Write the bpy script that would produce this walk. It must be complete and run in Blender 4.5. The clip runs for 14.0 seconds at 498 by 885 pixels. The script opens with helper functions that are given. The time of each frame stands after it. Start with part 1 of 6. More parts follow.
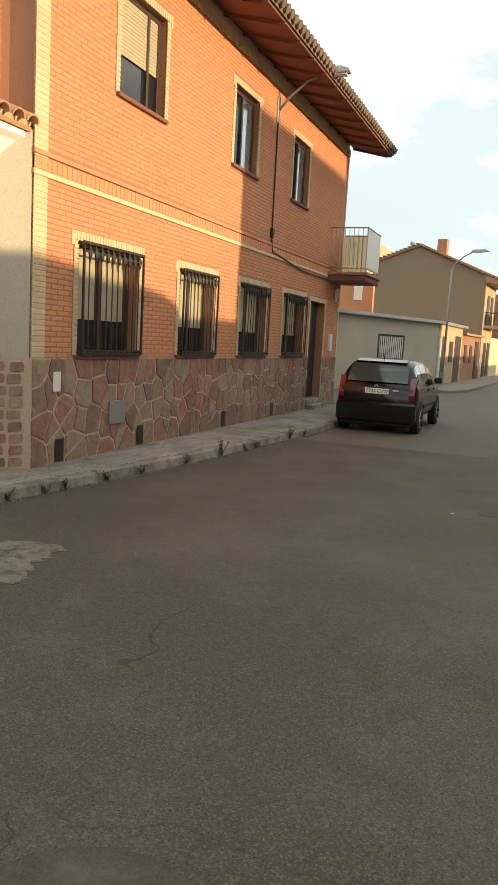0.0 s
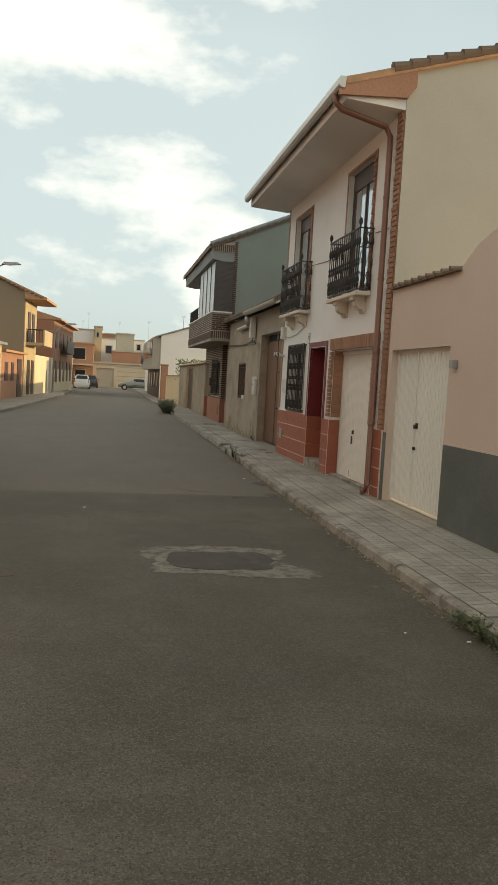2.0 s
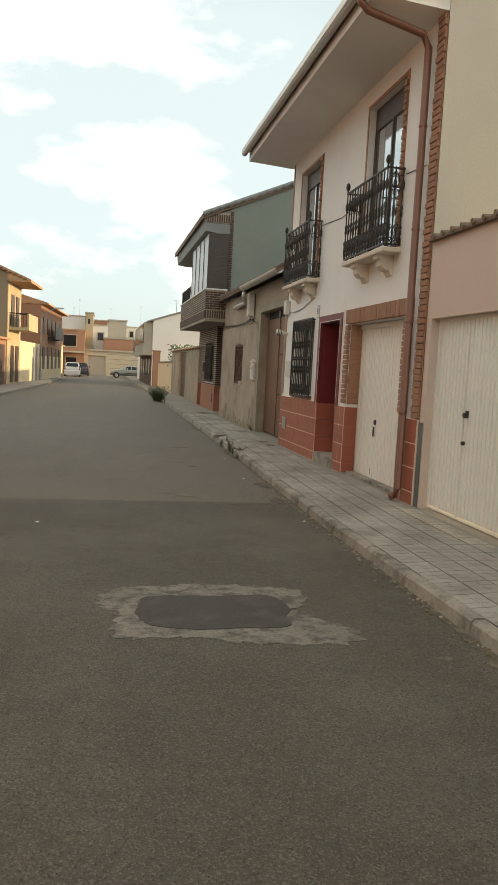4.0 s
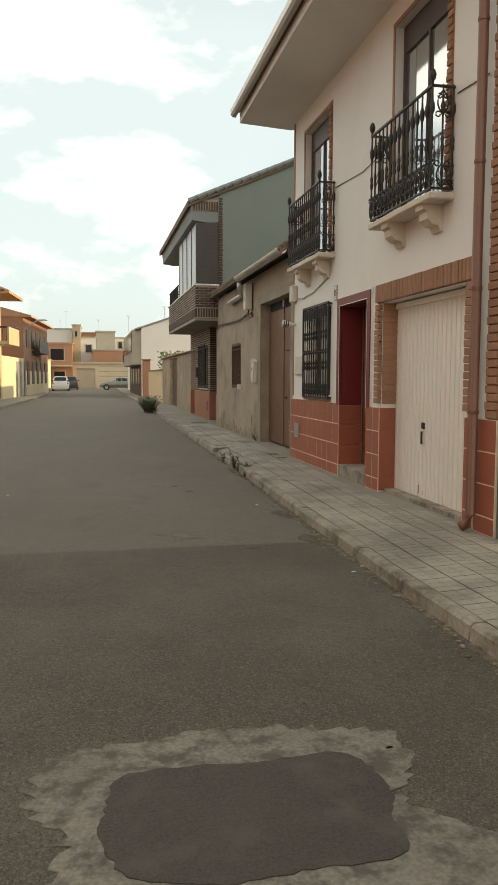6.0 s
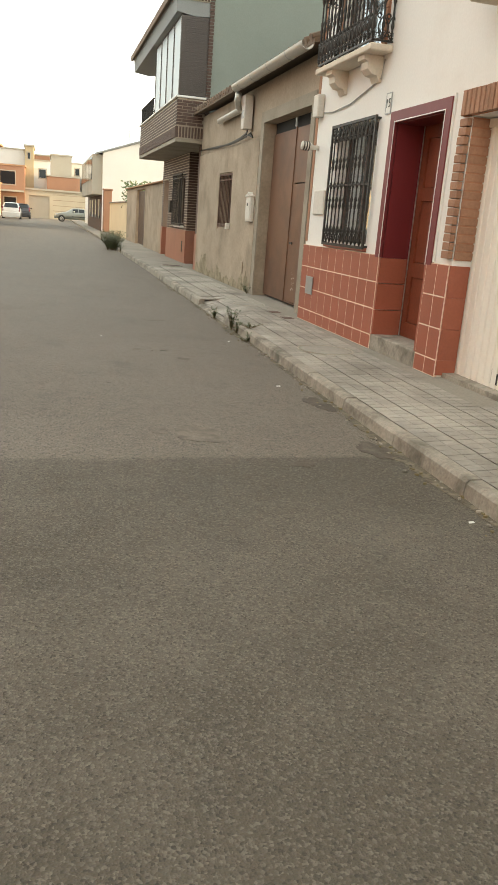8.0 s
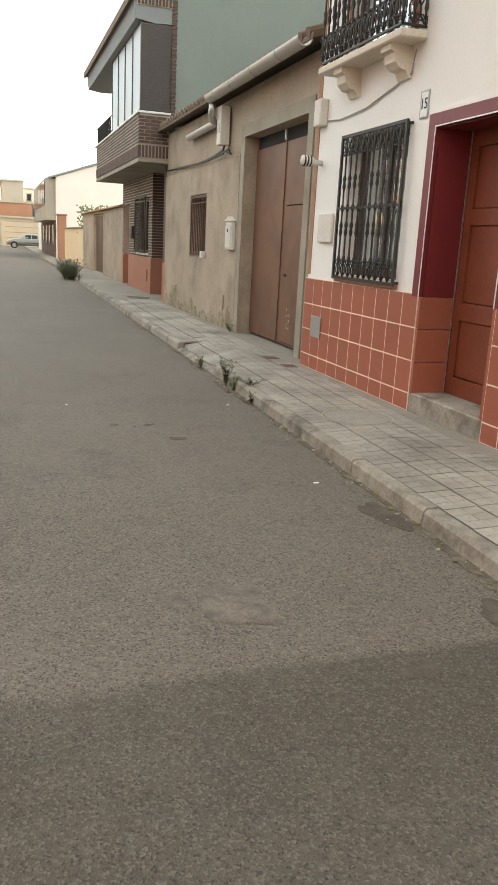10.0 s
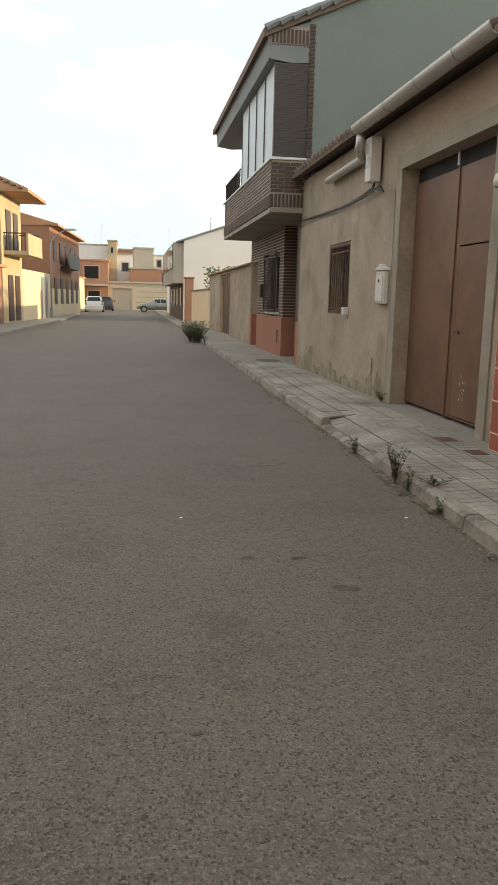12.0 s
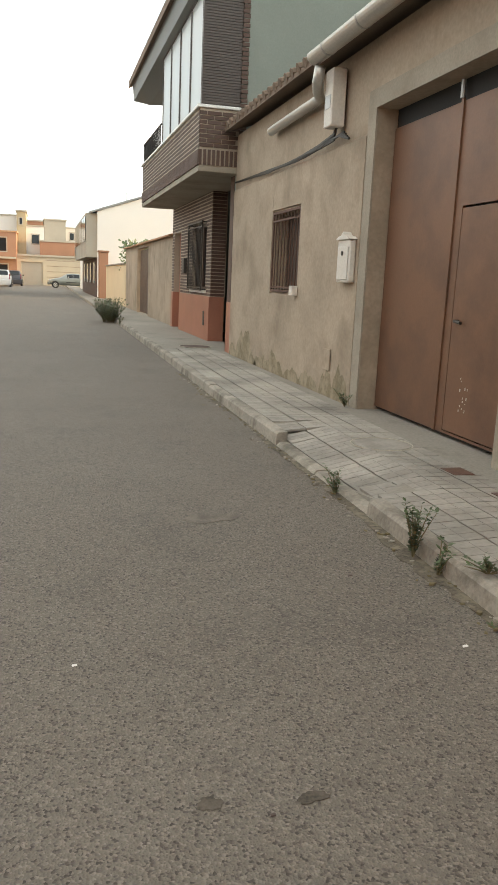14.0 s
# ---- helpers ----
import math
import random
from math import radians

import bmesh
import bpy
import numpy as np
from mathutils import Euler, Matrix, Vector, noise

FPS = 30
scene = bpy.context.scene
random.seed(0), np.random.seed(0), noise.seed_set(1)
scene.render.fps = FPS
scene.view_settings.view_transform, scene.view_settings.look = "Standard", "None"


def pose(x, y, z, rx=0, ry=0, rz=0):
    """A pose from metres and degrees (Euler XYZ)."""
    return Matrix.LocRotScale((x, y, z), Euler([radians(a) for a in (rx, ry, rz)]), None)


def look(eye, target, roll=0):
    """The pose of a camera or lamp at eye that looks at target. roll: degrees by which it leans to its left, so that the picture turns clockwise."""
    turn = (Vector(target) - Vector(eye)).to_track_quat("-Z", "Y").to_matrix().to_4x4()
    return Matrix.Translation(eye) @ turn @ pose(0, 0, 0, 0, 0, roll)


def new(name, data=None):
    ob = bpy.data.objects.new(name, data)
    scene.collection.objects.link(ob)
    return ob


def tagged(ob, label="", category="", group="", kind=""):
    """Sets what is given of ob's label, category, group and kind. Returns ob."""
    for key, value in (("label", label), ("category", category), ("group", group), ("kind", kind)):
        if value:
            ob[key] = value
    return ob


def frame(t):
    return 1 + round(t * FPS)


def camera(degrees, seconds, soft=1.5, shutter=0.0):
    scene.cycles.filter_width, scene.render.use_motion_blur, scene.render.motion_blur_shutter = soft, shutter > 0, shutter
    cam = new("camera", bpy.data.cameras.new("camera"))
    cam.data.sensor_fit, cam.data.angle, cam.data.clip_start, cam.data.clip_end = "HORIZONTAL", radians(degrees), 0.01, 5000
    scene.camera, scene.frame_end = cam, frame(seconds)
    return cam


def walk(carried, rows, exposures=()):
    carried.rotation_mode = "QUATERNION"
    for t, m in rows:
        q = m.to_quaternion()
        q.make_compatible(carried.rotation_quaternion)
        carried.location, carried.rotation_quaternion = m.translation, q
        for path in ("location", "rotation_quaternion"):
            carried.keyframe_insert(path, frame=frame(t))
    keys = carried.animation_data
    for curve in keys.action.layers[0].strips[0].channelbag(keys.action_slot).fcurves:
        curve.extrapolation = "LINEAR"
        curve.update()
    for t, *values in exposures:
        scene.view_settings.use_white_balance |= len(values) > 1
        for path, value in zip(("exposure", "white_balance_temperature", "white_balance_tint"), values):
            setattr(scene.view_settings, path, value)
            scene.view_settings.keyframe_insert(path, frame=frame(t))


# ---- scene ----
cam = camera(36.0, 14.0, soft=1.3)
PATH = [
    (0, (-4.858, -10.598, 1.755), (-5.566, -8.747, 1.488), 3.2),
    (0.5, (-4.696, -9.941, 1.768), (-5.694, -8.221, 1.553), 3.3),
    (0.8, (-4.575, -9.603, 1.745), (-5.417, -7.810, 1.485), 1.4),
    (1, (-4.494, -9.378, 1.729), (-5.145, -7.506, 1.461), 0.3),
    (1.5, (-4.21, -8.915, 1.694), (-4.59, -6.968, 1.44), -0.3),
    (2, (-4.125, -8.792, 1.766), (-3.748, -6.834, 1.608), 3.2),
    (2.5, (-3.95, -8.261, 1.733), (-3.412, -6.34, 1.59), 5.2),
    (3, (-3.824, -7.664, 1.7), (-3.341, -5.736, 1.475), 4.0),
    (3.5, (-3.768, -7.13, 1.678), (-3.37, -5.184, 1.451), 3.2),
    (3.7, (-3.769, -6.869, 1.657), (-3.38, -4.918, 1.456), 3.2),
    (5.8, (-3.472, -4.213, 1.554), (-3.056, -2.264, 1.384), 0.7),
    (6, (-3.467, -3.993, 1.525), (-3.065, -2.041, 1.354), 0.2),
    (6.5, (-3.485, -3.396, 1.476), (-3.391, -1.406, 1.3), 1.8),
    (7, (-3.508, -2.745, 1.435), (-3.125, -0.815, 1.079), 3.9),
    (7.5, (-3.568, -2.137, 1.407), (-3.157, -0.248, 0.894), 5.5),
    (8, (-3.59, -1.608, 1.399), (-3.072, 0.243, 0.847), 4.4),
    (8.2, (-3.588, -1.42, 1.424), (-3.082, 0.439, 0.885), 2.0),
    (10.3, (-3.48, 0.739, 1.493), (-2.863, 2.577, 1.001), 3.1),
    (10.5, (-3.455, 0.949, 1.469), (-2.854, 2.794, 0.987), 2.5),
    (11, (-3.35, 1.463, 1.455), (-2.77, 3.336, 1.061), -0.1),
    (11.5, (-3.3, 2.071, 1.413), (-2.983, 4.012, 1.051), -0.9),
    (12, (-3.266, 2.585, 1.405), (-2.959, 4.528, 1.041), 1.3),
    (12.5, (-3.229, 3.19, 1.397), (-2.845, 5.112, 1.003), 3.4),
    (13, (-3.182, 3.742, 1.396), (-2.666, 5.634, 1.003), 3.5),
    (13.5, (-3.125, 4.306, 1.373), (-2.661, 6.21, 0.977), 2.8),
    (14, (-3.036, 4.847, 1.366), (-2.519, 6.735, 0.956), 2.5),
]
walk(cam, [(t, look(eye, target, roll)) for t, eye, target, roll in PATH],
     [(0, 0.86, 7000, 10), (0.5, 0.94, 6700, 9), (1.0, 0.94, 6800, 9), (1.5, 0.84, 7000, 9), (2.0, 0.54, 7000, 8), (2.5, 0.84, 7100, 9), (3.0, 0.95, 7100, 9), (3.5, 0.86, 7000, 9), (6.0, 0.84, 7200, 9),
      (6.5, 0.52, 7000, 8), (7.0, 1.04, 7400, 10), (7.5, 1.52, 7300, 10), (8.0, 1.74, 7100, 8), (10.5, 1.7, 6600, 11), (11.0, 1.52, 6500, 12), (11.5, 1.1, 6600, 11), (12.0, 1.05, 6700, 11), (12.5, 1.2, 7200, 12), (13, 1.45, 7300, 12), (13.5, 1.27, 7000, 11), (14, 1.6, 6800, 10)])

# ---- light ----
SUN_AZ, SUN_EL = radians(94.0), radians(6.6)      # azimuth clockwise from +y
to_sun = Vector((math.sin(SUN_AZ) * math.cos(SUN_EL), math.cos(SUN_AZ) * math.cos(SUN_EL), math.sin(SUN_EL)))
sun = new("sun", bpy.data.lights.new("sun", "SUN"))
sun.data.energy, sun.data.angle, sun.data.color = 3.1, radians(0.9), (1.0, 0.76, 0.47)
sun.matrix_world = look(to_sun * 60, (0, 0, 0))

world = bpy.data.worlds.new("sky")
scene.world = world
world.use_nodes = True
wn, wl = world.node_tree.nodes, world.node_tree.links
wn.clear()
sky = wn.new("ShaderNodeTexSky")
sky.sky_type, sky.sun_disc, sky.sun_elevation, sky.sun_rotation = "NISHITA", False, radians(16), SUN_AZ
sky.air_density, sky.dust_density, sky.ozone_density = 1.0, 2.2, 1.0
wout, wbg = wn.new("ShaderNodeOutputWorld"), wn.new("ShaderNodeBackground")
wco = wn.new("ShaderNodeTexCoord")
wmap = wn.new("ShaderNodeMapping")
wmap.inputs["Scale"].default_value = (1.0, 1.0, 2.1)
wmap.inputs["Location"].default_value = (0.31, 0.12, -0.05)
cl = wn.new("ShaderNodeTexNoise")
cl.inputs["Scale"].default_value, cl.inputs["Detail"].default_value, cl.inputs["Roughness"].default_value = 2.3, 10, 0.56
cr = wn.new("ShaderNodeValToRGB")
cr.color_ramp.elements[0].position, cr.color_ramp.elements[1].position = 0.47, 0.585
veil = wn.new("ShaderNodeTexNoise")
veil.inputs["Scale"].default_value, veil.inputs["Detail"].default_value = 1.1, 3
vr = wn.new("ShaderNodeValToRGB")
vr.color_ramp.elements[0].position, vr.color_ramp.elements[1].position = 0.3, 0.62
vr.color_ramp.elements[0].color, vr.color_ramp.elements[1].color = (0.5, 0.5, 0.5, 1), (0.82, 0.82, 0.82, 1)
m1, m2 = wn.new("ShaderNodeMixRGB"), wn.new("ShaderNodeMixRGB")
m1.inputs[2].default_value = (6.0, 7.1, 7.5, 1)
m2.inputs[2].default_value = (11.2, 11.1, 10.4, 1)
wl.new(wco.outputs["Generated"], wmap.inputs["Vector"])
wl.new(wmap.outputs[0], cl.inputs["Vector"])
wl.new(wmap.outputs[0], veil.inputs["Vector"])
wl.new(cl.outputs["Fac"], cr.inputs[0])
wl.new(veil.outputs["Fac"], vr.inputs[0])
wl.new(sky.outputs[0], m1.inputs[1])
wl.new(vr.outputs[0], m1.inputs[0])
wl.new(m1.outputs[0], m2.inputs[1])
wl.new(cr.outputs[0], m2.inputs[0])
wl.new(m2.outputs[0], wbg.inputs[0])
wbg.inputs[1].default_value = 0.085
wl.new(wbg.outputs[0], wout.inputs[0])


# ---- materials ----
def mat(name, base, rough=0.8, metal=0.0, vary=0.12, big=0.6, fine=40.0, bump=0.15, grain=0.08, piece=0.0, stain=None, stain_at=(0.55, 0.75),
        stain_scale=0.8, glass=0.0, coat=0.0):
    """A node material: base colour with coarse and fine variation in world metres, optional stains, and fine relief."""
    m = bpy.data.materials.new(name)
    m.use_nodes = True
    n, l = m.node_tree.nodes, m.node_tree.links
    b = n["Principled BSDF"]
    b.inputs["Roughness"].default_value, b.inputs["Metallic"].default_value = rough, metal
    b.inputs["Coat Weight"].default_value = coat
    geo = n.new("ShaderNodeNewGeometry")
    n1, n2 = n.new("ShaderNodeTexNoise"), n.new("ShaderNodeTexNoise")
    n1.inputs["Scale"].default_value, n1.inputs["Detail"].default_value = big, 6
    n2.inputs["Scale"].default_value, n2.inputs["Detail"].default_value = fine, 4
    for k in (n1, n2):
        l.new(geo.outputs["Position"], k.inputs["Vector"])
    hsv = n.new("ShaderNodeHueSaturation")
    hsv.inputs["Color"].default_value = (*base, 1)
    a1, a2 = n.new("ShaderNodeMath"), n.new("ShaderNodeMath")
    a1.operation = a2.operation = "MULTIPLY_ADD"
    l.new(n1.outputs["Fac"], a1.inputs[0])
    a1.inputs[1].default_value, a1.inputs[2].default_value = vary * 3, 1 - vary * 1.5
    l.new(n2.outputs["Fac"], a2.inputs[0])
    a2.inputs[1].default_value = grain * 4
    l.new(a1.outputs[0], a2.inputs[2])
    a3 = n.new("ShaderNodeMath")
    a3.operation, a3.inputs[1].default_value = "SUBTRACT", grain * 2
    l.new(a2.outputs[0], a3.inputs[0])
    value = a3.outputs[0]
    if piece:
        info = n.new("ShaderNodeObjectInfo")
        a4, a5 = n.new("ShaderNodeMath"), n.new("ShaderNodeMath")
        a4.operation, a5.operation = "ADD", "MULTIPLY_ADD"
        l.new(info.outputs["Random"], a4.inputs[0])
        l.new(geo.outputs["Random Per Island"], a4.inputs[1])
        l.new(a4.outputs[0], a5.inputs[0])
        a5.inputs[1].default_value = piece
        l.new(value, a5.inputs[2])
        a6 = n.new("ShaderNodeMath")
        a6.operation, a6.inputs[1].default_value = "SUBTRACT", piece
        l.new(a5.outputs[0], a6.inputs[0])
        value = a6.outputs[0]
    l.new(value, hsv.inputs["Value"])
    colour = hsv.outputs[0]
    if stain:
        ns, rs, mx = n.new("ShaderNodeTexNoise"), n.new("ShaderNodeValToRGB"), n.new("ShaderNodeMixRGB")
        ns.inputs["Scale"].default_value, ns.inputs["Detail"].default_value, ns.inputs["Roughness"].default_value = stain_scale, 8, 0.65
        l.new(geo.outputs["Position"], ns.inputs["Vector"])
        rs.color_ramp.elements[0].position, rs.color_ramp.elements[1].position = stain_at
        l.new(ns.outputs["Fac"], rs.inputs[0])
        l.new(rs.outputs[0], mx.inputs[0])
        l.new(colour, mx.inputs[1])
        mx.inputs[2].default_value = (*stain, 1)
        colour = mx.outputs[0]
    l.new(colour, b.inputs["Base Color"])
    if bump:
        bp = n.new("ShaderNodeBump")
        bp.inputs["Strength"].default_value, bp.inputs["Distance"].default_value = bump, 0.01
        l.new(n2.outputs["Fac"], bp.inputs["Height"])
        l.new(bp.outputs[0], b.inputs["Normal"])
    if glass:
        b.inputs["Transmission Weight"].default_value = glass
    return m


def pick_colours(m, colours):
    """Gives each piece one of several base colours, by the object's own random number."""
    n, l = m.node_tree.nodes, m.node_tree.links
    hsv = next(k for k in n if k.type == "HUE_SAT")
    info, ramp = n.new("ShaderNodeObjectInfo"), n.new("ShaderNodeValToRGB")
    ramp.color_ramp.interpolation = "CONSTANT"
    els = ramp.color_ramp.elements
    while len(els) < len(colours):
        els.new(0.5)
    for i, c in enumerate(colours):
        els[i].position, els[i].color = i / len(colours), (*c, 1)
    l.new(info.outputs["Random"], ramp.inputs[0])
    l.new(ramp.outputs[0], hsv.inputs["Color"])
    return m


def asphalt_mat():
    """Old pale asphalt past a wavering seam, newer dark asphalt before it, with loose grit, tyre polish and cracks."""
    m = bpy.data.materials.new("asphalt")
    m.use_nodes = True
    n, l = m.node_tree.nodes, m.node_tree.links
    b = n["Principled BSDF"]
    b.inputs["Roughness"].default_value = 0.82
    geo, sep = n.new("ShaderNodeNewGeometry"), n.new("ShaderNodeSeparateXYZ")
    l.new(geo.outputs["Position"], sep.inputs[0])

    def noise_of(scale, detail=4, rough=0.55):
        k = n.new("ShaderNodeTexNoise")
        k.inputs["Scale"].default_value, k.inputs["Detail"].default_value, k.inputs["Roughness"].default_value = scale, detail, rough
        l.new(geo.outputs["Position"], k.inputs["Vector"])
        return k.outputs["Fac"]

    def calc(op, a, c, d=None):
        k = n.new("ShaderNodeMath")
        k.operation = op
        for i, v in enumerate((a, c, d)):
            if v is None:
                continue
            if isinstance(v, (int, float)):
                k.inputs[i].default_value = v
            else:
                l.new(v, k.inputs[i])
        return k.outputs[0]

    def mix(f, a, c, kind="MIX"):
        k = n.new("ShaderNodeMixRGB")
        k.blend_type = kind
        for i, v in enumerate((f, a, c)):
            if isinstance(v, (int, float)):
                k.inputs[i].default_value = v
            elif isinstance(v, tuple):
                k.inputs[i].default_value = (*v, 1)
            else:
                l.new(v, k.inputs[i])
        return k.outputs[0]

    def ramp(v, a, c):
        k = n.new("ShaderNodeMapRange")
        l.new(v, k.inputs[0])
        k.inputs[1].default_value, k.inputs[2].default_value = a, c
        return k.outputs[0]

    seam = calc("MULTIPLY_ADD", noise_of(1.3, 5), 0.15, sep.outputs["Y"])
    seam = calc("MULTIPLY_ADD", noise_of(11, 3), 0.12, seam)
    older = ramp(seam, 2.86, 2.92)
    col = mix(older, (0.076, 0.064, 0.046), (0.137, 0.115, 0.092))
    blot = ramp(noise_of(0.55, 7, 0.68), 0.44, 0.68)
    col = mix(calc("MULTIPLY", blot, 0.42), col, (0.19, 0.165, 0.135))
    dark = ramp(noise_of(1.5, 8, 0.72), 0.53, 0.70)
    col = mix(calc("MULTIPLY", dark, 0.45), col, (0.05, 0.044, 0.038))
    grit = n.new("ShaderNodeTexVoronoi")
    grit.inputs["Scale"].default_value = 125
    l.new(geo.outputs["Position"], grit.inputs["Vector"])
    g = n.new("ShaderNodeSeparateColor")
    l.new(grit.outputs["Color"], g.inputs[0])
    stone = ramp(g.outputs[0], 0.55, 1.0)
    col = mix(calc("MULTIPLY", stone, calc("MULTIPLY_ADD", older, 0.25, 0.35)), col, (0.28, 0.245, 0.20))
    pit = ramp(g.outputs[1], 0.72, 1.0)
    col = mix(calc("MULTIPLY", pit, 0.9), col, (0.04, 0.032, 0.025))
    crack = n.new("ShaderNodeTexVoronoi")
    crack.feature = "DISTANCE_TO_EDGE"
    crack.inputs["Scale"].default_value = 0.33
    warp = n.new("ShaderNodeVectorMath")
    warp.operation = "MULTIPLY_ADD"
    wob = n.new("ShaderNodeTexNoise")
    wob.inputs["Scale"].default_value, wob.inputs["Detail"].default_value = 2.2, 6
    l.new(geo.outputs["Position"], wob.inputs["Vector"])
    l.new(wob.outputs["Color"], warp.inputs[0])
    warp.inputs[1].default_value = (0.7, 0.7, 0)
    l.new(geo.outputs["Position"], warp.inputs[2])
    l.new(warp.outputs[0], crack.inputs["Vector"])
    line = calc("LESS_THAN", crack.outputs["Distance"], 0.0013)
    where = ramp(noise_of(0.37, 2), 0.61, 0.64)
    col = mix(calc("MULTIPLY", calc("MULTIPLY", line, where), 0.75), col, (0.03, 0.028, 0.025))
    l.new(col, b.inputs["Base Color"])
    bp = n.new("ShaderNodeBump")
    bp.inputs["Strength"].default_value, bp.inputs["Distance"].default_value = 0.8, 0.007
    l.new(grit.outputs["Distance"], bp.inputs["Height"])
    l.new(bp.outputs[0], b.inputs["Normal"])
    return m


ASPHALT = asphalt_mat()
PAVE = mat("paving concrete", (0.33, 0.30, 0.26), 0.85, vary=0.26, big=0.9, grain=0.12, piece=0.14, stain=(0.155, 0.14, 0.12), stain_at=(0.44, 0.72), stain_scale=1.3)
PAVE_BED = mat("paving bed", (0.25, 0.225, 0.19), 0.9, vary=0.2, grain=0.15, stain=(0.13, 0.12, 0.1), stain_scale=2)
KERB = mat("kerb concrete", (0.30, 0.265, 0.22), 0.88, vary=0.28, big=1.9, grain=0.2, piece=0.14, bump=0.5, stain=(0.12, 0.105, 0.082), stain_at=(0.46, 0.66), stain_scale=3.2)
DUST = mat("pale cement dust", (0.195, 0.176, 0.145), 0.95, vary=0.25, big=3, grain=0.3, fine=60, stain=(0.09, 0.078, 0.065), stain_at=(0.46, 0.60), stain_scale=7)
REPAIR = mat("old cement repair", (0.165, 0.142, 0.115), 0.93, vary=0.25, big=4, grain=0.4, fine=110, bump=0.4, stain=(0.11, 0.092, 0.073), stain_at=(0.45, 0.62), stain_scale=9)
HOLLOW = mat("worn asphalt hollow", (0.078, 0.064, 0.048), 0.9, vary=0.3, big=4, grain=0.4, fine=110, bump=0.4, stain=(0.125, 0.104, 0.08), stain_at=(0.5, 0.66), stain_scale=7)
SOIL = mat("gutter soil and grit", (0.10, 0.082, 0.058), 0.95, vary=0.3, big=5, grain=0.4, fine=70, bump=0.5, stain=(0.19, 0.16, 0.115), stain_at=(0.48, 0.62), stain_scale=9)
FRESH = mat("dark patch asphalt", (0.055, 0.047, 0.039), 0.85, vary=0.25, big=2.5, stain=(0.085, 0.072, 0.058), stain_at=(0.5, 0.7), stain_scale=4, grain=0.35, fine=90, bump=0.4)
BRICK = mat("orange brick", (0.60, 0.255, 0.125), 0.8, vary=0.08, piece=0.13, grain=0.08, fine=60)
MORTAR = mat("brick mortar", (0.36, 0.165, 0.095), 0.92, vary=0.1, grain=0.1)
CREAM = mat("cream brick", (0.58, 0.44, 0.275), 0.85, vary=0.14, piece=0.16, grain=0.12)
STONE = pick_colours(mat("rubble stone", (0.26, 0.15, 0.11), 0.85, vary=0.3, big=2.6, fine=14, grain=0.25, piece=0.22, bump=0.6, stain=(0.36, 0.26, 0.17), stain_at=(0.56, 0.68), stain_scale=3.1),
                     [(0.25, 0.135, 0.095), (0.27, 0.17, 0.12), (0.195, 0.118, 0.088), (0.27, 0.19, 0.125), (0.25, 0.118, 0.085), (0.225, 0.148, 0.11), (0.26, 0.152, 0.112)])
JOINT = mat("stone pointing", (0.46, 0.355, 0.27), 0.92, vary=0.12, grain=0.15)
WHITEWASH = mat("whitewashed render", (0.72, 0.67, 0.54), 0.9, vary=0.1, big=1.2, grain=0.06, fine=14, bump=0.3, stain=(0.58, 0.52, 0.40), stain_at=(0.55, 0.8), stain_scale=1.5)
GREYRENDER = mat("grey cement render", (0.42, 0.38, 0.31), 0.92, vary=0.14, grain=0.1)
TILE_ROOF = mat("clay roof tile", (0.42, 0.24, 0.13), 0.85, vary=0.2, piece=0.25, grain=0.15, stain=(0.22, 0.16, 0.1))
TILE_OLD = mat("old brown roof tile", (0.17, 0.12, 0.085), 0.9, vary=0.2, piece=0.25, grain=0.15)
SOFFIT = mat("red brown soffit", (0.20, 0.075, 0.055), 0.75, vary=0.15, grain=0.1)
PINK = mat("pale pink render", (0.60, 0.48, 0.395), 0.9, vary=0.05, big=0.7, grain=0.04, bump=0.12, stain=(0.53, 0.42, 0.345), stain_at=(0.5, 0.9))
WHITEWALL = mat("smooth white paint", (0.77, 0.75, 0.71), 0.8, vary=0.04, grain=0.03, bump=0.08, stain=(0.66, 0.61, 0.55), stain_at=(0.55, 0.95))
SIDEWALL = mat("cream side render", (0.46, 0.435, 0.36), 0.9, vary=0.06, big=0.5, grain=0.05, stain=(0.41, 0.385, 0.32), stain_at=(0.5, 0.85))
DADO = mat("dark green dado paint", (0.105, 0.115, 0.10), 0.7, vary=0.18, big=1.5, grain=0.12, stain=(0.16, 0.165, 0.15), stain_at=(0.5, 0.8))
GATE_W = mat("white gate paint", (0.76, 0.74, 0.66), 0.5, vary=0.05, grain=0.04, bump=0.05, stain=(0.50, 0.44, 0.34), stain_at=(0.62, 0.85), stain_scale=2.2)
GARAGE_W = mat("white garage door paint", (0.80, 0.75, 0.67), 0.5, vary=0.04, grain=0.03, bump=0.05)
RTILE = mat("terracotta wall tile", (0.33, 0.098, 0.057), 0.42, vary=0.1, big=1.5, grain=0.07, piece=0.09, bump=0.08)
GROUT = mat("pale grout", (0.74, 0.58, 0.46), 0.9, vary=0.08)
BRICK_T = mat("brown trim brick", (0.32, 0.17, 0.105), 0.85, vary=0.12, piece=0.22, grain=0.14)
OXBLOOD = mat("oxblood paint", (0.155, 0.018, 0.02), 0.45, vary=0.1, grain=0.05, bump=0.05)
WOOD = mat("varnished red wood", (0.20, 0.052, 0.026), 0.42, vary=0.2, big=3, fine=30, grain=0.14, bump=0.1)
IRON = mat("black wrought iron", (0.045, 0.041, 0.037), 0.5, 0.5, vary=0.2, grain=0.15, fine=80)
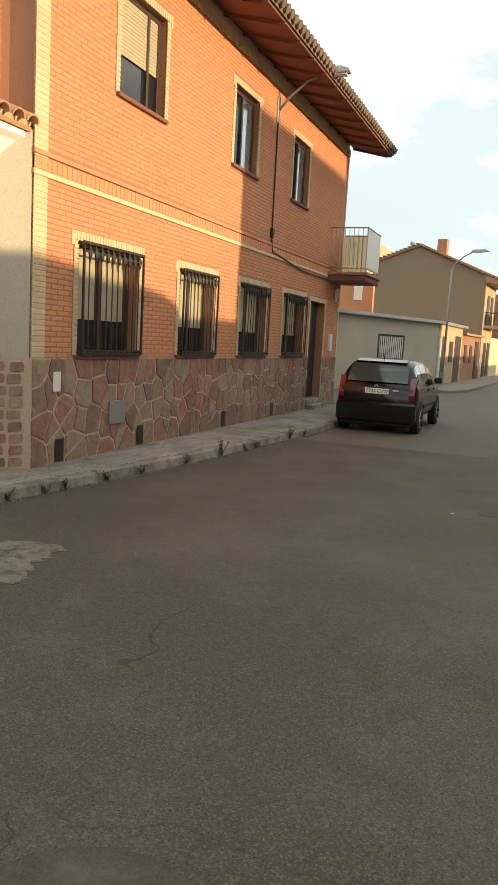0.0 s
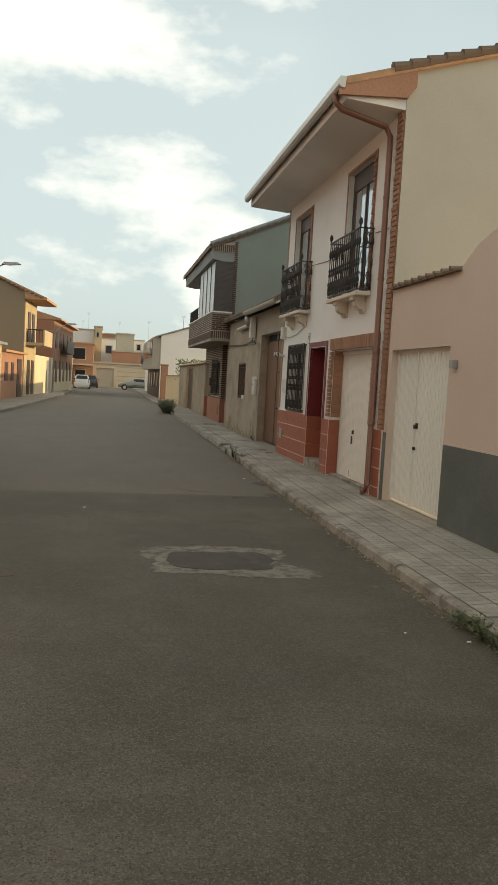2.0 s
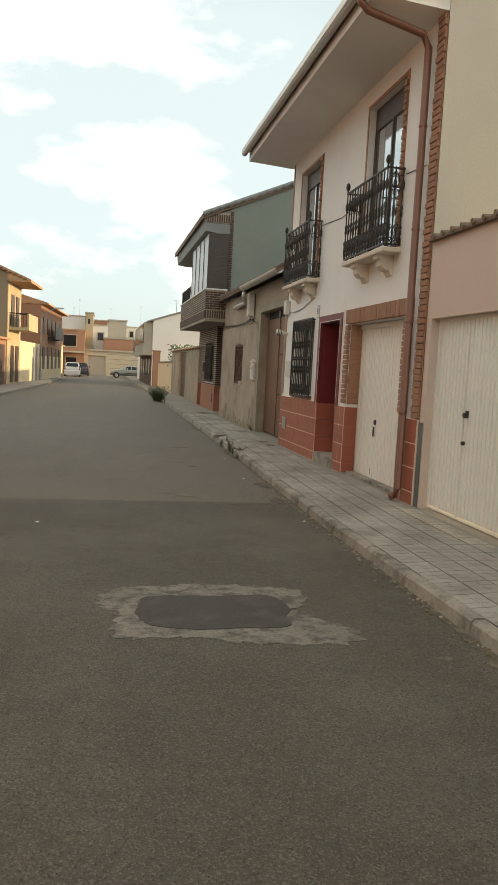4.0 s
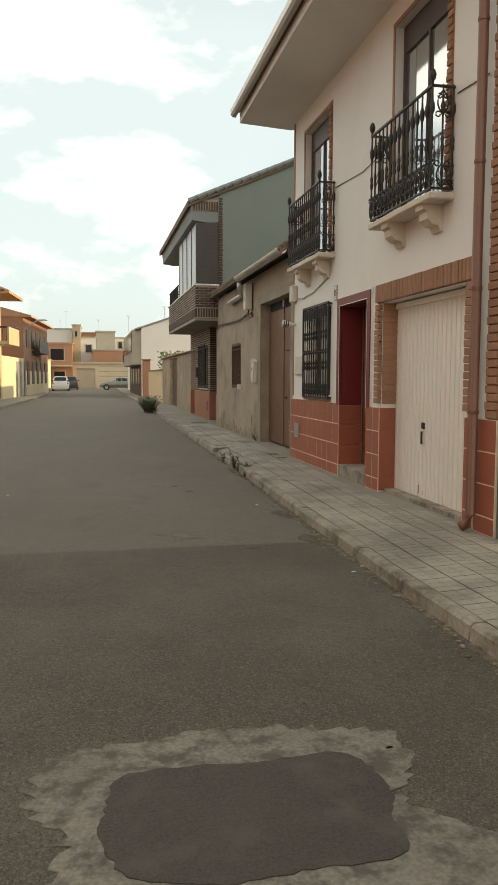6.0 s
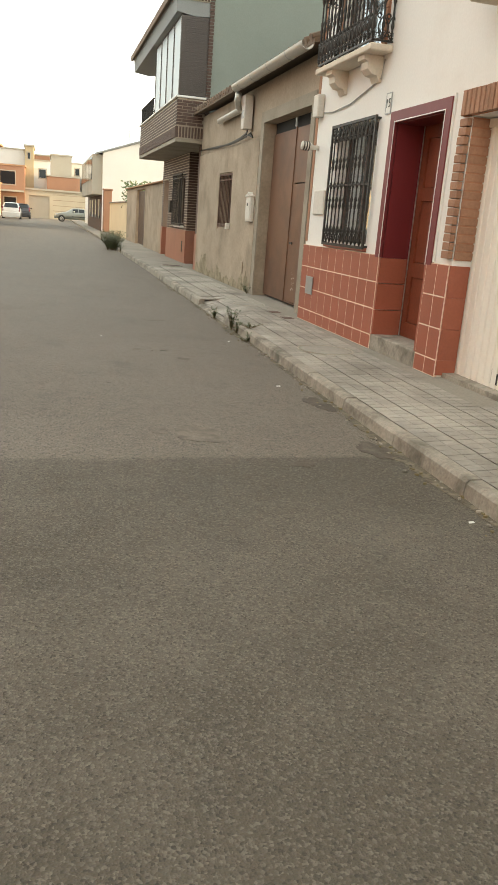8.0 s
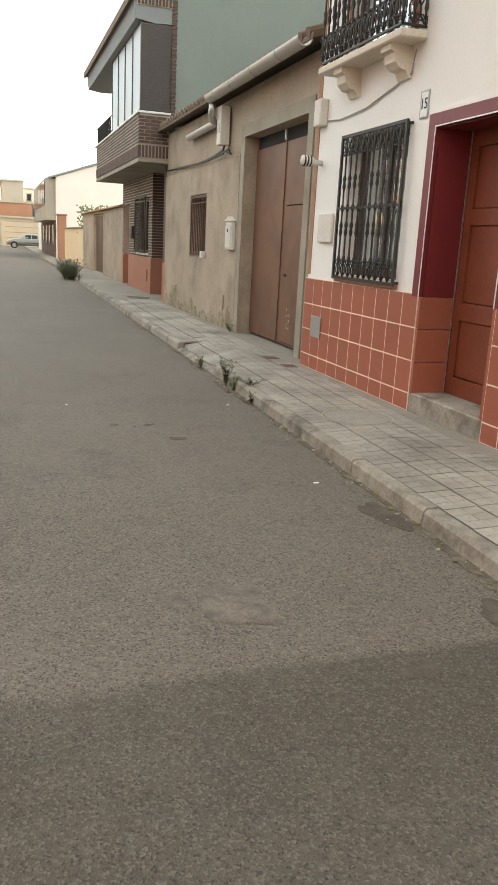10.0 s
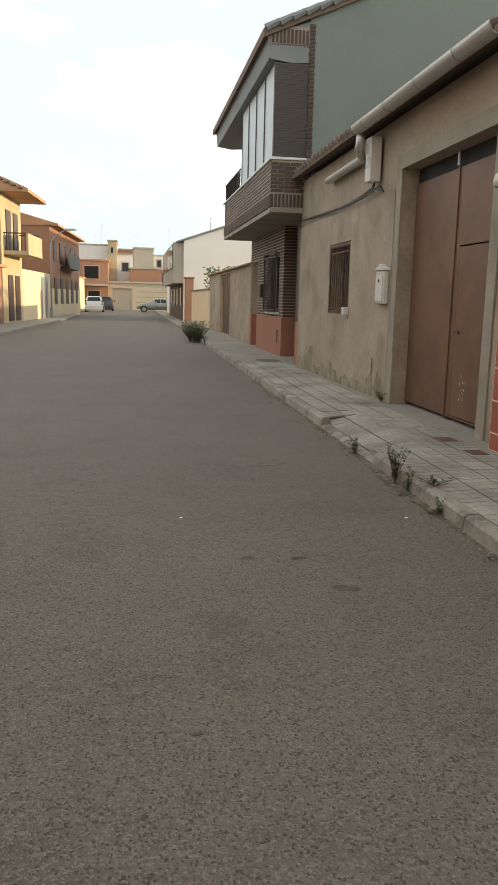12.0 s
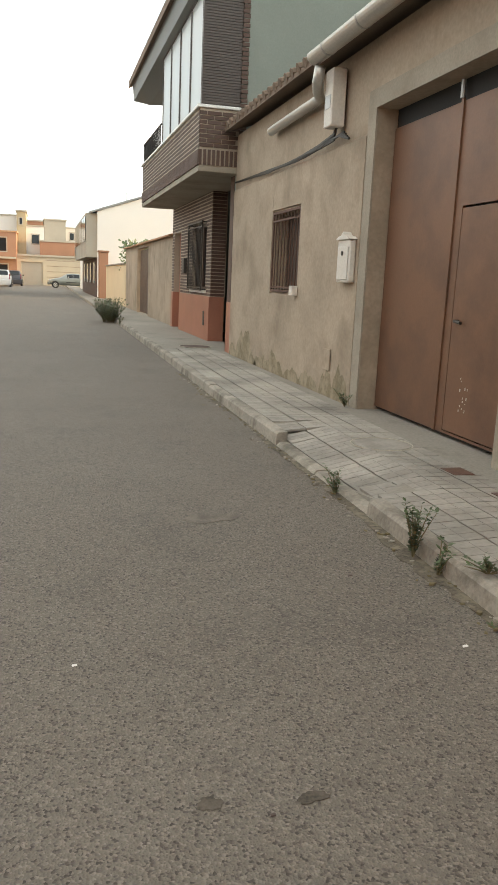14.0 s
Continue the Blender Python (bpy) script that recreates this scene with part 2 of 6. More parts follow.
BROWN_M = mat("brown painted metal", (0.165, 0.082, 0.047), 0.48, 0.1, vary=0.14, big=1.2, grain=0.07, bump=0.08, stain=(0.095, 0.05, 0.033), stain_at=(0.45, 0.72), stain_scale=1.4)
PIPE_B = mat("brown pipe enamel", (0.20, 0.088, 0.055), 0.4, 0.1, vary=0.15)
ALU = mat("grey aluminium gutter", (0.50, 0.48, 0.44), 0.4, 0.6, vary=0.1)
TAN = mat("weathered tan render", (0.36, 0.287, 0.215), 0.93, vary=0.22, big=0.9, grain=0.12, fine=25, bump=0.35, stain=(0.23, 0.18, 0.13), stain_at=(0.47, 0.70), stain_scale=1.3)
GREENW = mat("grey green render", (0.235, 0.265, 0.235), 0.92, vary=0.07, big=0.5, grain=0.05, stain=(0.20, 0.228, 0.203), stain_at=(0.5, 0.85), stain_scale=0.6)
DBRICK = mat("dark brown brick", (0.082, 0.048, 0.036), 0.7, vary=0.1, piece=0.25, grain=0.12)
DMORTAR = mat("pale mortar", (0.40, 0.34, 0.27), 0.92, vary=0.12)
REDSTONE = mat("red polished plinth", (0.33, 0.135, 0.085), 0.5, vary=0.16, big=2, grain=0.12)
DARKWOOD = mat("dark brown wood", (0.062, 0.036, 0.026), 0.5, vary=0.2, big=2, grain=0.12)
GLASS_D = mat("dark window glass", (0.018, 0.02, 0.022), 0.06, vary=0.05, grain=0, bump=0)
GLASS_L = mat("reflecting pane", (0.62, 0.66, 0.68), 0.06, 0.8, vary=0.03, grain=0, bump=0)
SHUTTER = mat("roller shutter slats", (0.42, 0.36, 0.24), 0.6, vary=0.06)
PLASTIC = mat("grey white plastic", (0.62, 0.58, 0.52), 0.55, vary=0.06)
WHITE_PVC = mat("white panel", (0.66, 0.66, 0.63), 0.4, vary=0.04)
BLACK = mat("black rubber and gap backing", (0.02, 0.02, 0.02), 0.8, vary=0.1)
CARBLACK = mat("black car paint", (0.004, 0.004, 0.005), 0.16, 0.0, vary=0.05, grain=0, bump=0)
CARWHITE = mat("white car paint", (0.75, 0.75, 0.74), 0.3, vary=0.02, grain=0, bump=0, coat=0.6)
CARGREY = mat("grey green car paint", (0.23, 0.24, 0.215), 0.3, 0.4, vary=0.03, grain=0, bump=0, coat=0.5)
CARDARK = mat("dark blue car paint", (0.05, 0.05, 0.06), 0.3, 0.3, vary=0.03, grain=0, bump=0, coat=0.5)
RIM = mat("silver wheel rim", (0.55, 0.54, 0.52), 0.35, 0.8, vary=0.05)
REDLAMP = mat("red lamp lens", (0.17, 0.006, 0.014), 0.18, vary=0.05, grain=0, bump=0, coat=0.6)
CHROME = mat("chrome", (0.75, 0.74, 0.72), 0.15, 1.0, vary=0.02, grain=0, bump=0)
PLATE = mat("white plate", (0.75, 0.74, 0.70), 0.5, vary=0.02)
INK = mat("black ink", (0.015, 0.015, 0.015), 0.6, vary=0.02)
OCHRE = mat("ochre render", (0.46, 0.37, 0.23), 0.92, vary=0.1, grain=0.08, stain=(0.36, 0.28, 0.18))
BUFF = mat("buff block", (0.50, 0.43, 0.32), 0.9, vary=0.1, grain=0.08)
# Darker than the ochre: the shade on unlit end faces is in the colour.
TANSHADED = mat("tan render toned for shade", (0.27, 0.21, 0.14), 0.93, vary=0.09, big=0.4, grain=0.06, stain=(0.235, 0.185, 0.125), stain_at=(0.45, 0.8), stain_scale=0.4)
YELLOWW = mat("pale yellow render", (0.66, 0.54, 0.36), 0.92, vary=0.08, grain=0.06)
FARWHITE = mat("far white render", (0.72, 0.70, 0.66), 0.9, vary=0.05)
GALV = mat("galvanised steel", (0.40, 0.40, 0.39), 0.45, 0.7, vary=0.1)
LEAF = mat("weed leaf", (0.07, 0.10, 0.036), 0.6, vary=0.25, big=5, piece=0.35)
DRYSTEM = mat("dry stem", (0.16, 0.125, 0.06), 0.8, vary=0.2)
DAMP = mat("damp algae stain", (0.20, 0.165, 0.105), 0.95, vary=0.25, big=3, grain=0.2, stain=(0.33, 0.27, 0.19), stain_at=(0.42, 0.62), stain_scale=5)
RUST = mat("rusty iron", (0.10, 0.052, 0.035), 0.7, 0.2, vary=0.2, big=4, grain=0.2)
CARGLASS = mat("tinted car glass", (0.12, 0.135, 0.13), 0.08, 0.5, vary=0.03, grain=0, bump=0)
CORBEL = mat("cream cast stone", (0.64, 0.56, 0.46), 0.85, vary=0.1, grain=0.08)
BAND = mat("cement band", (0.31, 0.27, 0.215), 0.93, vary=0.2, big=1.3, grain=0.12, bump=0.3, stain=(0.22, 0.185, 0.145), stain_at=(0.48, 0.72), stain_scale=1.7)
BAYPANE = mat("pale grey pane", (0.44, 0.45, 0.44), 0.3, vary=0.06, grain=0, bump=0)
LOUVRE = mat("grey brown louvre", (0.088, 0.073, 0.065), 0.6, vary=0.12, grain=0.06)
EAVE = mat("grey painted eave", (0.24, 0.25, 0.245), 0.8, vary=0.1, grain=0.06)


# ---- builders ----
WORLD_BUILT = {}


def bx(bm, x0, x1, y0, y1, z0, z1, bevel=0.0):
    """Adds a box; a bevel rounds its edges."""
    made = bmesh.ops.create_cube(bm, size=1.0, matrix=Matrix.Translation(((x0 + x1) / 2, (y0 + y1) / 2, (z0 + z1) / 2)) @ Matrix.Diagonal((abs(x1 - x0), abs(y1 - y0), abs(z1 - z0), 1)))
    if bevel:
        edges = list({e for v in made["verts"] for e in v.link_edges})
        bmesh.ops.bevel(bm, geom=edges, offset=bevel, segments=1, affect="EDGES", profile=0.5)
    return bm


def box(x0, x1, y0, y1, z0, z1, bevel=0.0):
    return bx(bmesh.new(), x0, x1, y0, y1, z0, z1, bevel)


def tube(bm, points, r, seg=8, closed_ends=True):
    """Adds a round bar along a line of points; r is one radius or one for each point."""
    pts = [Vector(p) for p in points]
    rs = [r] * len(pts) if isinstance(r, (int, float)) else list(r)
    rings = []
    for i, p in enumerate(pts):
        d = (pts[min(i + 1, len(pts) - 1)] - pts[max(i - 1, 0)]).normalized()
        a = d.orthogonal().normalized() if abs(d.z) > 0.95 else d.cross(Vector((0, 0, 1))).normalized()
        c = d.cross(a)
        rings.append([bm.verts.new(p + rs[i] * (math.cos(k * math.tau / seg) * a + math.sin(k * math.tau / seg) * c)) for k in range(seg)])
    for ra, rb in zip(rings, rings[1:]):
        for k in range(seg):
            bm.faces.new((ra[k], ra[(k + 1) % seg], rb[(k + 1) % seg], rb[k]))
    if closed_ends:
        bm.faces.new(rings[0][::-1])
        bm.faces.new(rings[-1])
    return bm


def prism(bm, outline, axis, a, b):
    """Adds a solid: a flat outline of (u, v) pushed along an axis ('x': u=y, v=z; 'y': u=x, v=z; 'z': u=x, v=y) from a to b."""
    put = {"x": lambda u, v, w: (w, u, v), "y": lambda u, v, w: (u, w, v), "z": lambda u, v, w: (u, v, w)}[axis]
    lo, hi = [bm.verts.new(put(u, v, a)) for u, v in outline], [bm.verts.new(put(u, v, b)) for u, v in outline]
    k = len(outline)
    bm.faces.new(lo[::-1])
    bm.faces.new(hi)
    for i in range(k):
        bm.faces.new((lo[i], lo[(i + 1) % k], hi[(i + 1) % k], hi[i]))
    return bm


def pierced(axis, u0, u1, z0, z1, w0, w1, holes=()):
    """A wall slab with real openings. axis 'x': runs along y, thick from x=w0 to w1; axis 'y': runs along x. holes: (u0, u1, z0, z1)."""
    us = sorted({u0, u1, *[min(max(v, u0), u1) for h in holes for v in h[:2]]})
    zs = sorted({z0, z1, *[min(max(v, z0), z1) for h in holes for v in h[2:]]})
    bm = bmesh.new()
    grid = {}

    def at(i, k, w):
        key = (i, k, w)
        if key not in grid:
            grid[key] = bm.verts.new((w, us[i], zs[k]) if axis == "x" else (us[i], w, zs[k]))
        return grid[key]

    def solid(i, k):
        if not (0 <= i < len(us) - 1 and 0 <= k < len(zs) - 1):
            return False
        u, z = (us[i] + us[i + 1]) / 2, (zs[k] + zs[k + 1]) / 2
        return not any(a < u < b and c < z < d for a, b, c, d in holes)

    for i in range(len(us) - 1):
        for k in range(len(zs) - 1):
            if not solid(i, k):
                continue
            for w in (w0, w1):
                bm.faces.new((at(i, k, w), at(i + 1, k, w), at(i + 1, k + 1, w), at(i, k + 1, w)))
            for (di, dk), (p, q) in {(-1, 0): ((i, k), (i, k + 1)), (1, 0): ((i + 1, k), (i + 1, k + 1)), (0, -1): ((i, k), (i + 1, k)), (0, 1): ((i, k + 1), (i + 1, k + 1))}.items():
                if not solid(i + di, k + dk):
                    bm.faces.new((at(*p, w0), at(*q, w0), at(*q, w1), at(*p, w1)))
    bmesh.ops.recalc_face_normals(bm, faces=bm.faces)
    return bm


def mesh_of(name, bm, material, smooth=False):
    data = bpy.data.meshes.new(name)
    bmesh.ops.recalc_face_normals(bm, faces=bm.faces)
    bm.to_mesh(data)
    bm.free()
    data.materials.append(material)
    if smooth:
        data.shade_smooth()
    return data


def thing(name, m, label, category, group="", kind=""):
    """An Empty at the base of a thing."""
    ob = new(name)
    ob.empty_display_size = 0.2
    ob.matrix_basis = m
    WORLD_BUILT[ob] = m
    return tagged(ob, label, category, group, kind)


def part(name, bm, material, parent, label="", smooth=False, local=True, kind=""):
    """One mesh under a thing or part. local: the mesh is in the thing's own measure; else in the world's."""
    data = bm if isinstance(bm, bpy.types.Mesh) else mesh_of(name, bm, material, smooth)
    ob = new(name, data)
    ob.parent = parent
    m = WORLD_BUILT.get(parent, Matrix())
    if not local:
        ob.matrix_parent_inverse = m.inverted()
        WORLD_BUILT[ob] = Matrix()
    else:
        WORLD_BUILT[ob] = m
    return tagged(ob, label, kind=kind)


def setting(name, bm, material, label, category, smooth=False):
    return tagged(new(name, mesh_of(name, bm, material, smooth)), label, category, kind="structure")


def solo(name, bm, material, label, category, smooth=False, group="", kind=""):
    """A thing of one mesh, its origin at its foot."""
    co = np.array([v.co for v in bm.verts])
    base = Vector(((co[:, 0].min() + co[:, 0].max()) / 2, (co[:, 1].min() + co[:, 1].max()) / 2, co[:, 2].min()))
    bmesh.ops.translate(bm, verts=bm.verts, vec=-base)
    ob = new(name, mesh_of(name, bm, material, smooth))
    ob.location = base
    return tagged(ob, label, category, group, kind)


def soup(name, quads, material):
    """A mesh from many loose quads (arrays of 4 corners), without bmesh."""
    data = bpy.data.meshes.new(name)
    v = np.asarray(quads, float).reshape(-1, 3)
    data.from_pydata(v.tolist(), [], [tuple(range(i, i + 4)) for i in range(0, len(v), 4)])
    data.materials.append(material)
    return data


def brick_mesh(name, length, height, depth, material):
    """A brick with its face toward +x at x=0, slightly chamfered, corner at the origin."""
    c = min(0.006, height / 6)
    bm = bmesh.new()
    outer = [bm.verts.new(p) for p in ((-depth, 0, 0), (-depth, length, 0), (-depth, length, height), (-depth, 0, height))]
    mid = [bm.verts.new(p) for p in ((-c, 0, 0), (-c, length, 0), (-c, length, height), (-c, 0, height))]
    top = [bm.verts.new(p) for p in ((0, c, c), (0, length - c, c), (0, length - c, height - c), (0, c, height - c))]
    for a, b in ((outer, mid), (mid, top)):
        for i in range(4):
            bm.faces.new((a[i], a[(i + 1) % 4], b[(i + 1) % 4], b[i]))
    bm.faces.new(top)
    return mesh_of(name, bm, material)


def courses(y0, y1, z0, z1, length, height, gap, holes=()):
    """Running bond: yields (y, z, length) of the bricks outside the holes, cut at their edges."""
    row, z = 0, z0
    while z + height <= z1 + 1e-4:
        y = y0 - (length + gap) / 2 * (row % 2)
        while y < y1 - 0.02:
            a, b = max(y, y0), min(y + length, y1)
            for h in holes:
                if z + height > h[2] + 0.01 and z < h[3] - 0.01 and a < h[1] and b > h[0]:
                    if a >= h[0] - 1e-6:
                        a = h[1]
                    elif b <= h[1] + 1e-6:
                        b = h[0]
                    else:
                        b = h[0]
            if b - a > 0.03:
                yield a, z, b - a
            y += length + gap
        z += height + gap
        row += 1


def brick_field(parent, spots, face_x, sign, height, depth, material, pick=None, to_world=None):
    """Bricks on a wall that faces sign*x. Those inside pick (y0, y1, z0, z1) are parts; the rest is one joined part."""
    loose, shared = [], {}
    rng = random.Random(7)
    for y, z, ln in spots:
        proud = rng.uniform(-0.0015, 0.0015)
        if pick and pick[0] <= y <= pick[1] and pick[2] <= z <= pick[3]:
            key = round(ln, 3)
            if key not in shared:
                shared[key] = brick_mesh("brick", ln, height, depth, material)
            ob = part("brick", shared[key], material, parent, local=True)
            ob.matrix_basis = pose(face_x + sign * proud, y if sign > 0 else y + ln, z, 0, 0, 0 if sign > 0 else 180)
            continue
        c = 0.005
        x1, xm, x0 = face_x + sign * proud, face_x + sign * (proud - c), face_x - sign * depth
        o = [(y, z), (y + ln, z), (y + ln, z + height), (y, z + height)]
        i = [(y + c, z + c), (y + ln - c, z + c), (y + ln - c, z + height - c), (y + c, z + height - c)]
        loose.append([(x1, *p) for p in i])
        for k in range(4):
            n = (k + 1) % 4
            loose.append([(xm, *o[k]), (xm, *o[n]), (x1, *i[n]), (x1, *i[k])])
            loose.append([(x0, *o[k]), (x0, *o[n]), (xm, *o[n]), (xm, *o[k])])
    ob = part("brickwork", soup("brickwork", loose, material), material, parent, kind="stuff")
    return ob


def cells(y0, y1, z0, z1, size, seed, gap):
    """Irregular polygons that tile a rectangle, each drawn in by half the gap."""
    rng = random.Random(seed)
    ny, nz = max(1, round((y1 - y0) / size)), max(1, round((z1 - z0) / size))
    pts = [(y0 + (i + 0.5 + rng.uniform(-0.42, 0.42)) * (y1 - y0) / ny, z0 + (k + 0.5 + rng.uniform(-0.42, 0.42)) * (z1 - z0) / nz) for i in range(ny) for k in range(nz)]
    for p in pts:
        poly = [(y0, z0), (y1, z0), (y1, z1), (y0, z1)]
        for q in pts:
            d = math.dist(p, q)
            if q is p or d > size * 3.2:
                continue
            nx, nz_ = (q[0] - p[0]) / d, (q[1] - p[1]) / d
            lim = d / 2 - gap / 2
            out = []
            for a, b in zip(poly, poly[1:] + poly[:1]):
                da, db = (a[0] - p[0]) * nx + (a[1] - p[1]) * nz_ - lim, (b[0] - p[0]) * nx + (b[1] - p[1]) * nz_ - lim
                if da <= 0:
                    out.append(a)
                if da * db < 0:
                    s = da / (da - db)
                    out.append((a[0] + s * (b[0] - a[0]), a[1] + s * (b[1] - a[1])))
            poly = out
            if len(poly) < 3:
                break
        if len(poly) >= 3:
            yield p, poly


def stones(parent, y0, y1, z0, z1, face_x, size, seed, material, gap=0.035, depth=0.03, axis="x"):
    """Crazy-paved stones on a wall, each a part."""
    rng = random.Random(seed + 1)
    for p, poly in cells(y0, y1, z0, z1, size, seed, gap):
        bm = bmesh.new()
        proud = rng.uniform(-0.008, 0.008)
        rough = []
        for a, b in zip(poly, poly[1:] + poly[:1]):
            rough += [a, ((a[0] + b[0]) / 2 + rng.uniform(-0.012, 0.012), (a[1] + b[1]) / 2 + rng.uniform(-0.012, 0.012))]
        place = (lambda w, u, v: (w, u, v)) if axis == "x" else (lambda w, u, v: (u, w, v))
        s = 1 if axis == "x" else -1
        rings = []
        for w, shrink in ((-depth, 1.0), (-0.008 + proud, 1.0), (proud, 0.93)):
            rings.append([bm.verts.new(place(face_x + s * w, p[0] + (u - p[0]) * shrink, p[1] + (v - p[1]) * shrink)) for u, v in rough])
        for ra, rb in zip(rings, rings[1:]):
            for k in range(len(rough)):
                bm.faces.new((ra[k], ra[(k + 1) % len(rough)], rb[(k + 1) % len(rough)], rb[k]))
        bm.faces.new(rings[-1])
        part("stone", bm, material, parent)


def blot(cx, cy, rx, ry, z, seed, n=40, ragged=0.2, square=2.0, thick=0.004):
    """A thin ragged sheet lying on the ground."""
    rng = random.Random(seed)
    ph = [rng.uniform(0, math.tau) for _ in range(6)]
    bm, ring = bmesh.new(), []
    for k in range(n):
        a = k * math.tau / n
        r = (abs(math.cos(a)) ** square + abs(math.sin(a)) ** square) ** (-1 / square)
        r *= 1 + ragged * sum(math.sin((j + 2) * a + ph[j]) / (j + 2) for j in range(6)) + rng.uniform(-ragged, ragged) * 0.25
        ring.append((cx + rx * r * math.cos(a), cy + ry * r * math.sin(a)))
    return prism(bm, ring, "z", z, z + thick)


# ---- ground, kerbs, pavements ----
setting("ground", prism(bmesh.new(), [(-1500, -1500), (1500, -1500), (1500, 1500), (-1500, 1500)], "z", -0.3, 0.0), ASPHALT, "worn grey brown asphalt street with an older pale stretch", "road")


def right_kerb(y):
    """x of the face of the kerb along the even-numbered houses."""
    return float(np.interp(y, (-30, -3, 1, 5, 9, 11.4, 13.5, 17.5, 26, 95), (-1.40, -1.34, -1.34, -1.24, -1.14, -1.11, -1.09, -1.03, -0.95, -0.55)))


def left_kerb(y):
    return float(np.interp(y, (-30, -5.2, -3.6, -1.2, 0.6, 3.7, 10.4), (-10.3, -9.95, -9.69, -9.38, -9.22, -8.98, -8.75)))


def dip(y):
    """Height of the pavement's outer edge, dropped in front of the brown gate."""
    return float(np.interp(y, (8.9, 9.5, 11.0, 11.5), (0.104, 0.03, 0.03, 0.115)))


def strip(x_of, x_wall, ys, edge, z_wall, drop=None):
    """A pavement slab between the kerb and the wall."""
    bm, rows = bmesh.new(), []
    for y in ys:
        z = drop(y) if drop else z_wall
        rows.append([bm.verts.new(p) for p in ((x_of(y) + edge, y, -0.1), (x_of(y) + edge, y, z - 0.012), (x_of(y) + edge + 0.42 * (1 if edge > 0 else -1), y, z_wall - 0.012), (x_wall, y, z_wall - 0.008), (x_wall, y, -0.1))])
    for a, b in zip(rows, rows[1:]):
        for k in range(4):
            bm.faces.new((a[k], a[k + 1], b[k + 1], b[k]))
    bm.faces.new(rows[0])
    bm.faces.new(rows[-1])
    return bm


pave_r = setting("pavement_right", strip(right_kerb, 0.6, [*np.arange(-30, 8.9, 1.5), 8.9, 9.5, 11.0, 11.5, *np.arange(13, 96, 2.0)], 0.1, 0.13, dip), PAVE_BED, "weathered grey concrete pavement of small ribbed tiles", "pavement")
pave_l = setting("pavement_left", strip(left_kerb, -10.9, list(np.arange(-30, 10.5, 0.9)), -0.1, 0.13), PAVE_BED, "pale concrete pavement below a brick house", "pavement")


def kerb_stones(parent, x_of, y0, y1, step, side, drop=None, seed=3):
    rng = random.Random(seed)
    y = y0
    while y < y1:
        ln = min(step, y1 - y) - 0.012
        h = (drop(y + ln / 2) if drop else 0.125) + rng.uniform(-0.006, 0.006)
        a, b = x_of(y), x_of(y + ln)
        bm = bmesh.new()
        s = side
        ring0 = [(a, 0), (a + s * 0.01, h - 0.02), (a + s * 0.03, h), (a + s * 0.105, h + 0.002), (a + s * 0.105, -0.08), (a, -0.08)]
        ring1 = [(b + u - a, v) for u, v in ring0]
        v0 = [bm.verts.new((u, y, v)) for u, v in ring0]
        v1 = [bm.verts.new((u, y + ln, v)) for u, v in ring1]
        for k in range(6):
            bm.faces.new((v0[k], v0[(k + 1) % 6], v1[(k + 1) % 6], v1[k]))
        bm.faces.new(v0)
        bm.faces.new(v1)
        part("kerb_stone", bm, KERB, parent)
        y += step


kerb_r = tagged(new("kerb_right"), "worn concrete kerb with a dropped stretch by a gate", "kerb", kind="structure")
kerb_l = tagged(new("kerb_left"), "worn concrete kerb with weeds along its foot", "kerb", kind="structure")
kerb_stones(kerb_r, right_kerb, -12, 95, 1.0, 1, dip)
kerb_stones(kerb_l, left_kerb, -12, 10.4, 0.9, -1)


def paving_tile(length, width):
    """A concrete tile: a bed with raised pads between shallow grooves."""
    bm = bmesh.new()
    bx(bm, 0.004, width - 0.004, 0.004, length - 0.004, -0.02, -0.002)
    for i in range(2):
        for k in range(3):
            bx(bm, 0.004 + i * (width - 0.004) / 2, (i + 1) * (width - 0.004) / 2 - 0.003, 0.004 + k * (length - 0.004) / 3, (k + 1) * (length - 0.004) / 3 - 0.003, -0.006, 0.0)
    return bm


# ---- house fifteen: white walls, brick trim, terracotta dado ----
def sheet_door(parent, x, y0, y1, z0, z1, pitch, material, name="door_panel", rib=0.014):
    """Ribbed steel sheet facing -x: each rib a raised fold of one skin."""
    outline, y = [], y0
    while y < y1 - 1e-4:
        w = min(pitch, y1 - y)
        outline += [(x, y), (x, y + w * 0.72), (x + rib, y + w * 0.78), (x + rib, y + w * 0.92)]
        y += pitch
    outline += [(x, y1), (x + 0.022, y1), (x + 0.022, y0)]
    bm = prism(bmesh.new(), outline, "z", z0, z1)
    return part(name, bm, material, parent)


house = thing("house", pose(0, 2.05, 0.13), "two-storey white house with brick trim, terracotta dado and iron balconies", "house")
W = dict(local=False)
openings = [(2.66, 4.85, 0.0, 2.42), (5.28, 6.42, 0.0, 2.55), (6.9, 8.15, 1.24, 2.62), (3.22, 4.60, 3.34, 5.5), (7.02, 8.36, 3.34, 5.44)]
wall = part("wall", pierced("x", 2.06, 9.05, -0.1, 5.86, 0.4, 0.0, openings), WHITEWALL, house, **W)
part("side_wall", prism(bmesh.new(), [(0.0, -0.1), (9.0, -0.1), (9.0, 7.4), (4.8, 7.75), (0.0, 6.42)], "y", 2.05, 2.25), SIDEWALL, house, "cream rendered gable wall", **W)
part("side_wall", prism(bmesh.new(), [(0.4, -0.1), (9.0, -0.1), (9.0, 7.0), (4.8, 7.6), (0.4, 6.3)], "y", 8.8, 9.04), SIDEWALL, house, **W)
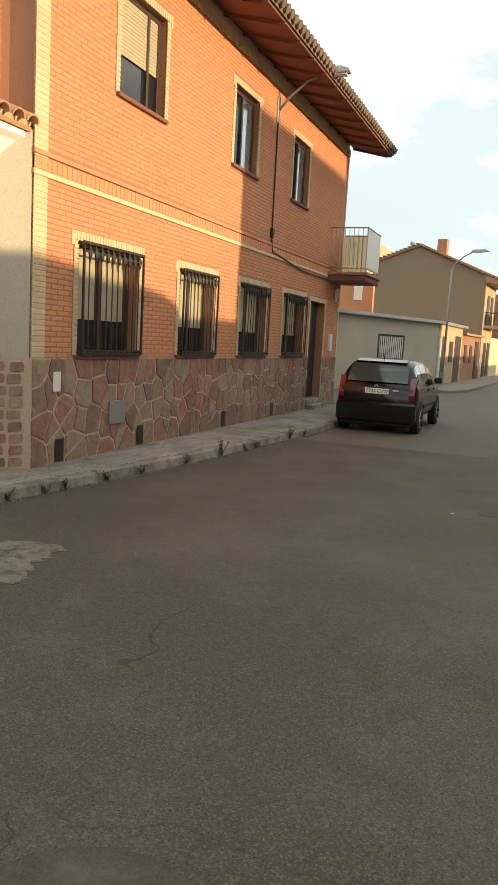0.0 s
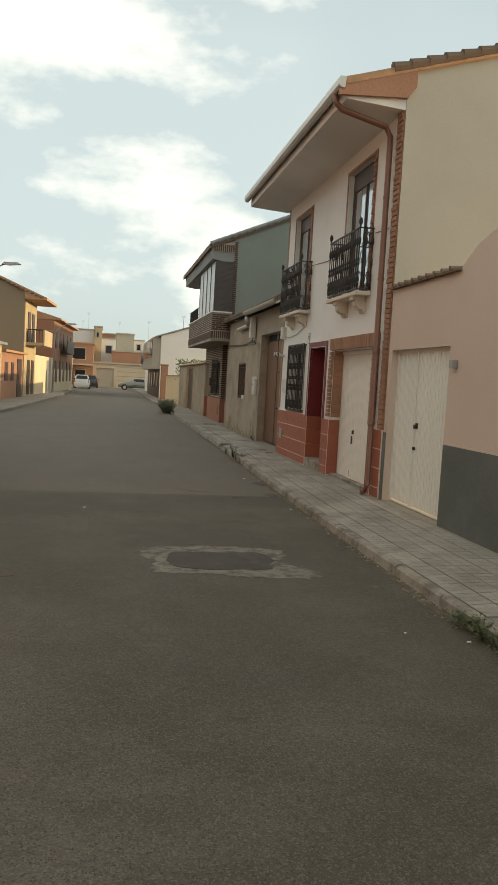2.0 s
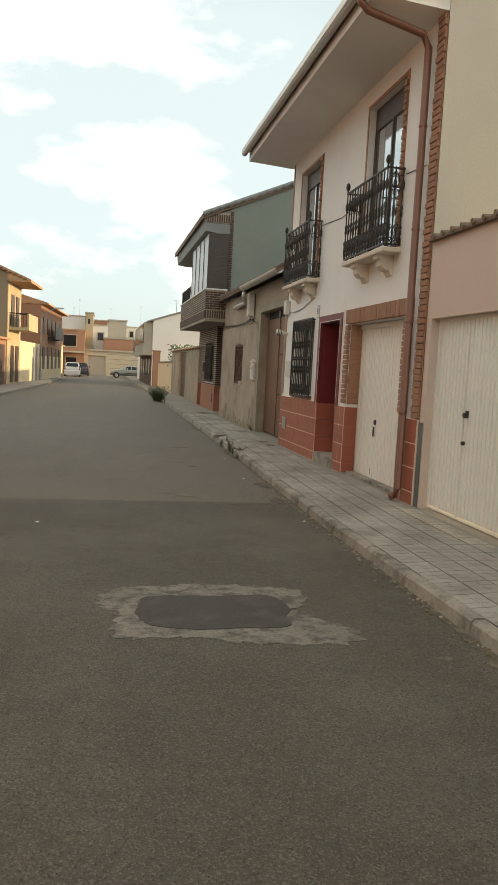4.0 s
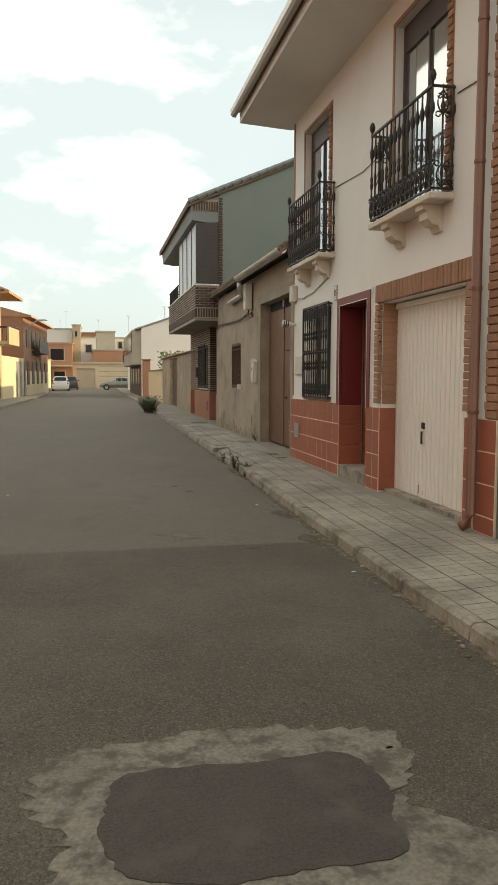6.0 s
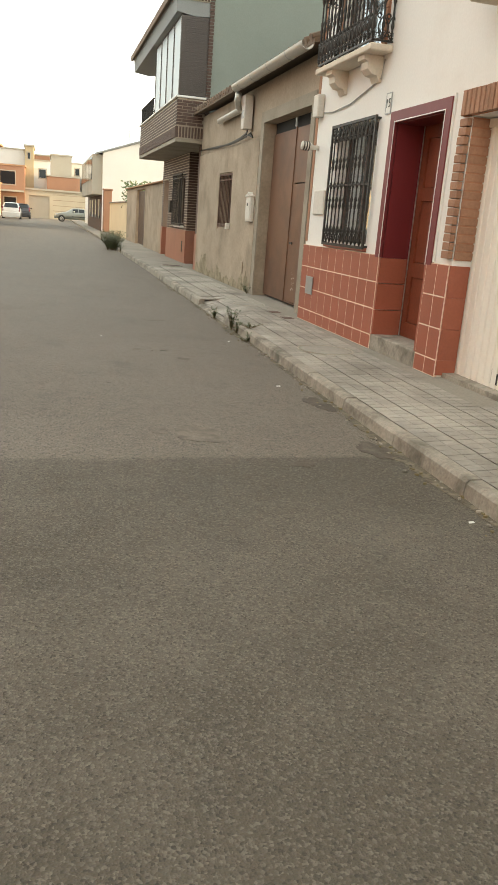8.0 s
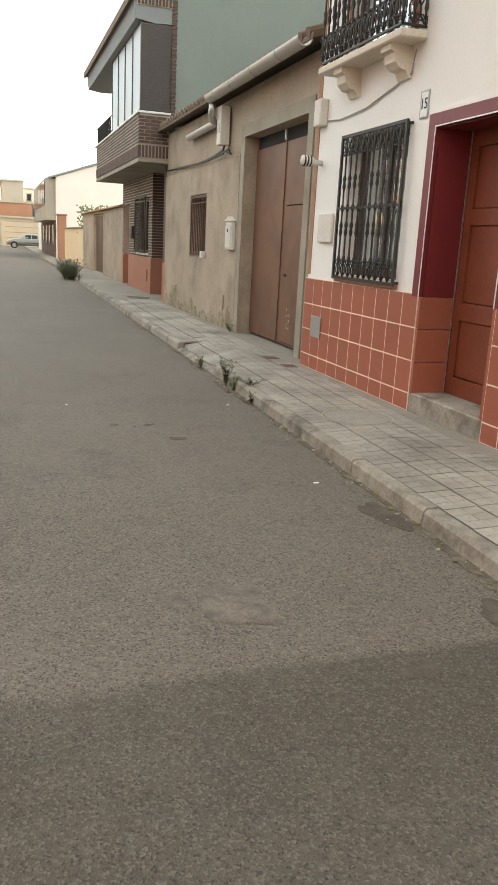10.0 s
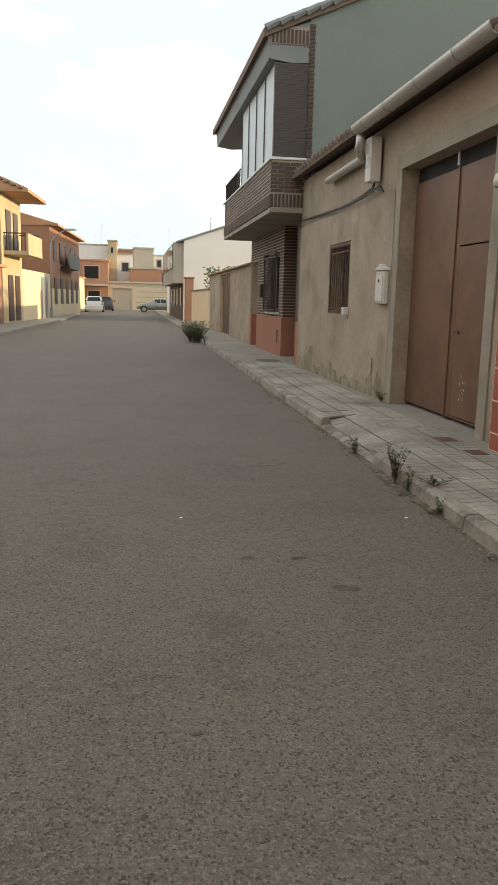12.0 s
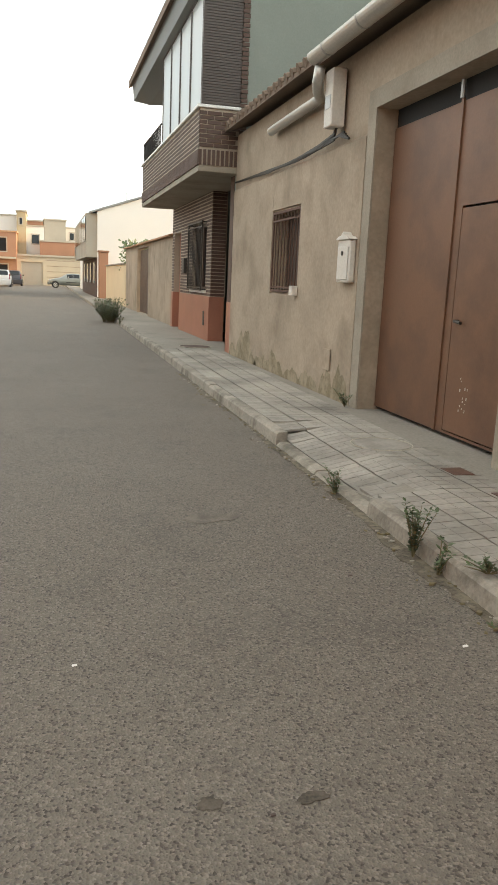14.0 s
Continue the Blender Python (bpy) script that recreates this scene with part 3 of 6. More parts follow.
part("back_wall", box(8.8, 9.0, 2.25, 8.8, -0.1, 7.2), SIDEWALL, house, **W)
part("floor_slab", box(0.4, 8.8, 2.3, 8.8, 2.8, 3.0), WHITEWALL, house, **W)
roof = part("roof", prism(bmesh.new(), [(-0.94, 6.03), (-0.94, 6.13), (4.8, 7.86), (9.2, 7.5), (9.2, 7.38), (4.8, 7.74)], "y", 1.98, 9.36), TILE_ROOF, house, "clay tile roof", **W)
part("soffit", prism(bmesh.new(), [(-0.90, 5.86), (-0.90, 6.02), (0.0, 6.28), (0.39, 6.3), (0.39, 5.86), (0.0, 5.80)], "y", 2.06, 9.34), WHITEWALL, roof, "flat plastered soffit", **W)
bm = bmesh.new()
for i in range(20):
    x = -0.25 + i * 0.26
    z = 6.33 + (x + 0.2) * 0.30
    tube(bm, [(x, 2.02, z + 0.03), (x + 0.3, 2.02, z + 0.095)], [0.085, 0.07], 8)
part("verge_tiles", bm, TILE_OLD, roof, "row of weathered curved verge tiles", **W)
part("verge_board", prism(bmesh.new(), [(-1.03, 5.88), (-1.03, 6.11), (0.12, 6.44), (0.12, 6.12), (0.0, 5.95)], "y", 1.99, 2.045), BRICK_T, roof, "brick-coloured tiled eave end", **W)
gut = part("gutter", bmesh.new(), PIPE_B, house, local=False)
bm = bmesh.new()
prism(bm, [(-1.04, 6.12), (-1.055, 6.08), (-1.05, 6.01), (-1.02, 5.97), (-0.96, 5.97), (-0.945, 6.12)], "y", 1.96, 9.40)
gut.data = mesh_of("gutter", bm, ALU)
tagged(gut, "grey metal gutter")
bm = tube(bmesh.new(), [(-1.0, 2.28, 5.98), (-0.99, 2.28, 5.86), (-0.89, 2.29, 5.78), (-0.2, 2.31, 5.62), (-0.095, 2.37, 5.5), (-0.095, 2.37, 5.2), (-0.095, 2.37, 0.28), (-0.13, 2.37, 0.2), (-0.19, 2.37, 0.17)], 0.045, 10)
pipe = part("downpipe", bm, PIPE_B, house, "brown enamelled downpipe", True, **W)
for z in (1.2, 2.3, 3.4, 4.6):
    part("bracket", tube(bmesh.new(), [(-0.095, 2.37, z), (-0.095, 2.37, z + 0.03)], 0.052, 10), PIPE_B, pipe, **W)


def trim_brick(parent, spots, x, ln_along, h, depth=0.06, name="trim_brick"):
    """Projecting trim bricks on the wall at x, sharing one mesh; spots: (y, z)."""
    data = mesh_of(name, box(-depth, 0.0, 0.0, ln_along, 0.0, h, 0.005), BRICK_T)
    rng = random.Random(int(x * 10) + len(spots))
    for y, z in spots:
        ob = part(name, data, BRICK_T, parent)
        ob.matrix_basis = pose(x + rng.uniform(-0.006, 0.006), y, z)


trim = part("brick_trim", box(-0.012, 0.0, 2.07, 2.28, 1.16, 5.95), MORTAR, house, "rough brown brick quoin", **W)
WORLD_BUILT[trim] = Matrix()
trim_brick(trim, [(2.075 + 0.015 * (k % 2), 1.165 + 0.075 * k) for k in range(63)], -0.005, 0.19, 0.066, 0.03)
trim2 = part("brick_trim", box(-0.012, 0.0, 2.46, 4.98, 2.42, 2.64), MORTAR, house, "brown brick lintel and jambs round the garage", **W)
WORLD_BUILT[trim2] = Matrix()
trim_brick(trim2, [(2.47 + 0.0745 * k, 2.425) for k in range(34)], -0.005, 0.062, 0.21, 0.04)
trim_brick(trim2, [(2.46, 1.21 + 0.075 * k) for k in range(16)], -0.005, 0.195, 0.066, 0.05)
trim_brick(trim2, [(4.85, 1.21 + 0.075 * k) for k in range(16)], -0.005, 0.13, 0.066, 0.05)
bm = bmesh.new()
for k in range(16):
    bx(bm, 0.005, 0.19, 4.835, 4.852, 1.21 + 0.075 * k, 1.272 + 0.075 * k, 0.003)
part("reveal_brick", bm, BRICK_T, trim2, **W)
part("reveal_bed", box(0.006, 0.18, 4.839, 4.8485, 1.2, 2.41), MORTAR, trim2, **W)
for y0, y1, z0, z1 in openings[3:]:
    strip_ = part("brick_trim", box(-0.008, 0.0, y0 - 0.10, y0, z0, z1 + 0.06), MORTAR, house, **W)
    WORLD_BUILT[strip_] = Matrix()
    trim_brick(strip_, [(y0 - 0.1 + 0.012 * (k % 2), z0 + 0.075 * k) for k in range(int((z1 - z0) / 0.075))], -0.003, 0.1, 0.062, 0.025)
    part("brick_trim", box(-0.012, 0.0, y0, y1 + 0.05, z1, z1 + 0.05), BRICK_T, house, **W)
    part("brick_trim", box(-0.012, 0.0, y1, y1 + 0.045, z0, z1), BRICK_T, house, **W)
# quoin at the far end
q = part("brick_trim", box(-0.01, 0.0, 8.98, 9.06, 1.2, 5.8), BRICK_T, house, **W)

# garage door
gd = part("garage_door", box(0.215, 0.23, 2.66, 4.85, 0.1, 2.42), GARAGE_W, house, "white ribbed steel up-and-over garage door, scuffed at its foot", **W)
WORLD_BUILT[gd] = Matrix()
sheet_door(gd, 0.185, 2.68, 4.83, 0.16, 2.34, 0.105, GARAGE_W)
part("top_rail", box(0.16, 0.21, 2.67, 4.84, 2.34, 2.41, 0.005), GARAGE_W, gd, **W)
part("handle", bx(tube(bmesh.new(), [(0.16, 4.02, 0.92), (0.16, 4.02, 0.78)], 0.012), 0.165, 0.195, 3.99, 4.05, 0.95, 1.02, 0.004), IRON, gd, "small worn handle", **W)
bm = bmesh.new()
for dy in (0.0, 0.05, 0.12, 0.2, -0.06):
    bx(bm, 0.186, 0.189, 4.0 + dy, 4.03 + dy, 0.2, 0.2 + 0.05 + abs(dy) * 0.4)
part("scuff_mark", bm, IRON, gd, **W)
part("threshold", box(0.05, 0.45, 2.67, 4.84, 0.1, 0.165), KERB, gd, **W)

# front door in its oxblood surround
fd = part("front_door", pierced("x", 5.20, 6.52, 1.13, 2.62, -0.034, 0.0, [(5.31, 6.40, 1.0, 2.51)]), OXBLOOD, house, "panelled reddish wood door in an oxblood surround", **W)
WORLD_BUILT[fd] = Matrix()
part("reveal", pierced("x", 5.285, 6.415, 1.13, 2.545, 0.005, 0.30, [(5.32, 6.38, 1.0, 2.50)]), OXBLOOD, fd, **W)
for z0, z1 in ((0.29, 0.56), (0.566, 0.852), (0.858, 1.128)):
    for y0, y1 in ((6.375, 6.41), (5.29, 5.325)):
        part("reveal_tile", box(-0.026, 0.30, y0, y1, z0, z1, 0.002), RTILE, fd, **W)
part("edge_line", pierced("x", 5.300, 6.410, 1.13, 2.522, -0.038, -0.0345, [(5.311, 6.399, 1.0, 2.511)]), PLATE, fd, "thin white painted line", **W)
leaf = part("door_leaf", pierced("x", 5.31, 6.39, 0.28, 2.51, 0.32, 0.37, [(5.42, 6.28, 0.45, 0.95), (5.42, 6.28, 1.1, 1.75), (5.42, 6.28, 1.88, 2.38)]), WOOD, fd, "varnished reddish wooden leaf", **W)
for z0, z1 in ((0.45, 0.95), (1.1, 1.75), (1.88, 2.38)):
    part("panel", box(0.335, 0.36, 5.42, 6.28, z0, z1, 0.012), WOOD, leaf, **W)
part("door_knob", tube(bmesh.new(), [(0.26, 5.46, 1.12), (0.32, 5.46, 1.12)], [0.035, 0.02], 12), CHROME, leaf, "bright round knob", True, **W)
part("doorstep", box(-0.02, 0.36, 5.22, 6.46, 0.1, 0.29, 0.01), KERB, fd, "grey stone step", **W)
part("white_edge", pierced("x", 5.175, 6.545, 1.16, 2.645, -0.02, -0.001, [(5.2, 6.52, 1.0, 2.62)]), WHITEWALL, fd, **W)


def grille(x, y0, y1, z0, z1, ornate, group, label, IRON=IRON):
    """A projecting window grille with a frame and bars; ornate ones carry turned bars and scroll bands."""
    g = thing("window_grille", pose(x, (y0 + y1) / 2, z0), label, "window grille", group)
    w, h = y1 - y0, z1 - z0
    o = 0.055 if ornate else 0.09
    bm = pierced("x", -w / 2, w / 2, 0, h, -o - 0.012, -o + 0.012, [(-w / 2 + 0.03, w / 2 - 0.03, 0.03, h - 0.03)])
    for a in (-w / 2 + 0.015, w / 2 - 0.015):
        for z in (0.03, h - 0.03):
            bx(bm, -o, 0.02, a - 0.012, a + 0.012, z - 0.012, z + 0.012)
    part("frame", bm, IRON, g)
    for z in ((h * 0.5,) if ornate else (0.06, h - 0.12)):
        part("cross_rail", box(-o - 0.01, -o + 0.01, -w / 2, w / 2, z - 0.012, z + 0.012), IRON, g)
    n = 11 if ornate else max(8, round(w / 0.135))
    if ornate:
        prof = [(0.0, .009), (.10, .009), (.12, .017), (.15, .02), (.17, .011), (.30, .009), (.33, .02), (.36, .013), (.38, .021), (.41, .01), (.47, .009), (.50, .024), (.53, .009),
                (.62, .009), (.65, .02), (.68, .012), (.70, .021), (.73, .009), (.86, .01), (.89, .02), (.92, .011), (1.0, .009)]
        data = mesh_of("bar", tube(bmesh.new(), [(0, 0, p * h) for p, _ in prof], [r for _, r in prof], 8), IRON, True)
        bm = bmesh.new()
        for s in (1, -1):
            tube(bm, [(0, s * (0.008 + 0.045 * math.sin(k * 0.5)), 0.02 + 0.15 * k / 7) for k in range(8)], 0.007, 5)
            tube(bm, [(0, s * (0.045 - 0.022 * math.cos(k * 0.8)), 0.16 + 0.022 * math.sin(k * 0.8)) for k in range(7)], 0.007, 5)
        bx(bm, -0.006, 0.006, -0.018, 0.018, 0.06, 0.1, 0.004)
        scroll = mesh_of("scroll", bm, IRON)
    else:
        data = mesh_of("bar", tube(bmesh.new(), [(0, 0, 0), (0, 0, h)], 0.0085, 6), IRON)
    for i in range(1, n):
        y = -w / 2 + w * i / n
        b = part("bar", data, IRON, g)
        b.matrix_basis = pose(-o, y, 0)
        if ornate:
            for m in (pose(-o, y, 0.02), pose(-o, y, h - 0.02, 180)):
                s = part("scroll", scroll, IRON, g)
                s.matrix_basis = m
    return g


grille(0.0, 6.84, 8.22, 1.19, 2.63, True, "", "ornate black wrought-iron grille over a street window")
win = part("window", pierced("x", 6.9, 8.15, 1.24, 2.62, 0.16, 0.22, [(6.98, 7.5, 1.32, 2.54), (7.56, 8.07, 1.32, 2.54)]), DARKWOOD, house, "dark-framed window behind a grille", **W)
part("pane", box(0.185, 0.195, 6.98, 7.5, 1.32, 2.54), GLASS_L, win, **W)
part("pane", box(0.185, 0.195, 7.56, 8.07, 1.32, 2.54), GLASS_L, win, **W)
part("window_sill", box(-0.05, 0.2, 6.86, 8.2, 1.165, 1.22, 0.006), RTILE, win, **W)
for y0, y1, z0, z1 in openings[3:]:
    bw = part("balcony_door", pierced("x", y0, y1, z0, z1, 0.1, 0.16, [(y0 + 0.06, (y0 + y1) / 2 - 0.018, z0 + 0.1, z1 - 0.3), ((y0 + y1) / 2 + 0.018, y1 - 0.06, z0 + 0.1, z1 - 0.3)]), DARKWOOD, house, "dark-framed balcony door with a shutter box", **W)
    part("pane", box(0.125, 0.135, y0 + 0.06, (y0 + y1) / 2 - 0.018, z0 + 0.1, z1 - 0.3), GLASS_L, bw, **W)
    part("pane", box(0.125, 0.135, (y0 + y1) / 2 + 0.018, y1 - 0.06, z0 + 0.1, z1 - 0.3), GLASS_L, bw, **W)


def balcony(y0, y1):
    """Slab on two scrolled corbels with a turned iron railing."""
    b = part("balcony", bx(bmesh.new(), -0.26, 0.0, y0, y1, 3.24, 3.31, 0.012), CORBEL, house, "shallow balcony with a turned iron railing", **W)
    WORLD_BUILT[b] = Matrix()
    for y in (y0 + 0.33, y1 - 0.42):
        part("corbel", prism(bmesh.new(), [(0, 3.24), (-0.22, 3.24), (-0.22, 3.19), (-0.18, 3.17), (-0.17, 3.10), (-0.12, 3.05), (-0.06, 3.04), (-0.03, 2.98), (0, 2.98)], "y", y - 0.1, y + 0.1), CORBEL, b, **W)
    h, x = 0.98, -0.235
    part("top_rail", bx(bx(bx(bmesh.new(), x - 0.014, x + 0.014, y0 + 0.03, y1 - 0.03, 3.33 + h - 0.02, 3.33 + h), x, 0.0, y0 + 0.03, y0 + 0.055, 3.33 + h - 0.02, 3.33 + h), x, 0.0, y1 - 0.055, y1 - 0.03, 3.33 + h - 0.02, 3.33 + h), IRON, b, **W)
    part("bottom_rail", bx(bx(bx(bmesh.new(), x - 0.012, x + 0.012, y0 + 0.03, y1 - 0.03, 3.335, 3.355), x, 0.0, y0 + 0.03, y0 + 0.05, 3.335, 3.355), x, 0.0, y1 - 0.05, y1 - 0.03, 3.335, 3.355), IRON, b, **W)
    prof = [(0, .010), (.12, .010), (.15, .02), (.2, .012), (.36, .01), (.4, .021), (.44, .013), (.48, .021), (.52, .01), (.7, .01), (.74, .024), (.8, .026), (.84, .012), (.9, .01), (1, .01)]
    data = mesh_of("baluster", tube(bmesh.new(), [(0, 0, p * h) for p, _ in prof], [r for _, r in prof], 8), IRON, True)
    bm = bmesh.new()
    for s in (1, -1):
        tube(bm, [(0, s * (0.006 + 0.05 * math.sin(k * 0.45)), 0.0 + 0.22 * k / 7) for k in range(8)], 0.008, 5)
        tube(bm, [(0, s * (0.05 - 0.024 * math.cos(k * 0.9)), 0.22 + 0.026 * math.sin(k * 0.9)) for k in range(7)], 0.008, 5)
        tube(bm, [(0, s * (0.035 + 0.022 * math.cos(k * 0.9)), 0.05 + 0.024 * math.sin(k * 0.9)) for k in range(7)], 0.007, 5)
    scroll = mesh_of("scroll", bm, IRON)
    n = round((y1 - y0 - 0.06) / 0.115)
    spots = [(x, y0 + 0.04 + (y1 - y0 - 0.08) * i / n, 0) for i in range(n + 1)] + [(x + 0.11, yy, 90) for yy in (y0 + 0.04, y1 - 0.04)] + [(-0.02, yy, 90) for yy in (y0 + 0.04, y1 - 0.04)]
    for px, py, rz in spots:
        o = part("baluster", data, IRON, b)
        o.matrix_basis = pose(px, py, 3.34)
        o = part("scroll", scroll, IRON, b)
        o.matrix_basis = pose(px, py, 3.36, 0, 0, rz)
    for yy in (y0 + 0.04, y1 - 0.04):
        o = part("scroll", scroll, IRON, b)
        o.matrix_basis = pose(x + 0.11, yy, 4.26, 180, 0, 90)
        part("finial", tube(bmesh.new(), [(x, yy, 4.3), (x, yy, 4.34), (x, yy, 4.36), (x, yy, 4.4), (x, yy, 4.44), (x, yy, 4.46)], [.012, .012, .028, .034, .022, .003], 10), IRON, b, "", True, **W)


balcony(3.03, 4.72)
balcony(6.74, 8.52)

# terracotta dado
def dado(y0, y1, z0, z1, face, depth=0.02, pitch=0.255):
    bed = part("dado_bed", box(face, face + depth + 0.01, y0, y1, z0, z1), GROUT, house, "pale grout between tiles", **W)
    WORLD_BUILT[bed] = Matrix()
    n = max(1, round((y1 - y0) / pitch))
    w = (y1 - y0) / n
    k, z = 0, z1
    while z > z0 + 0.02:
        hgt = min(0.292, z - z0)
        data = mesh_of("wall_tile", box(-0.002, 0.01, 0.006, w - 0.006, 0.006, hgt - 0.006, 0.002), RTILE)
        for i in range(n):
            o = part("wall_tile", data, RTILE, bed)
            o.matrix_basis = pose(face, y0 + i * w, z - hgt)
        z -= 0.292


dado(6.42, 9.05, 0.12, 1.155, -0.028, pitch=0.268)
dado(4.85, 5.285, 0.12, 1.155, -0.028, pitch=0.22)
dado(2.46, 2.66, 0.12, 1.155, -0.028, pitch=0.18)
dado(2.07, 2.44, 0.12, 1.155, -0.028, pitch=0.37)
for k in range(4):
    part("wall_tile", box(-0.02, 0.18, 4.832, 4.849, max(0.14, 0.861 - 0.29 * k), 1.15 - 0.29 * k, 0.002), RTILE, house, **W)

# small fittings of the white house
hn = solo("house_number", box(-0.012, -0.001, 6.61, 6.735, 2.62, 2.83, 0.004), PLATE, "small white ceramic number plate reading 15", "number plate")


def lettering(text, size, m, material, name="numerals", extrude=0.001):
    cu = bpy.data.curves.new(name, "FONT")
    cu.body, cu.size, cu.extrude, cu.align_x, cu.align_y = text, size, extrude, "CENTER", "CENTER"
    tmp = new(name + "_tmp", cu)
    data = bpy.data.meshes.new_from_object(tmp.evaluated_get(bpy.context.evaluated_depsgraph_get()))
    bpy.data.objects.remove(tmp)
    data.materials.clear()
    data.materials.append(material)
    ob = new(name, data)
    ob.matrix_basis = m
    return ob


part("rim", pierced("x", -0.066, 0.066, -0.002, 0.214, -0.008, 0.004, [(-0.056, 0.056, 0.010, 0.202)]), GALV, hn)
num = lettering("15", 0.125, Matrix(), INK)
num.parent = hn
num.matrix_basis = Matrix.Translation((-0.009, 0, 0.105)) @ Euler((radians(90), 0, radians(-90))).to_matrix().to_4x4()
solo("junction_box", box(-0.10, -0.001, 8.78, 8.96, 2.80, 3.08, 0.012), PLASTIC, "grey plastic cable junction box on the wall", "junction box")
solo("meter_box", box(-0.035, -0.001, 8.40, 8.78, 1.56, 1.87, 0.01), PLASTIC, "flush white meter box with a small door", "meter box")
solo("water_meter_cover", box(-0.045, -0.036, 8.49, 8.77, 0.50, 0.74, 0.003), GALV, "small grey metal meter cover set in tiles", "meter cover")
bm = tube(bmesh.new(), [(0.0, 8.87, 2.42), (-0.08, 8.87, 2.42), (-0.13, 8.87, 2.43), (-0.24, 8.87, 2.44)], [.03, .03, .055, .055], 12)
vent = thing("wall_lamp", pose(0, 8.87, 2.42), "round cream wall lamp with dark rings", "wall lamp")
part("body", bm, PLASTIC, vent, "", True, local=False)
for k in range(3):
    part("ring", tube(bmesh.new(), [(-0.14 - 0.035 * k, 8.87, 2.432), (-0.155 - 0.035 * k, 8.87, 2.433)], 0.06, 12), IRON, vent, local=False)
solo("cable", tube(bmesh.new(), [(-0.01, 8.75, 2.85), (-0.015, 8.4, 2.82), (-0.015, 7.8, 2.85), (-0.015, 7.2, 2.96), (-0.012, 6.95, 3.02), (-0.012, 6.9, 3.2)], 0.008, 6), GALV, "thin grey cable sagging along a white wall", "cable")
solo("cable", tube(bmesh.new(), [(-0.01, 4.7, 4.22), (-0.01, 5.6, 4.15), (-0.01, 6.75, 4.22)], 0.006, 5), IRON, "thin dark cable between two balconies", "cable")
solo("cable", tube(bmesh.new(), [(-0.01, 2.4, 4.18), (-0.01, 3.0, 4.22)], 0.006, 5), IRON, "thin dark cable along a white wall", "cable")

# ---- low pink yard wall with a white gate ----
yard = thing("yard_building", pose(0, -4, 0.13), "low pale pink building with a white metal gate and dark dado", "building")
top = [(2.05, 3.22), (-0.15, 3.26), (-0.3, 3.35), (-0.55, 3.48), (-0.85, 3.56), (-1.2, 3.60), (-4.0, 3.80), (-9.0, 3.82)]
part("wall", pierced("x", -9.0, 2.05, -0.1, 3.2, 0.32, 0.0, [(0.0, 1.93, -0.1, 2.34)]), PINK, yard, **W)
part("parapet", prism(bmesh.new(), [(2.05, 3.2)] + top + [(-9.0, 3.2)], "x", 0.0, 0.32), PINK, yard, **W)
part("roof", prism(bmesh.new(), [(0.32, 3.15), (0.32, 3.2), (7.0, 3.2), (7.0, 3.1)], "y", -9.0, 2.04), TILE_ROOF, yard, **W)
bm = bmesh.new()
for i in range(9):
    tube(bm, [(-0.09, 0.0 + i * 0.235, 3.262), (0.3, 0.0 + i * 0.235, 3.29)], 0.032, 8)
bx(bm, -0.06, 0.3, -0.16, 2.04, 3.225, 3.255)
part("coping_tiles", bm, TILE_OLD, yard, "thin row of clay coping tiles", **W)
part("dado", pierced("x", -9.0, -0.02, 0.0, 1.13, -0.014, -0.001, []), DADO, yard, "dark green painted dado", **W)
part("dado", pierced("x", 1.95, 2.05, 0.0, 1.13, -0.014, -0.001, []), DADO, yard, **W)
part("dado_edge", box(-0.016, 0.0, -9.0, -0.02, 1.131, 1.15), PINK, yard, **W)
wg = part("gate", pierced("x", 0.0, 1.93, 0.14, 2.34, 0.10, 0.16, [(0.05, 1.88, 0.16, 2.29)]), GATE_W, yard, "white ribbed metal double gate, slightly scuffed", **W)
WORLD_BUILT[wg] = Matrix()
sheet_door(wg, 0.10, 0.05, 1.16, 0.18, 2.29, 0.085, GATE_W, "gate_leaf", 0.012)
sheet_door(wg, 0.115, 1.18, 1.88, 0.18, 2.29, 0.085, GATE_W, "gate_leaf", 0.012)
part("stile", box(0.085, 0.12, 1.145, 1.175, 0.17, 2.3), GATE_W, wg, **W)
part("lock", bx(tube(bmesh.new(), [(0.05, 1.06, 1.28), (0.09, 1.06, 1.28)], 0.03, 10), 0.075, 0.1, 1.04, 1.08, 1.25, 1.33, 0.004), IRON, wg, "dark lock with a knob", **W)
part("lock", tube(bmesh.new(), [(0.06, 1.08, 0.98), (0.09, 1.08, 0.98)], 0.022, 8), IRON, wg, **W)
solo("wall_light", box(-0.08, -0.001, -0.24, -0.15, 2.06, 2.16, 0.008), GALV, "small grey square wall light beside a gate", "wall light")
# Unseen wall, added only to keep grazing sun off the bay house gable.
setting("wall_back", box(10.0, 10.3, 8.5, 18.2, -0.1, 9.4), SIDEWALL, "unseen plain wall added behind the row to block low sun", "wall")
# Out-of-view block, added so the whitewashed wall opposite falls into shade.
nb = thing("unseen_shade_house", pose(0, -20, 0.13), "unseen plain two-storey block added to shade the opposite wall", "house")
part("wall", box(0.0, 8.0, -32.0, -9.0, -0.1, 6.2), PINK, nb, **W)

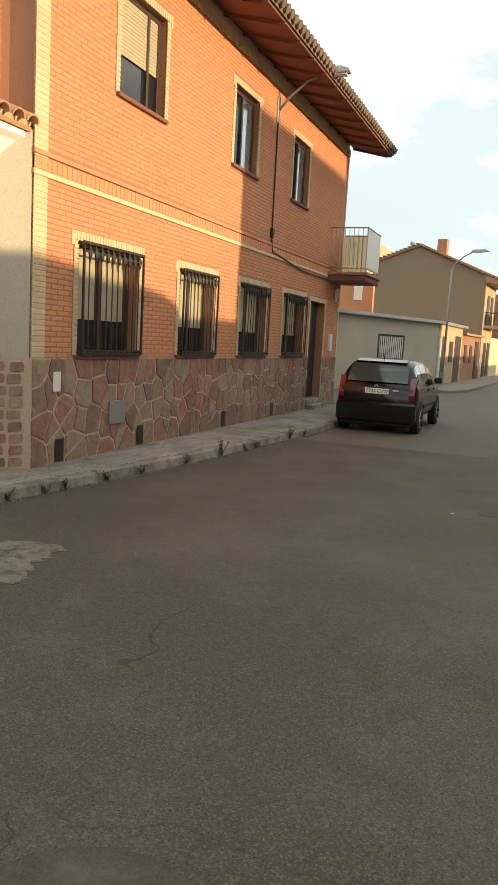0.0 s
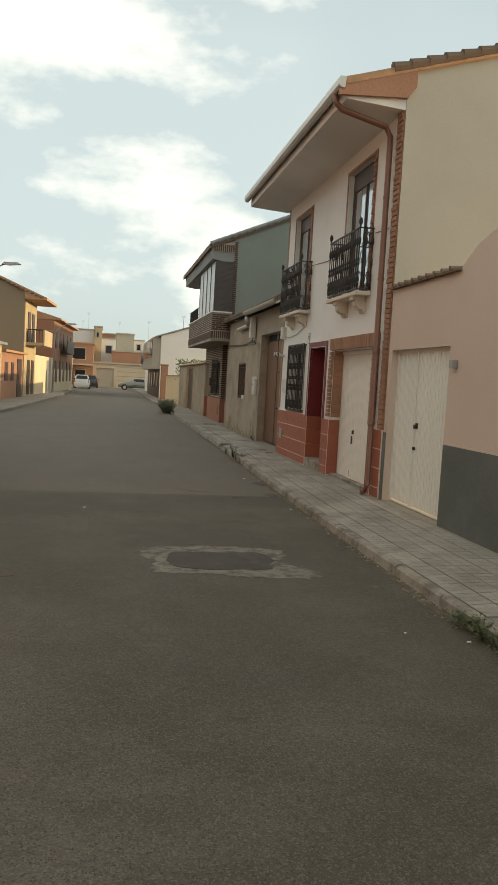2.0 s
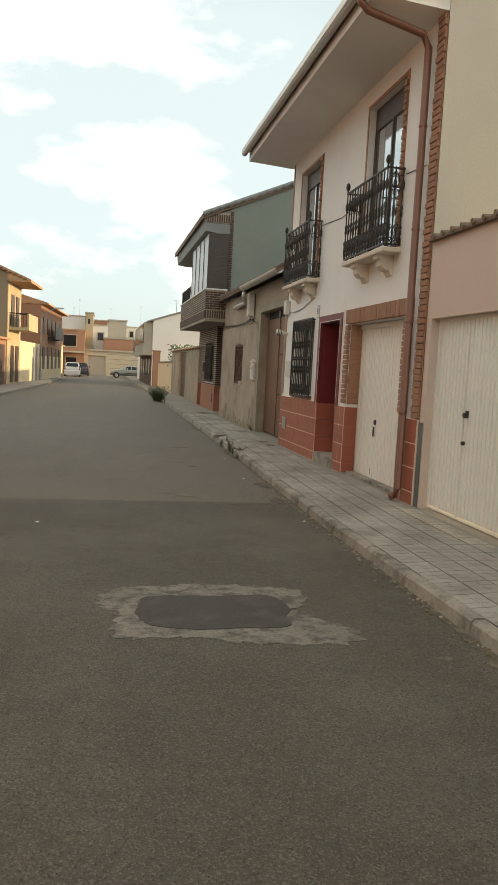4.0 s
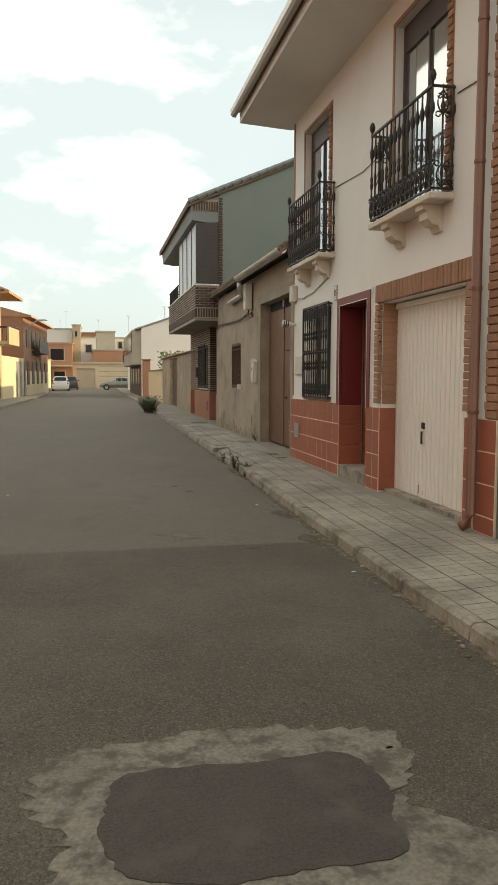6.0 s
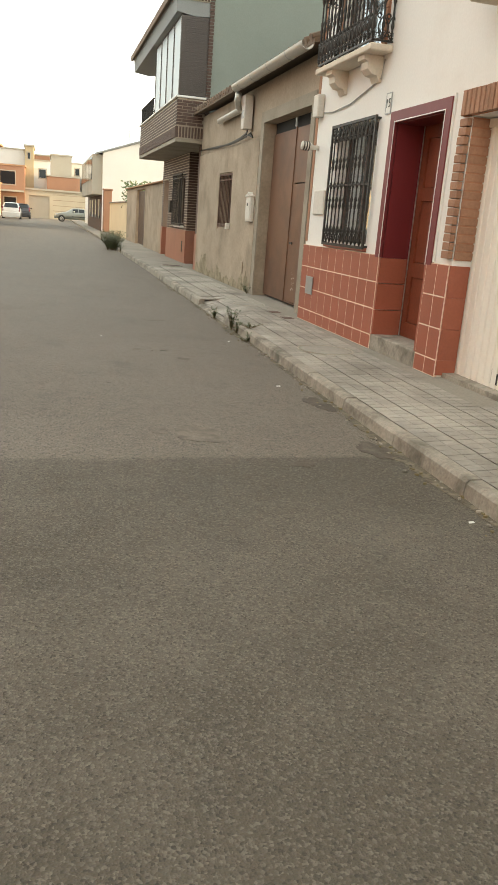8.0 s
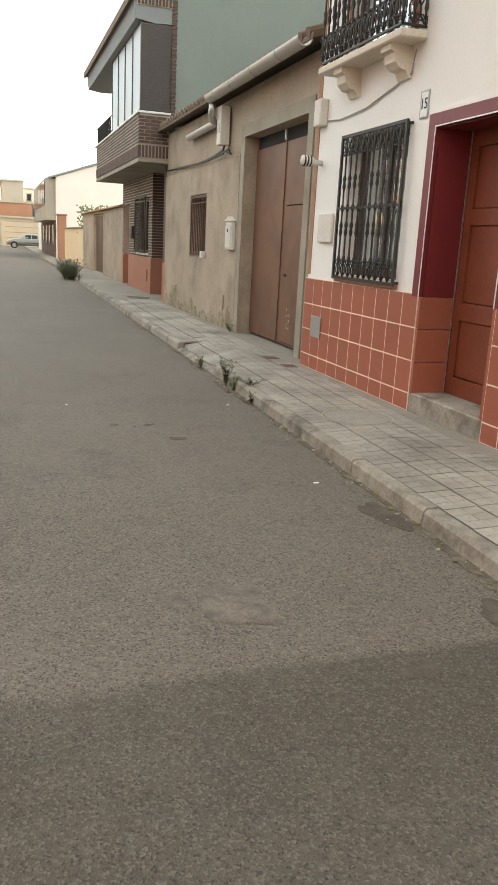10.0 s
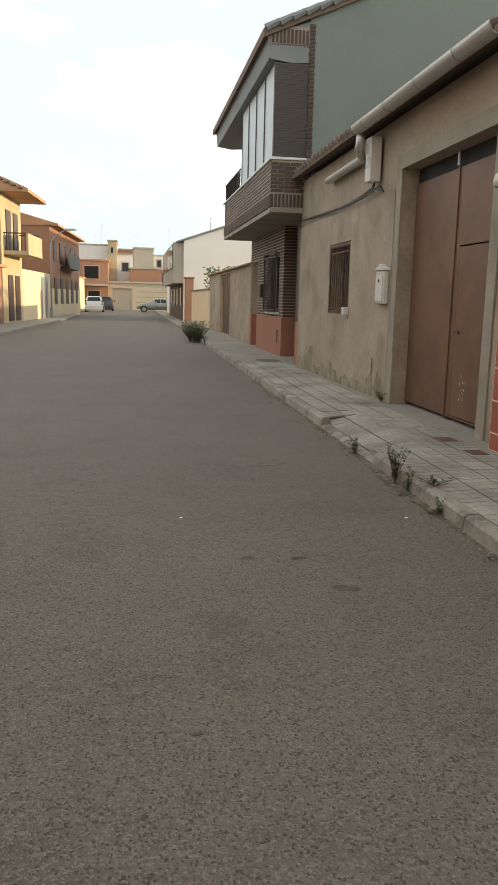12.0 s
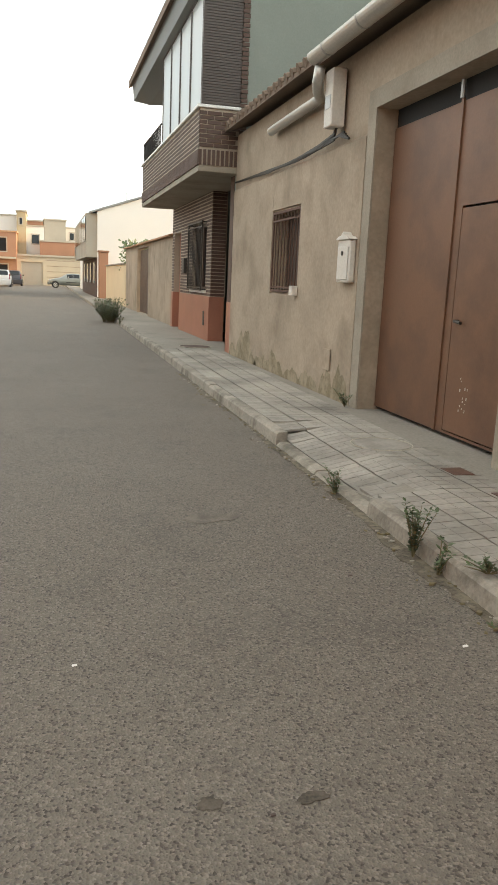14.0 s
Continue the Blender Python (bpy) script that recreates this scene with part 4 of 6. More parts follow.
# ---- tan outbuilding with a brown double gate ----
tan = thing("outbuilding", pose(0.1, 13, 0.13), "weathered tan rendered single-storey building with a brown metal gate", "building")
part("wall", pierced("x", 9.06, 17.9, -0.1, 3.72, 0.45, 0.12, [(9.62, 12.17, -0.1, 3.06), (14.36, 15.48, 1.26, 2.3)]), TAN, tan, **W)
part("render_ledge", prism(bmesh.new(), [(0.12, 2.86), (0.09, 2.83), (0.095, -0.05), (0.12, -0.05)], "y", 12.36, 14.30), TAN, tan, **W)
part("render_ledge", prism(bmesh.new(), [(0.12, 2.86), (0.09, 2.83), (0.095, -0.05), (0.12, -0.05)], "y", 15.54, 17.88), TAN, tan, **W)
part("render_ledge", prism(bmesh.new(), [(0.12, 2.86), (0.09, 2.83), (0.095, 2.35), (0.12, 2.35)], "y", 14.30, 15.54), TAN, tan, **W)
part("render_ledge", box(0.095, 0.12, 14.30, 15.54, -0.05, 1.22), TAN, tan, **W)
part("gate_surround", pierced("x", 9.44, 12.36, 0.0, 3.24, 0.10, 0.118, [(9.62, 12.17, 0.0, 3.06)]), BAND, tan, "smooth cement band round the gate", **W)
rf = part("roof", prism(bmesh.new(), [(-0.12, 3.74), (-0.12, 3.80), (7.0, 6.1), (7.0, 6.0)], "y", 9.08, 17.85), TILE_OLD, tan, "clay tile roof edge", **W)
data = mesh_of("roof_tile", tube(bmesh.new(), [(-0.14, 0, 3.81), (0.6, 0, 4.06)], 0.06, 8), TILE_OLD)
for i in range(36):
    o = part("roof_tile", data, TILE_OLD, rf, local=False)
    o.matrix_basis = pose(0, 9.2 + i * 0.24, 0)
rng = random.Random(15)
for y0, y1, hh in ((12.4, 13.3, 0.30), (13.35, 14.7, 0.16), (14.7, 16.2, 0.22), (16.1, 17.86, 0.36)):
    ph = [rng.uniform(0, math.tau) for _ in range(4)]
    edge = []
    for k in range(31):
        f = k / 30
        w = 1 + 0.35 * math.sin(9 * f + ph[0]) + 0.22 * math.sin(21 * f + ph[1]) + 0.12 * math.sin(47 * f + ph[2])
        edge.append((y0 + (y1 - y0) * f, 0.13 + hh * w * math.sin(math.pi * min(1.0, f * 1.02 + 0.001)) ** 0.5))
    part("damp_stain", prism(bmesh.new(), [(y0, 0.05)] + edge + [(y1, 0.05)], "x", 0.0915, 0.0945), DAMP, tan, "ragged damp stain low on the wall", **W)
# Black sheet behind the leaves paints in the dark of the gap above them.
bg = part("gate", box(0.33, 0.36, 9.62, 12.17, 0.14, 3.06), BLACK, tan, "brown painted sheet-metal double gate with a wicket door", **W)
WORLD_BUILT[bg] = Matrix()
part("gate_leaf", box(0.30, 0.328, 10.87, 12.15, 0.16, 2.88, 0.004), BROWN_M, bg, **W)
part("gate_leaf", pierced("x", 9.64, 10.85, 0.16, 2.88, 0.30, 0.328, [(9.73, 10.73, 0.18, 2.05)]), BROWN_M, bg, **W)
wk = part("wicket_door", box(0.292, 0.325, 9.75, 10.71, 0.19, 2.03, 0.004), BROWN_M, bg, "small wicket door cut in the gate leaf", **W)
part("handle", tube(bmesh.new(), [(0.29, 10.6, 1.12), (0.25, 10.6, 1.12), (0.25, 10.5, 1.11)], 0.014, 8), IRON, wk, "worn lever handle", **W)
part("drop_bolt", tube(bmesh.new(), [(0.28, 10.86, 2.9), (0.28, 10.86, 3.04)], 0.02, 8), GALV, bg, **W)
part("cover_strip", box(0.284, 0.30, 10.84, 10.88, 0.16, 2.9), BROWN_M, bg, **W)
bm = bmesh.new()
random.seed(4)
for k in range(14):
    y, z = 10.78 + random.uniform(-0.03, 0.1), 0.35 + random.random() * 0.35
    bx(bm, 0.288, 0.2915, y - 0.4 - 0.0, y - 0.4 + random.uniform(0.003, 0.009), z, z + random.uniform(0.006, 0.03))
part("scratch", bm, PLASTIC, wk, **W)
grille(0.2, 14.32, 15.52, 1.25, 2.32, False, "", "flat rusty brown iron bars over a small window", RUST)
sw = part("window", box(0.32, 0.36, 14.36, 15.48, 1.26, 2.3), DARKWOOD, tan, "dark shuttered window recess", **W)
solo("socket_box", box(0.01, 0.09, 14.26, 14.38, 1.22, 1.34, 0.006), PLASTIC, "small white plastic box at the corner of a window", "socket box")
mb = thing("meter_cabinet", pose(0.09, 12.45, 1.42), "white plastic electricity meter cabinet on a rendered wall", "meter cabinet")
part("body", box(0.02, 0.09, 12.42, 12.76, 1.40, 1.84, 0.012), PLASTIC, mb, local=False)
part("door", box(0.008, 0.019, 12.45, 12.73, 1.43, 1.77, 0.006), PLASTIC, mb, local=False)
part("hood", prism(bmesh.new(), [(12.40, 1.84), (12.78, 1.84), (12.72, 1.87), (12.64, 1.88), (12.59, 1.92), (12.54, 1.88), (12.46, 1.87)], "x", 0.0, 0.09), PLASTIC, mb, local=False)
part("lock", tube(bmesh.new(), [(0.0, 12.59, 1.70), (0.01, 12.59, 1.70)], 0.025, 8), IRON, mb, local=False)
solo("meter_cover", box(0.075, 0.09, 12.95, 13.18, 0.42, 0.66, 0.004), TAN, "small painted meter cover low on a tan wall", "meter cover")
eb = thing("cable_box", pose(0.09, 13.1, 3.0), "tall grey plastic cable box under a gutter", "junction box")
part("body", box(-0.07, 0.09, 12.98, 13.2, 3.02, 3.6, 0.012), PLASTIC, eb, local=False)
part("vent_plate", box(-0.076, -0.07, 13.01, 13.17, 3.2, 3.34, 0.003), GALV, eb, local=False)
random.seed(9)
for k in range(7):
    y0 = 12.75 + random.uniform(0, 0.3)
    pts = [(0.05, 13.08, 3.05), (0.02, 13.05 + k * 0.01, 2.96), (0.03, 13.1 + 0.1 * k, 2.9 + random.uniform(-0.02, 0.03)), (0.05, 14.2 + 0.1 * k, 2.88 + random.uniform(-0.02, 0.02)), (0.07, 15.8, 2.9 + random.uniform(-0.02, 0.02)), (0.075, 17.8, 2.96)]
    solo("cable", tube(bmesh.new(), pts, 0.012, 5), IRON, "dark bundled cable strung along a tan wall", "cable", group="cables along the tan wall")
for k in range(4):
    solo("cable", tube(bmesh.new(), [(0.05, 12.72 + 0.05 * k, 2.86 + 0.03 * k), (0.02, 12.95, 2.92), (0.04, 13.5, 2.91)], 0.014, 5), IRON, "short loose cable end on a tan wall", "cable", group="cables along the tan wall")
gu = thing("gutter", pose(0, 11, 3.7), "thick grey metal gutter with a bent downpipe", "gutter")
arc = [math.pi + math.pi * k / 12 for k in range(13)]
half = [(-0.19 + 0.095 * math.cos(a), 3.76 + 0.105 * math.sin(a)) for a in arc] + [(-0.19 + 0.085 * math.cos(a), 3.76 + 0.095 * math.sin(a)) for a in arc[::-1]]
part("trough", prism(bmesh.new(), half, "y", 9.14, 13.25), ALU, gu, "open half-round trough", local=False)
part("elbow", tube(bmesh.new(), [(-0.17, 13.12, 3.62), (-0.16, 13.2, 3.5), (-0.1, 13.35, 3.42), (0.02, 13.6, 3.42), (0.03, 15.6, 3.4)], 0.06, 10), ALU, gu, "", True, local=False)
for y in (9.9, 10.9, 11.9, 12.8):
    part("bracket", prism(bmesh.new(), [(-0.19 + 0.1 * math.cos(a), 3.76 + 0.11 * math.sin(a)) for a in arc] + [(-0.19 + 0.0955 * math.cos(a), 3.76 + 0.1055 * math.sin(a)) for a in arc[::-1]], "y", y, y + 0.025), GALV, gu, local=False)


# ---- brick house with an overhanging bay ----
bay = thing("house", pose(0.3, 21, 0.13), "dark brown brick house with an overhanging glazed bay and green-grey gable", "house")
part("gable_wall", prism(bmesh.new(), [(0.16, -0.1), (9.0, -0.1), (9.0, 8.9), (5.0, 8.75), (0.16, 6.7)], "y", 17.91, 18.15), GREENW, bay, "grey-green rendered gable", **W)
part("back_wall", bx(box(8.8, 9.0, 18.15, 25.5, -0.1, 8.6), 0.62, 8.8, 25.3, 25.5, -0.1, 6.4), GREENW, bay, **W)
part("front_wall", pierced("x", 20.6, 25.5, 1.02, 3.3, 0.6, 0.303, [(21.1, 22.6, 1.15, 2.55), (24.2, 25.2, 1.02, 2.5)]), DMORTAR, bay, "pale mortar joints", **W)
front = part("brick_front", box(0.6, 0.62, 20.6, 25.5, 1.02, 3.3), DMORTAR, bay, **W)
WORLD_BUILT[front] = Matrix()
brick_field(front, courses(20.6, 25.5, 1.04, 3.3, 0.24, 0.055, 0.016, [(21.1, 22.6, 1.15, 2.55), (24.2, 25.2, 1.02, 2.5)]), 0.30, -1, 0.055, 0.012, DBRICK, (20.6, 22.2, 1.0, 3.3))
qd = mesh_of("quoin_brick", box(0.14, 0.25, 17.895, 17.912, 0.0, 0.055), DBRICK)
pd = mesh_of("pier_brick", box(0.31, 0.6, 20.585, 20.597, 0.0, 0.055), DBRICK)
for k in range(78):
    o = part("quoin_brick", qd, DBRICK, bay, local=False)
    o.matrix_basis = pose(0.008 * (k % 2), 0, 1.04 + 0.071 * k)
    if k < 31:
        o = part("pier_brick", pd, DBRICK, bay, local=False)
        o.matrix_basis = pose(0, 0, 1.04 + 0.071 * k)
part("pier", box(0.15, 0.6, 18.15, 18.4, -0.1, 3.3), DBRICK, bay, **W)
part("plinth", pierced("x", 20.58, 25.5, -0.1, 1.03, 0.6, 0.28, [(24.2, 25.2, 0.1, 1.03)]), REDSTONE, bay, "polished red stone plinth", **W)
part("plinth", box(0.13, 0.5, 17.93, 18.35, -0.1, 1.0), REDSTONE, bay, **W)
part("recess_wall", pierced("x", 18.4, 20.6, -0.1, 3.3, 1.1, 0.95, [(18.9, 20.1, 0.14, 2.5)]), DBRICK, bay, **W)
part("entrance_door", box(0.98, 1.05, 18.9, 20.1, 0.14, 2.5, 0.01), DARKWOOD, bay, "dark wooden entrance door", **W)
part("side_door", box(0.45, 0.5, 24.2, 25.2, 0.1, 2.5), REDSTONE, bay, "reddish narrow door", **W)
bw = part("window", box(0.42, 0.46, 21.1, 22.6, 1.15, 2.55), GLASS_D, bay, "dark barred window", **W)
part("window_sill", box(0.25, 0.45, 21.0, 22.7, 1.09, 1.15, 0.005), PLATE, bw, **W)
part("frame", pierced("x", 21.1, 22.6, 1.15, 2.55, 0.38, 0.42, [(21.18, 21.82, 1.22, 2.48), (21.88, 22.52, 1.22, 2.48)]), DARKWOOD, bw, **W)
grille(0.29, 21.05, 22.65, 1.14, 2.58, False, "", "dark straight iron bars over a brick-house window")
part("vent_grate", box(0.27, 0.279, 21.0, 21.14, 0.42, 0.72), IRON, bay, **W)
solo("letter_box", box(0.22, 0.298, 23.3, 23.55, 1.5, 1.85, 0.01), IRON, "small dark letter box on a brick wall", "letter box")
b = part("bay_parapet", pierced("x", 17.9, 25.4, 3.2, 4.1, -0.40, -0.52, []), DMORTAR, bay, **W)
WORLD_BUILT[b] = Matrix()
brick_field(b, courses(17.9, 25.4, 3.5, 4.08, 0.24, 0.055, 0.016), -0.524, -1, 0.055, 0.012, DBRICK, (17.9, 19.5, 3.2, 4.1))
bm = bmesh.new()
bx(bm, -0.52, 0.16, 17.905, 18.0, 3.2, 4.1)
part("bay_end", bm, DMORTAR, bay, **W)
for k in range(8):
    for i in range(3):
        x0 = -0.52 + i * 0.245 - 0.12 * (k % 2)
        part("end_brick", box(max(x0, -0.53), min(x0 + 0.23, 0.15), 17.89, 17.906, 3.5 + 0.071 * k, 3.555 + 0.071 * k), DBRICK, bay, **W)
for k in range(9):
    part("soldier_brick", box(-0.53 + k * 0.075, -0.482 + k * 0.075, 17.885, 17.906, 3.22, 3.46), DBRICK, bay, **W)
soldier = mesh_of("soldier_brick", box(-0.545, -0.52, 0.0, 0.062, 3.22, 3.46), DBRICK)
for k in range(90):
    o = part("soldier_brick", soldier, DBRICK, bay, local=False)
    o.matrix_basis = pose(0, 17.92 + k * 0.083, 0)
part("bay_soffit", box(-0.53, 0.6, 17.9, 25.42, 3.12, 3.2), BAND, bay, **W)
part("bay_cap", box(-0.57, 0.16, 17.87, 25.45, 4.1, 4.15, 0.008), PLATE, bay, "pale stone cap", **W)
part("upper_wall", pierced("x", 18.15, 25.5, 3.3, 6.5, 0.4, 0.16, [(18.6, 24.8, 4.2, 5.9)]), DBRICK, bay, **W)
part("bay_glazing", box(-0.50, 0.15, 17.93, 17.97, 4.16, 5.86), LOUVRE, bay, "dark panelled end of the glazed bay", **W)
bm = bmesh.new()
for k in range(40):
    bx(bm, -0.5, 0.14, 17.918, 17.93, 4.18 + k * 0.042, 4.212 + k * 0.042)
part("louvre", bm, LOUVRE, bay, **W)
for k in range(4):
    y0 = 17.99 + k * 1.08
    fr = part("bay_window", pierced("x", y0, y0 + 1.06, 4.16, 5.9, -0.46, -0.50, [(y0 + 0.03, y0 + 1.03, 4.19, 5.87)]), LOUVRE, bay, "dark thin-framed pale glazed panel", **W)
    part("pane", box(-0.485, -0.475, y0 + 0.03, y0 + 1.03, 4.19, 5.87), BAYPANE, fr, **W)
part("bay_return", box(-0.48, 0.15, 22.32, 22.36, 4.16, 5.9), DARKWOOD, bay, **W)
rl = part("railing", tube(bmesh.new(), [(-0.5, 22.4, 4.62), (-0.5, 25.4, 4.62), (0.1, 25.4, 4.62)], 0.02, 6), IRON, bay, **W)
for k in range(26):
    part("bar", tube(bmesh.new(), [(-0.5, 22.45 + k * 0.115, 4.15), (-0.5, 22.45 + k * 0.115, 4.62)], 0.008, 5), IRON, rl, **W)
part("eave", prism(bmesh.new(), [(-0.62, 5.92), (-0.66, 6.32), (0.16, 6.62), (0.4, 6.6), (0.4, 5.9), (-0.2, 5.86)], "y", 17.92, 26.7), EAVE, bay, "grey boxed eave", **W)
for k in range(10):
    part("soldier_brick", box(-0.58 + k * 0.073, -0.535 + k * 0.073, 17.885, 17.915, 6.2, 6.44), DBRICK, bay, **W)
part("soldier_bed", box(-0.6, 0.15, 17.905, 17.918, 6.18, 6.5), DMORTAR, bay, **W)
rf = part("roof", prism(bmesh.new(), [(-0.75, 6.26), (-0.75, 6.42), (5.0, 8.86), (9.2, 9.0), (9.2, 8.7), (5.0, 8.74)], "y", 17.85, 26.85), TILE_OLD, bay, **W)
bm = bmesh.new()
for i in range(24):
    x = -0.7 + i * 0.25
    tube(bm, [(x, 17.86, 6.40 + (x + 0.75) * 0.424), (x + 0.27, 17.86, 6.55 + (x + 0.75) * 0.424)], [0.085, 0.06], 7)
part("verge_tiles", bm, EAVE, rf, "grey verge tiles", **W)

# ---- yard walls further on ----
yw = setting("yard_wall", pierced("x", 25.55, 37.4, -0.1, 2.45, 0.55, 0.31, [(30.4, 33.4, -0.1, 2.36)]), TAN, "tan rendered yard wall with a wooden door", "wall")
solo("yard_wall_coping", prism(bmesh.new(), [(0.2, 2.46), (0.2, 2.50), (0.62, 2.62), (0.62, 2.46)], "y", 25.6, 37.4), TILE_ROOF, "clay tile coping on a tan yard wall", "coping", kind="structure")
yd = thing("yard_door", pose(0.45, 31.9, 0.13), "old dark double wooden yard door", "door")
for k in range(12):
    part("plank", box(0.42, 0.46, 30.42 + k * 0.248, 30.65 + k * 0.248, 0.14, 2.3, 0.004), DARKWOOD, yd, local=False)
setting("low_wall", box(0.3, 0.55, 37.42, 47.6, -0.1, 1.85), YELLOWW, "low pale yellow rendered wall", "wall")
solo("low_wall_coping", box(0.24, 0.61, 37.42, 47.6, 1.852, 1.92, 0.01), KERB, "grey coping of a low yellow wall", "coping", kind="structure")
solo("gate_pillar", bx(box(0.0, 0.5, 48.6, 49.2, 0.0, 2.6, 0.02), -0.05, 0.55, 48.55, 49.25, 2.6, 2.7, 0.02), BRICK_T, "reddish brown brick pillar at the end of a wall", "pillar")


fw = thing("house", pose(2, 56, 0.1), "far white gabled house with a dark enclosed balcony", "house")
part("gable_wall", prism(bmesh.new(), [(0.0, -0.1), (9.0, -0.1), (9.0, 6.6), (6.0, 6.9), (0.0, 4.85)], "y", 50.0, 66.0), FARWHITE, fw, **W)
part("roof", prism(bmesh.new(), [(-0.45, 4.72), (-0.45, 4.82), (6.0, 7.05), (9.2, 6.8), (9.2, 6.68), (6.0, 6.92)], "y", 49.9, 66.1), EAVE, fw, **W)
eb2 = part("enclosed_balcony", pierced("x", 50.2, 64.0, 2.35, 4.75, 0.0, -0.62, []), GREYRENDER, fw, "grey enclosed balcony", **W)
for k in range(7):
    part("pane", box(-0.66, -0.63, 50.5 + k * 1.95, 52.2 + k * 1.95, 3.25, 4.6), GLASS_D, eb2, **W)
part("front_paint", box(-0.03, -0.004, 50.2, 66.0, 0.1, 2.35), DBRICK, fw, "dark brick ground floor", **W)
for k in range(4):
    part("window", box(-0.06, -0.031, 51.5 + k * 3.4, 52.7 + k * 3.4, 0.9, 2.1), GLASS_D, fw, **W)
fr2 = thing("house", pose(3, 79, 0.1), "plain far white house", "house")
part("wall", box(0.4, 9.0, 66.2, 79.0, -0.1, 3.0), FARWHITE, fr2, **W)

# ---- orange brick house across the street ----
LX = -10.38
lh = thing("house", pose(-10.4, 3.4, 0.13), "orange brick two-storey house with cream trim and a rubble stone base", "house")
wins = [(-2.39, -0.92, 1.44, 2.84), (0.40, 1.72, 1.44, 2.80), (2.95, 4.36, 1.44, 2.80), (5.46, 6.95, 1.44, 2.80)]
door = (7.5, 8.75, 0.1, 2.76)
upper = [(-1.56, -0.32, 4.82, 6.16), (2.28, 3.42, 4.80, 6.14), (5.56, 6.70, 4.80, 6.12)]
holes = wins + [door] + upper
part("front_wall", pierced("x", -3.29, 10.15, -0.1, 6.9, LX - 0.35, LX - 0.005, holes), MORTAR, lh, "recessed brick mortar", **W)
part("side_wall", prism(bmesh.new(), [(LX - 0.35, -0.1), (-20, -0.1), (-20, 9.2), (-15.2, 9.4), (LX - 0.35, 6.9)], "y", -3.29, -3.05), BRICK, lh, **W)
part("side_wall", prism(bmesh.new(), [(LX - 0.35, -0.1), (-20, -0.1), (-20, 9.2), (-15.2, 9.4), (LX - 0.35, 6.9)], "y", 9.9, 10.14), BRICK, lh, **W)
part("floor_slab", box(-19.8, LX - 0.35, -3.0, 9.9, 3.0, 3.3), MORTAR, lh, **W)
sbase = part("stone_base", pierced("x", -3.3, 10.16, 0.0, 1.40, LX - 0.012, LX + 0.012, [door]), JOINT, lh, "rubble stone base with pale raised joints", **W)
WORLD_BUILT[sbase] = Matrix()
stones(sbase, -3.28, 7.44, 0.10, 1.39, LX + 0.026, 0.30, 11, STONE, 0.026)
stones(sbase, 8.82, 10.14, 0.10, 1.39, LX + 0.026, 0.30, 12, STONE, 0.026)
cut = [(a - 0.11, b + 0.11, c - 0.06, d + 0.12) for a, b, c, d in wins] + [(7.38, 8.87, 0, 2.88)] + [(a - 0.1, b + 0.1, c - 0.08, d + 0.12) for a, b, c, d in upper] + [(-4, 11, 3.44, 3.72), (-4, -3.04, 1.4, 7)]
bw = part("brick_face", box(LX - 0.02, LX - 0.013, -3.2, -3.1, 1.41, 1.45), MORTAR, lh, **W)
WORLD_BUILT[bw] = Matrix()
brick_field(bw, courses(-3.29, 10.15, 1.41, 6.86, 0.235, 0.05, 0.012, cut), LX, 1, 0.05, 0.012, BRICK, (-3.1, 0.4, 1.4, 2.6))


sb = part("side_brick_face", box(-0.02, -0.01, -12.0, -11.9, 4.0, 4.05), MORTAR, lh, local=False)
sb.matrix_basis = pose(0, -3.29, 0, 0, 0, -90)
WORLD_BUILT[sb] = Matrix()
brick_field(sb, courses(-16.0, -10.85, 3.9, 6.9, 0.235, 0.05, 0.012), 0.008, 1, 0.05, 0.012, BRICK)


def cream_bricks(parent, spots, dy, dz, out=0.014, CREAM=CREAM):
    data = mesh_of("trim_brick", box(-0.03, 0.0, 0.0, dy, 0.0, dz, 0.004), CREAM)
    for y, z in spots:
        o = part("trim_brick", data, CREAM, parent)
        o.matrix_basis = pose(LX + out, y, z)


for (a, b, c, d), up in [(w, False) for w in wins] + [(w, True) for w in upper] + [((7.5, 8.75, 1.4, 2.76), False)]:
    s = part("window_surround", pierced("x", a - 0.10, b + 0.10, c - 0.0, d + 0.11, LX - 0.011, LX + 0.002, [(a, b, c - 1, d)]), CREAM, lh, "cream brick surround", **W)
    WORLD_BUILT[s] = Matrix()
    n = int((b - a + 0.2) / 0.062)
    cream_bricks(s, [(a - 0.1 + (b - a + 0.2) * i / n, d) for i in range(n)], (b - a + 0.2) / n - 0.009, 0.11)
    for e in (a - 0.155, b + 0.101):
        part("ear", box(LX - 0.011, LX + 0.014, e, e + 0.054, d - 0.06, d + 0.11, 0.004), CREAM, s, **W)
    k = int((d - c) / 0.062)
    cream_bricks(s, [(yy, c + 0.062 * i) for i in range(k) for yy in (a - 0.1, b)], 0.1, 0.052)
    if c < 1.45 and b < 7.4 or up:
        part("window_sill", box(LX - 0.2, LX + 0.05, a - 0.06, b + 0.06, c - 0.055, c, 0.008), SOFFIT, s, "dark red tile sill", **W)
belt = part("belt_course", box(LX - 0.011, LX + 0.012, -3.30, 10.16, 3.50, 3.66), MORTAR, lh, "belt course of standing bricks over a cream ledge", **W)
WORLD_BUILT[belt] = Matrix()
part("belt_ledge", box(LX - 0.01, LX + 0.035, -3.32, 10.17, 3.665, 3.72, 0.006), BRICK, belt, **W)
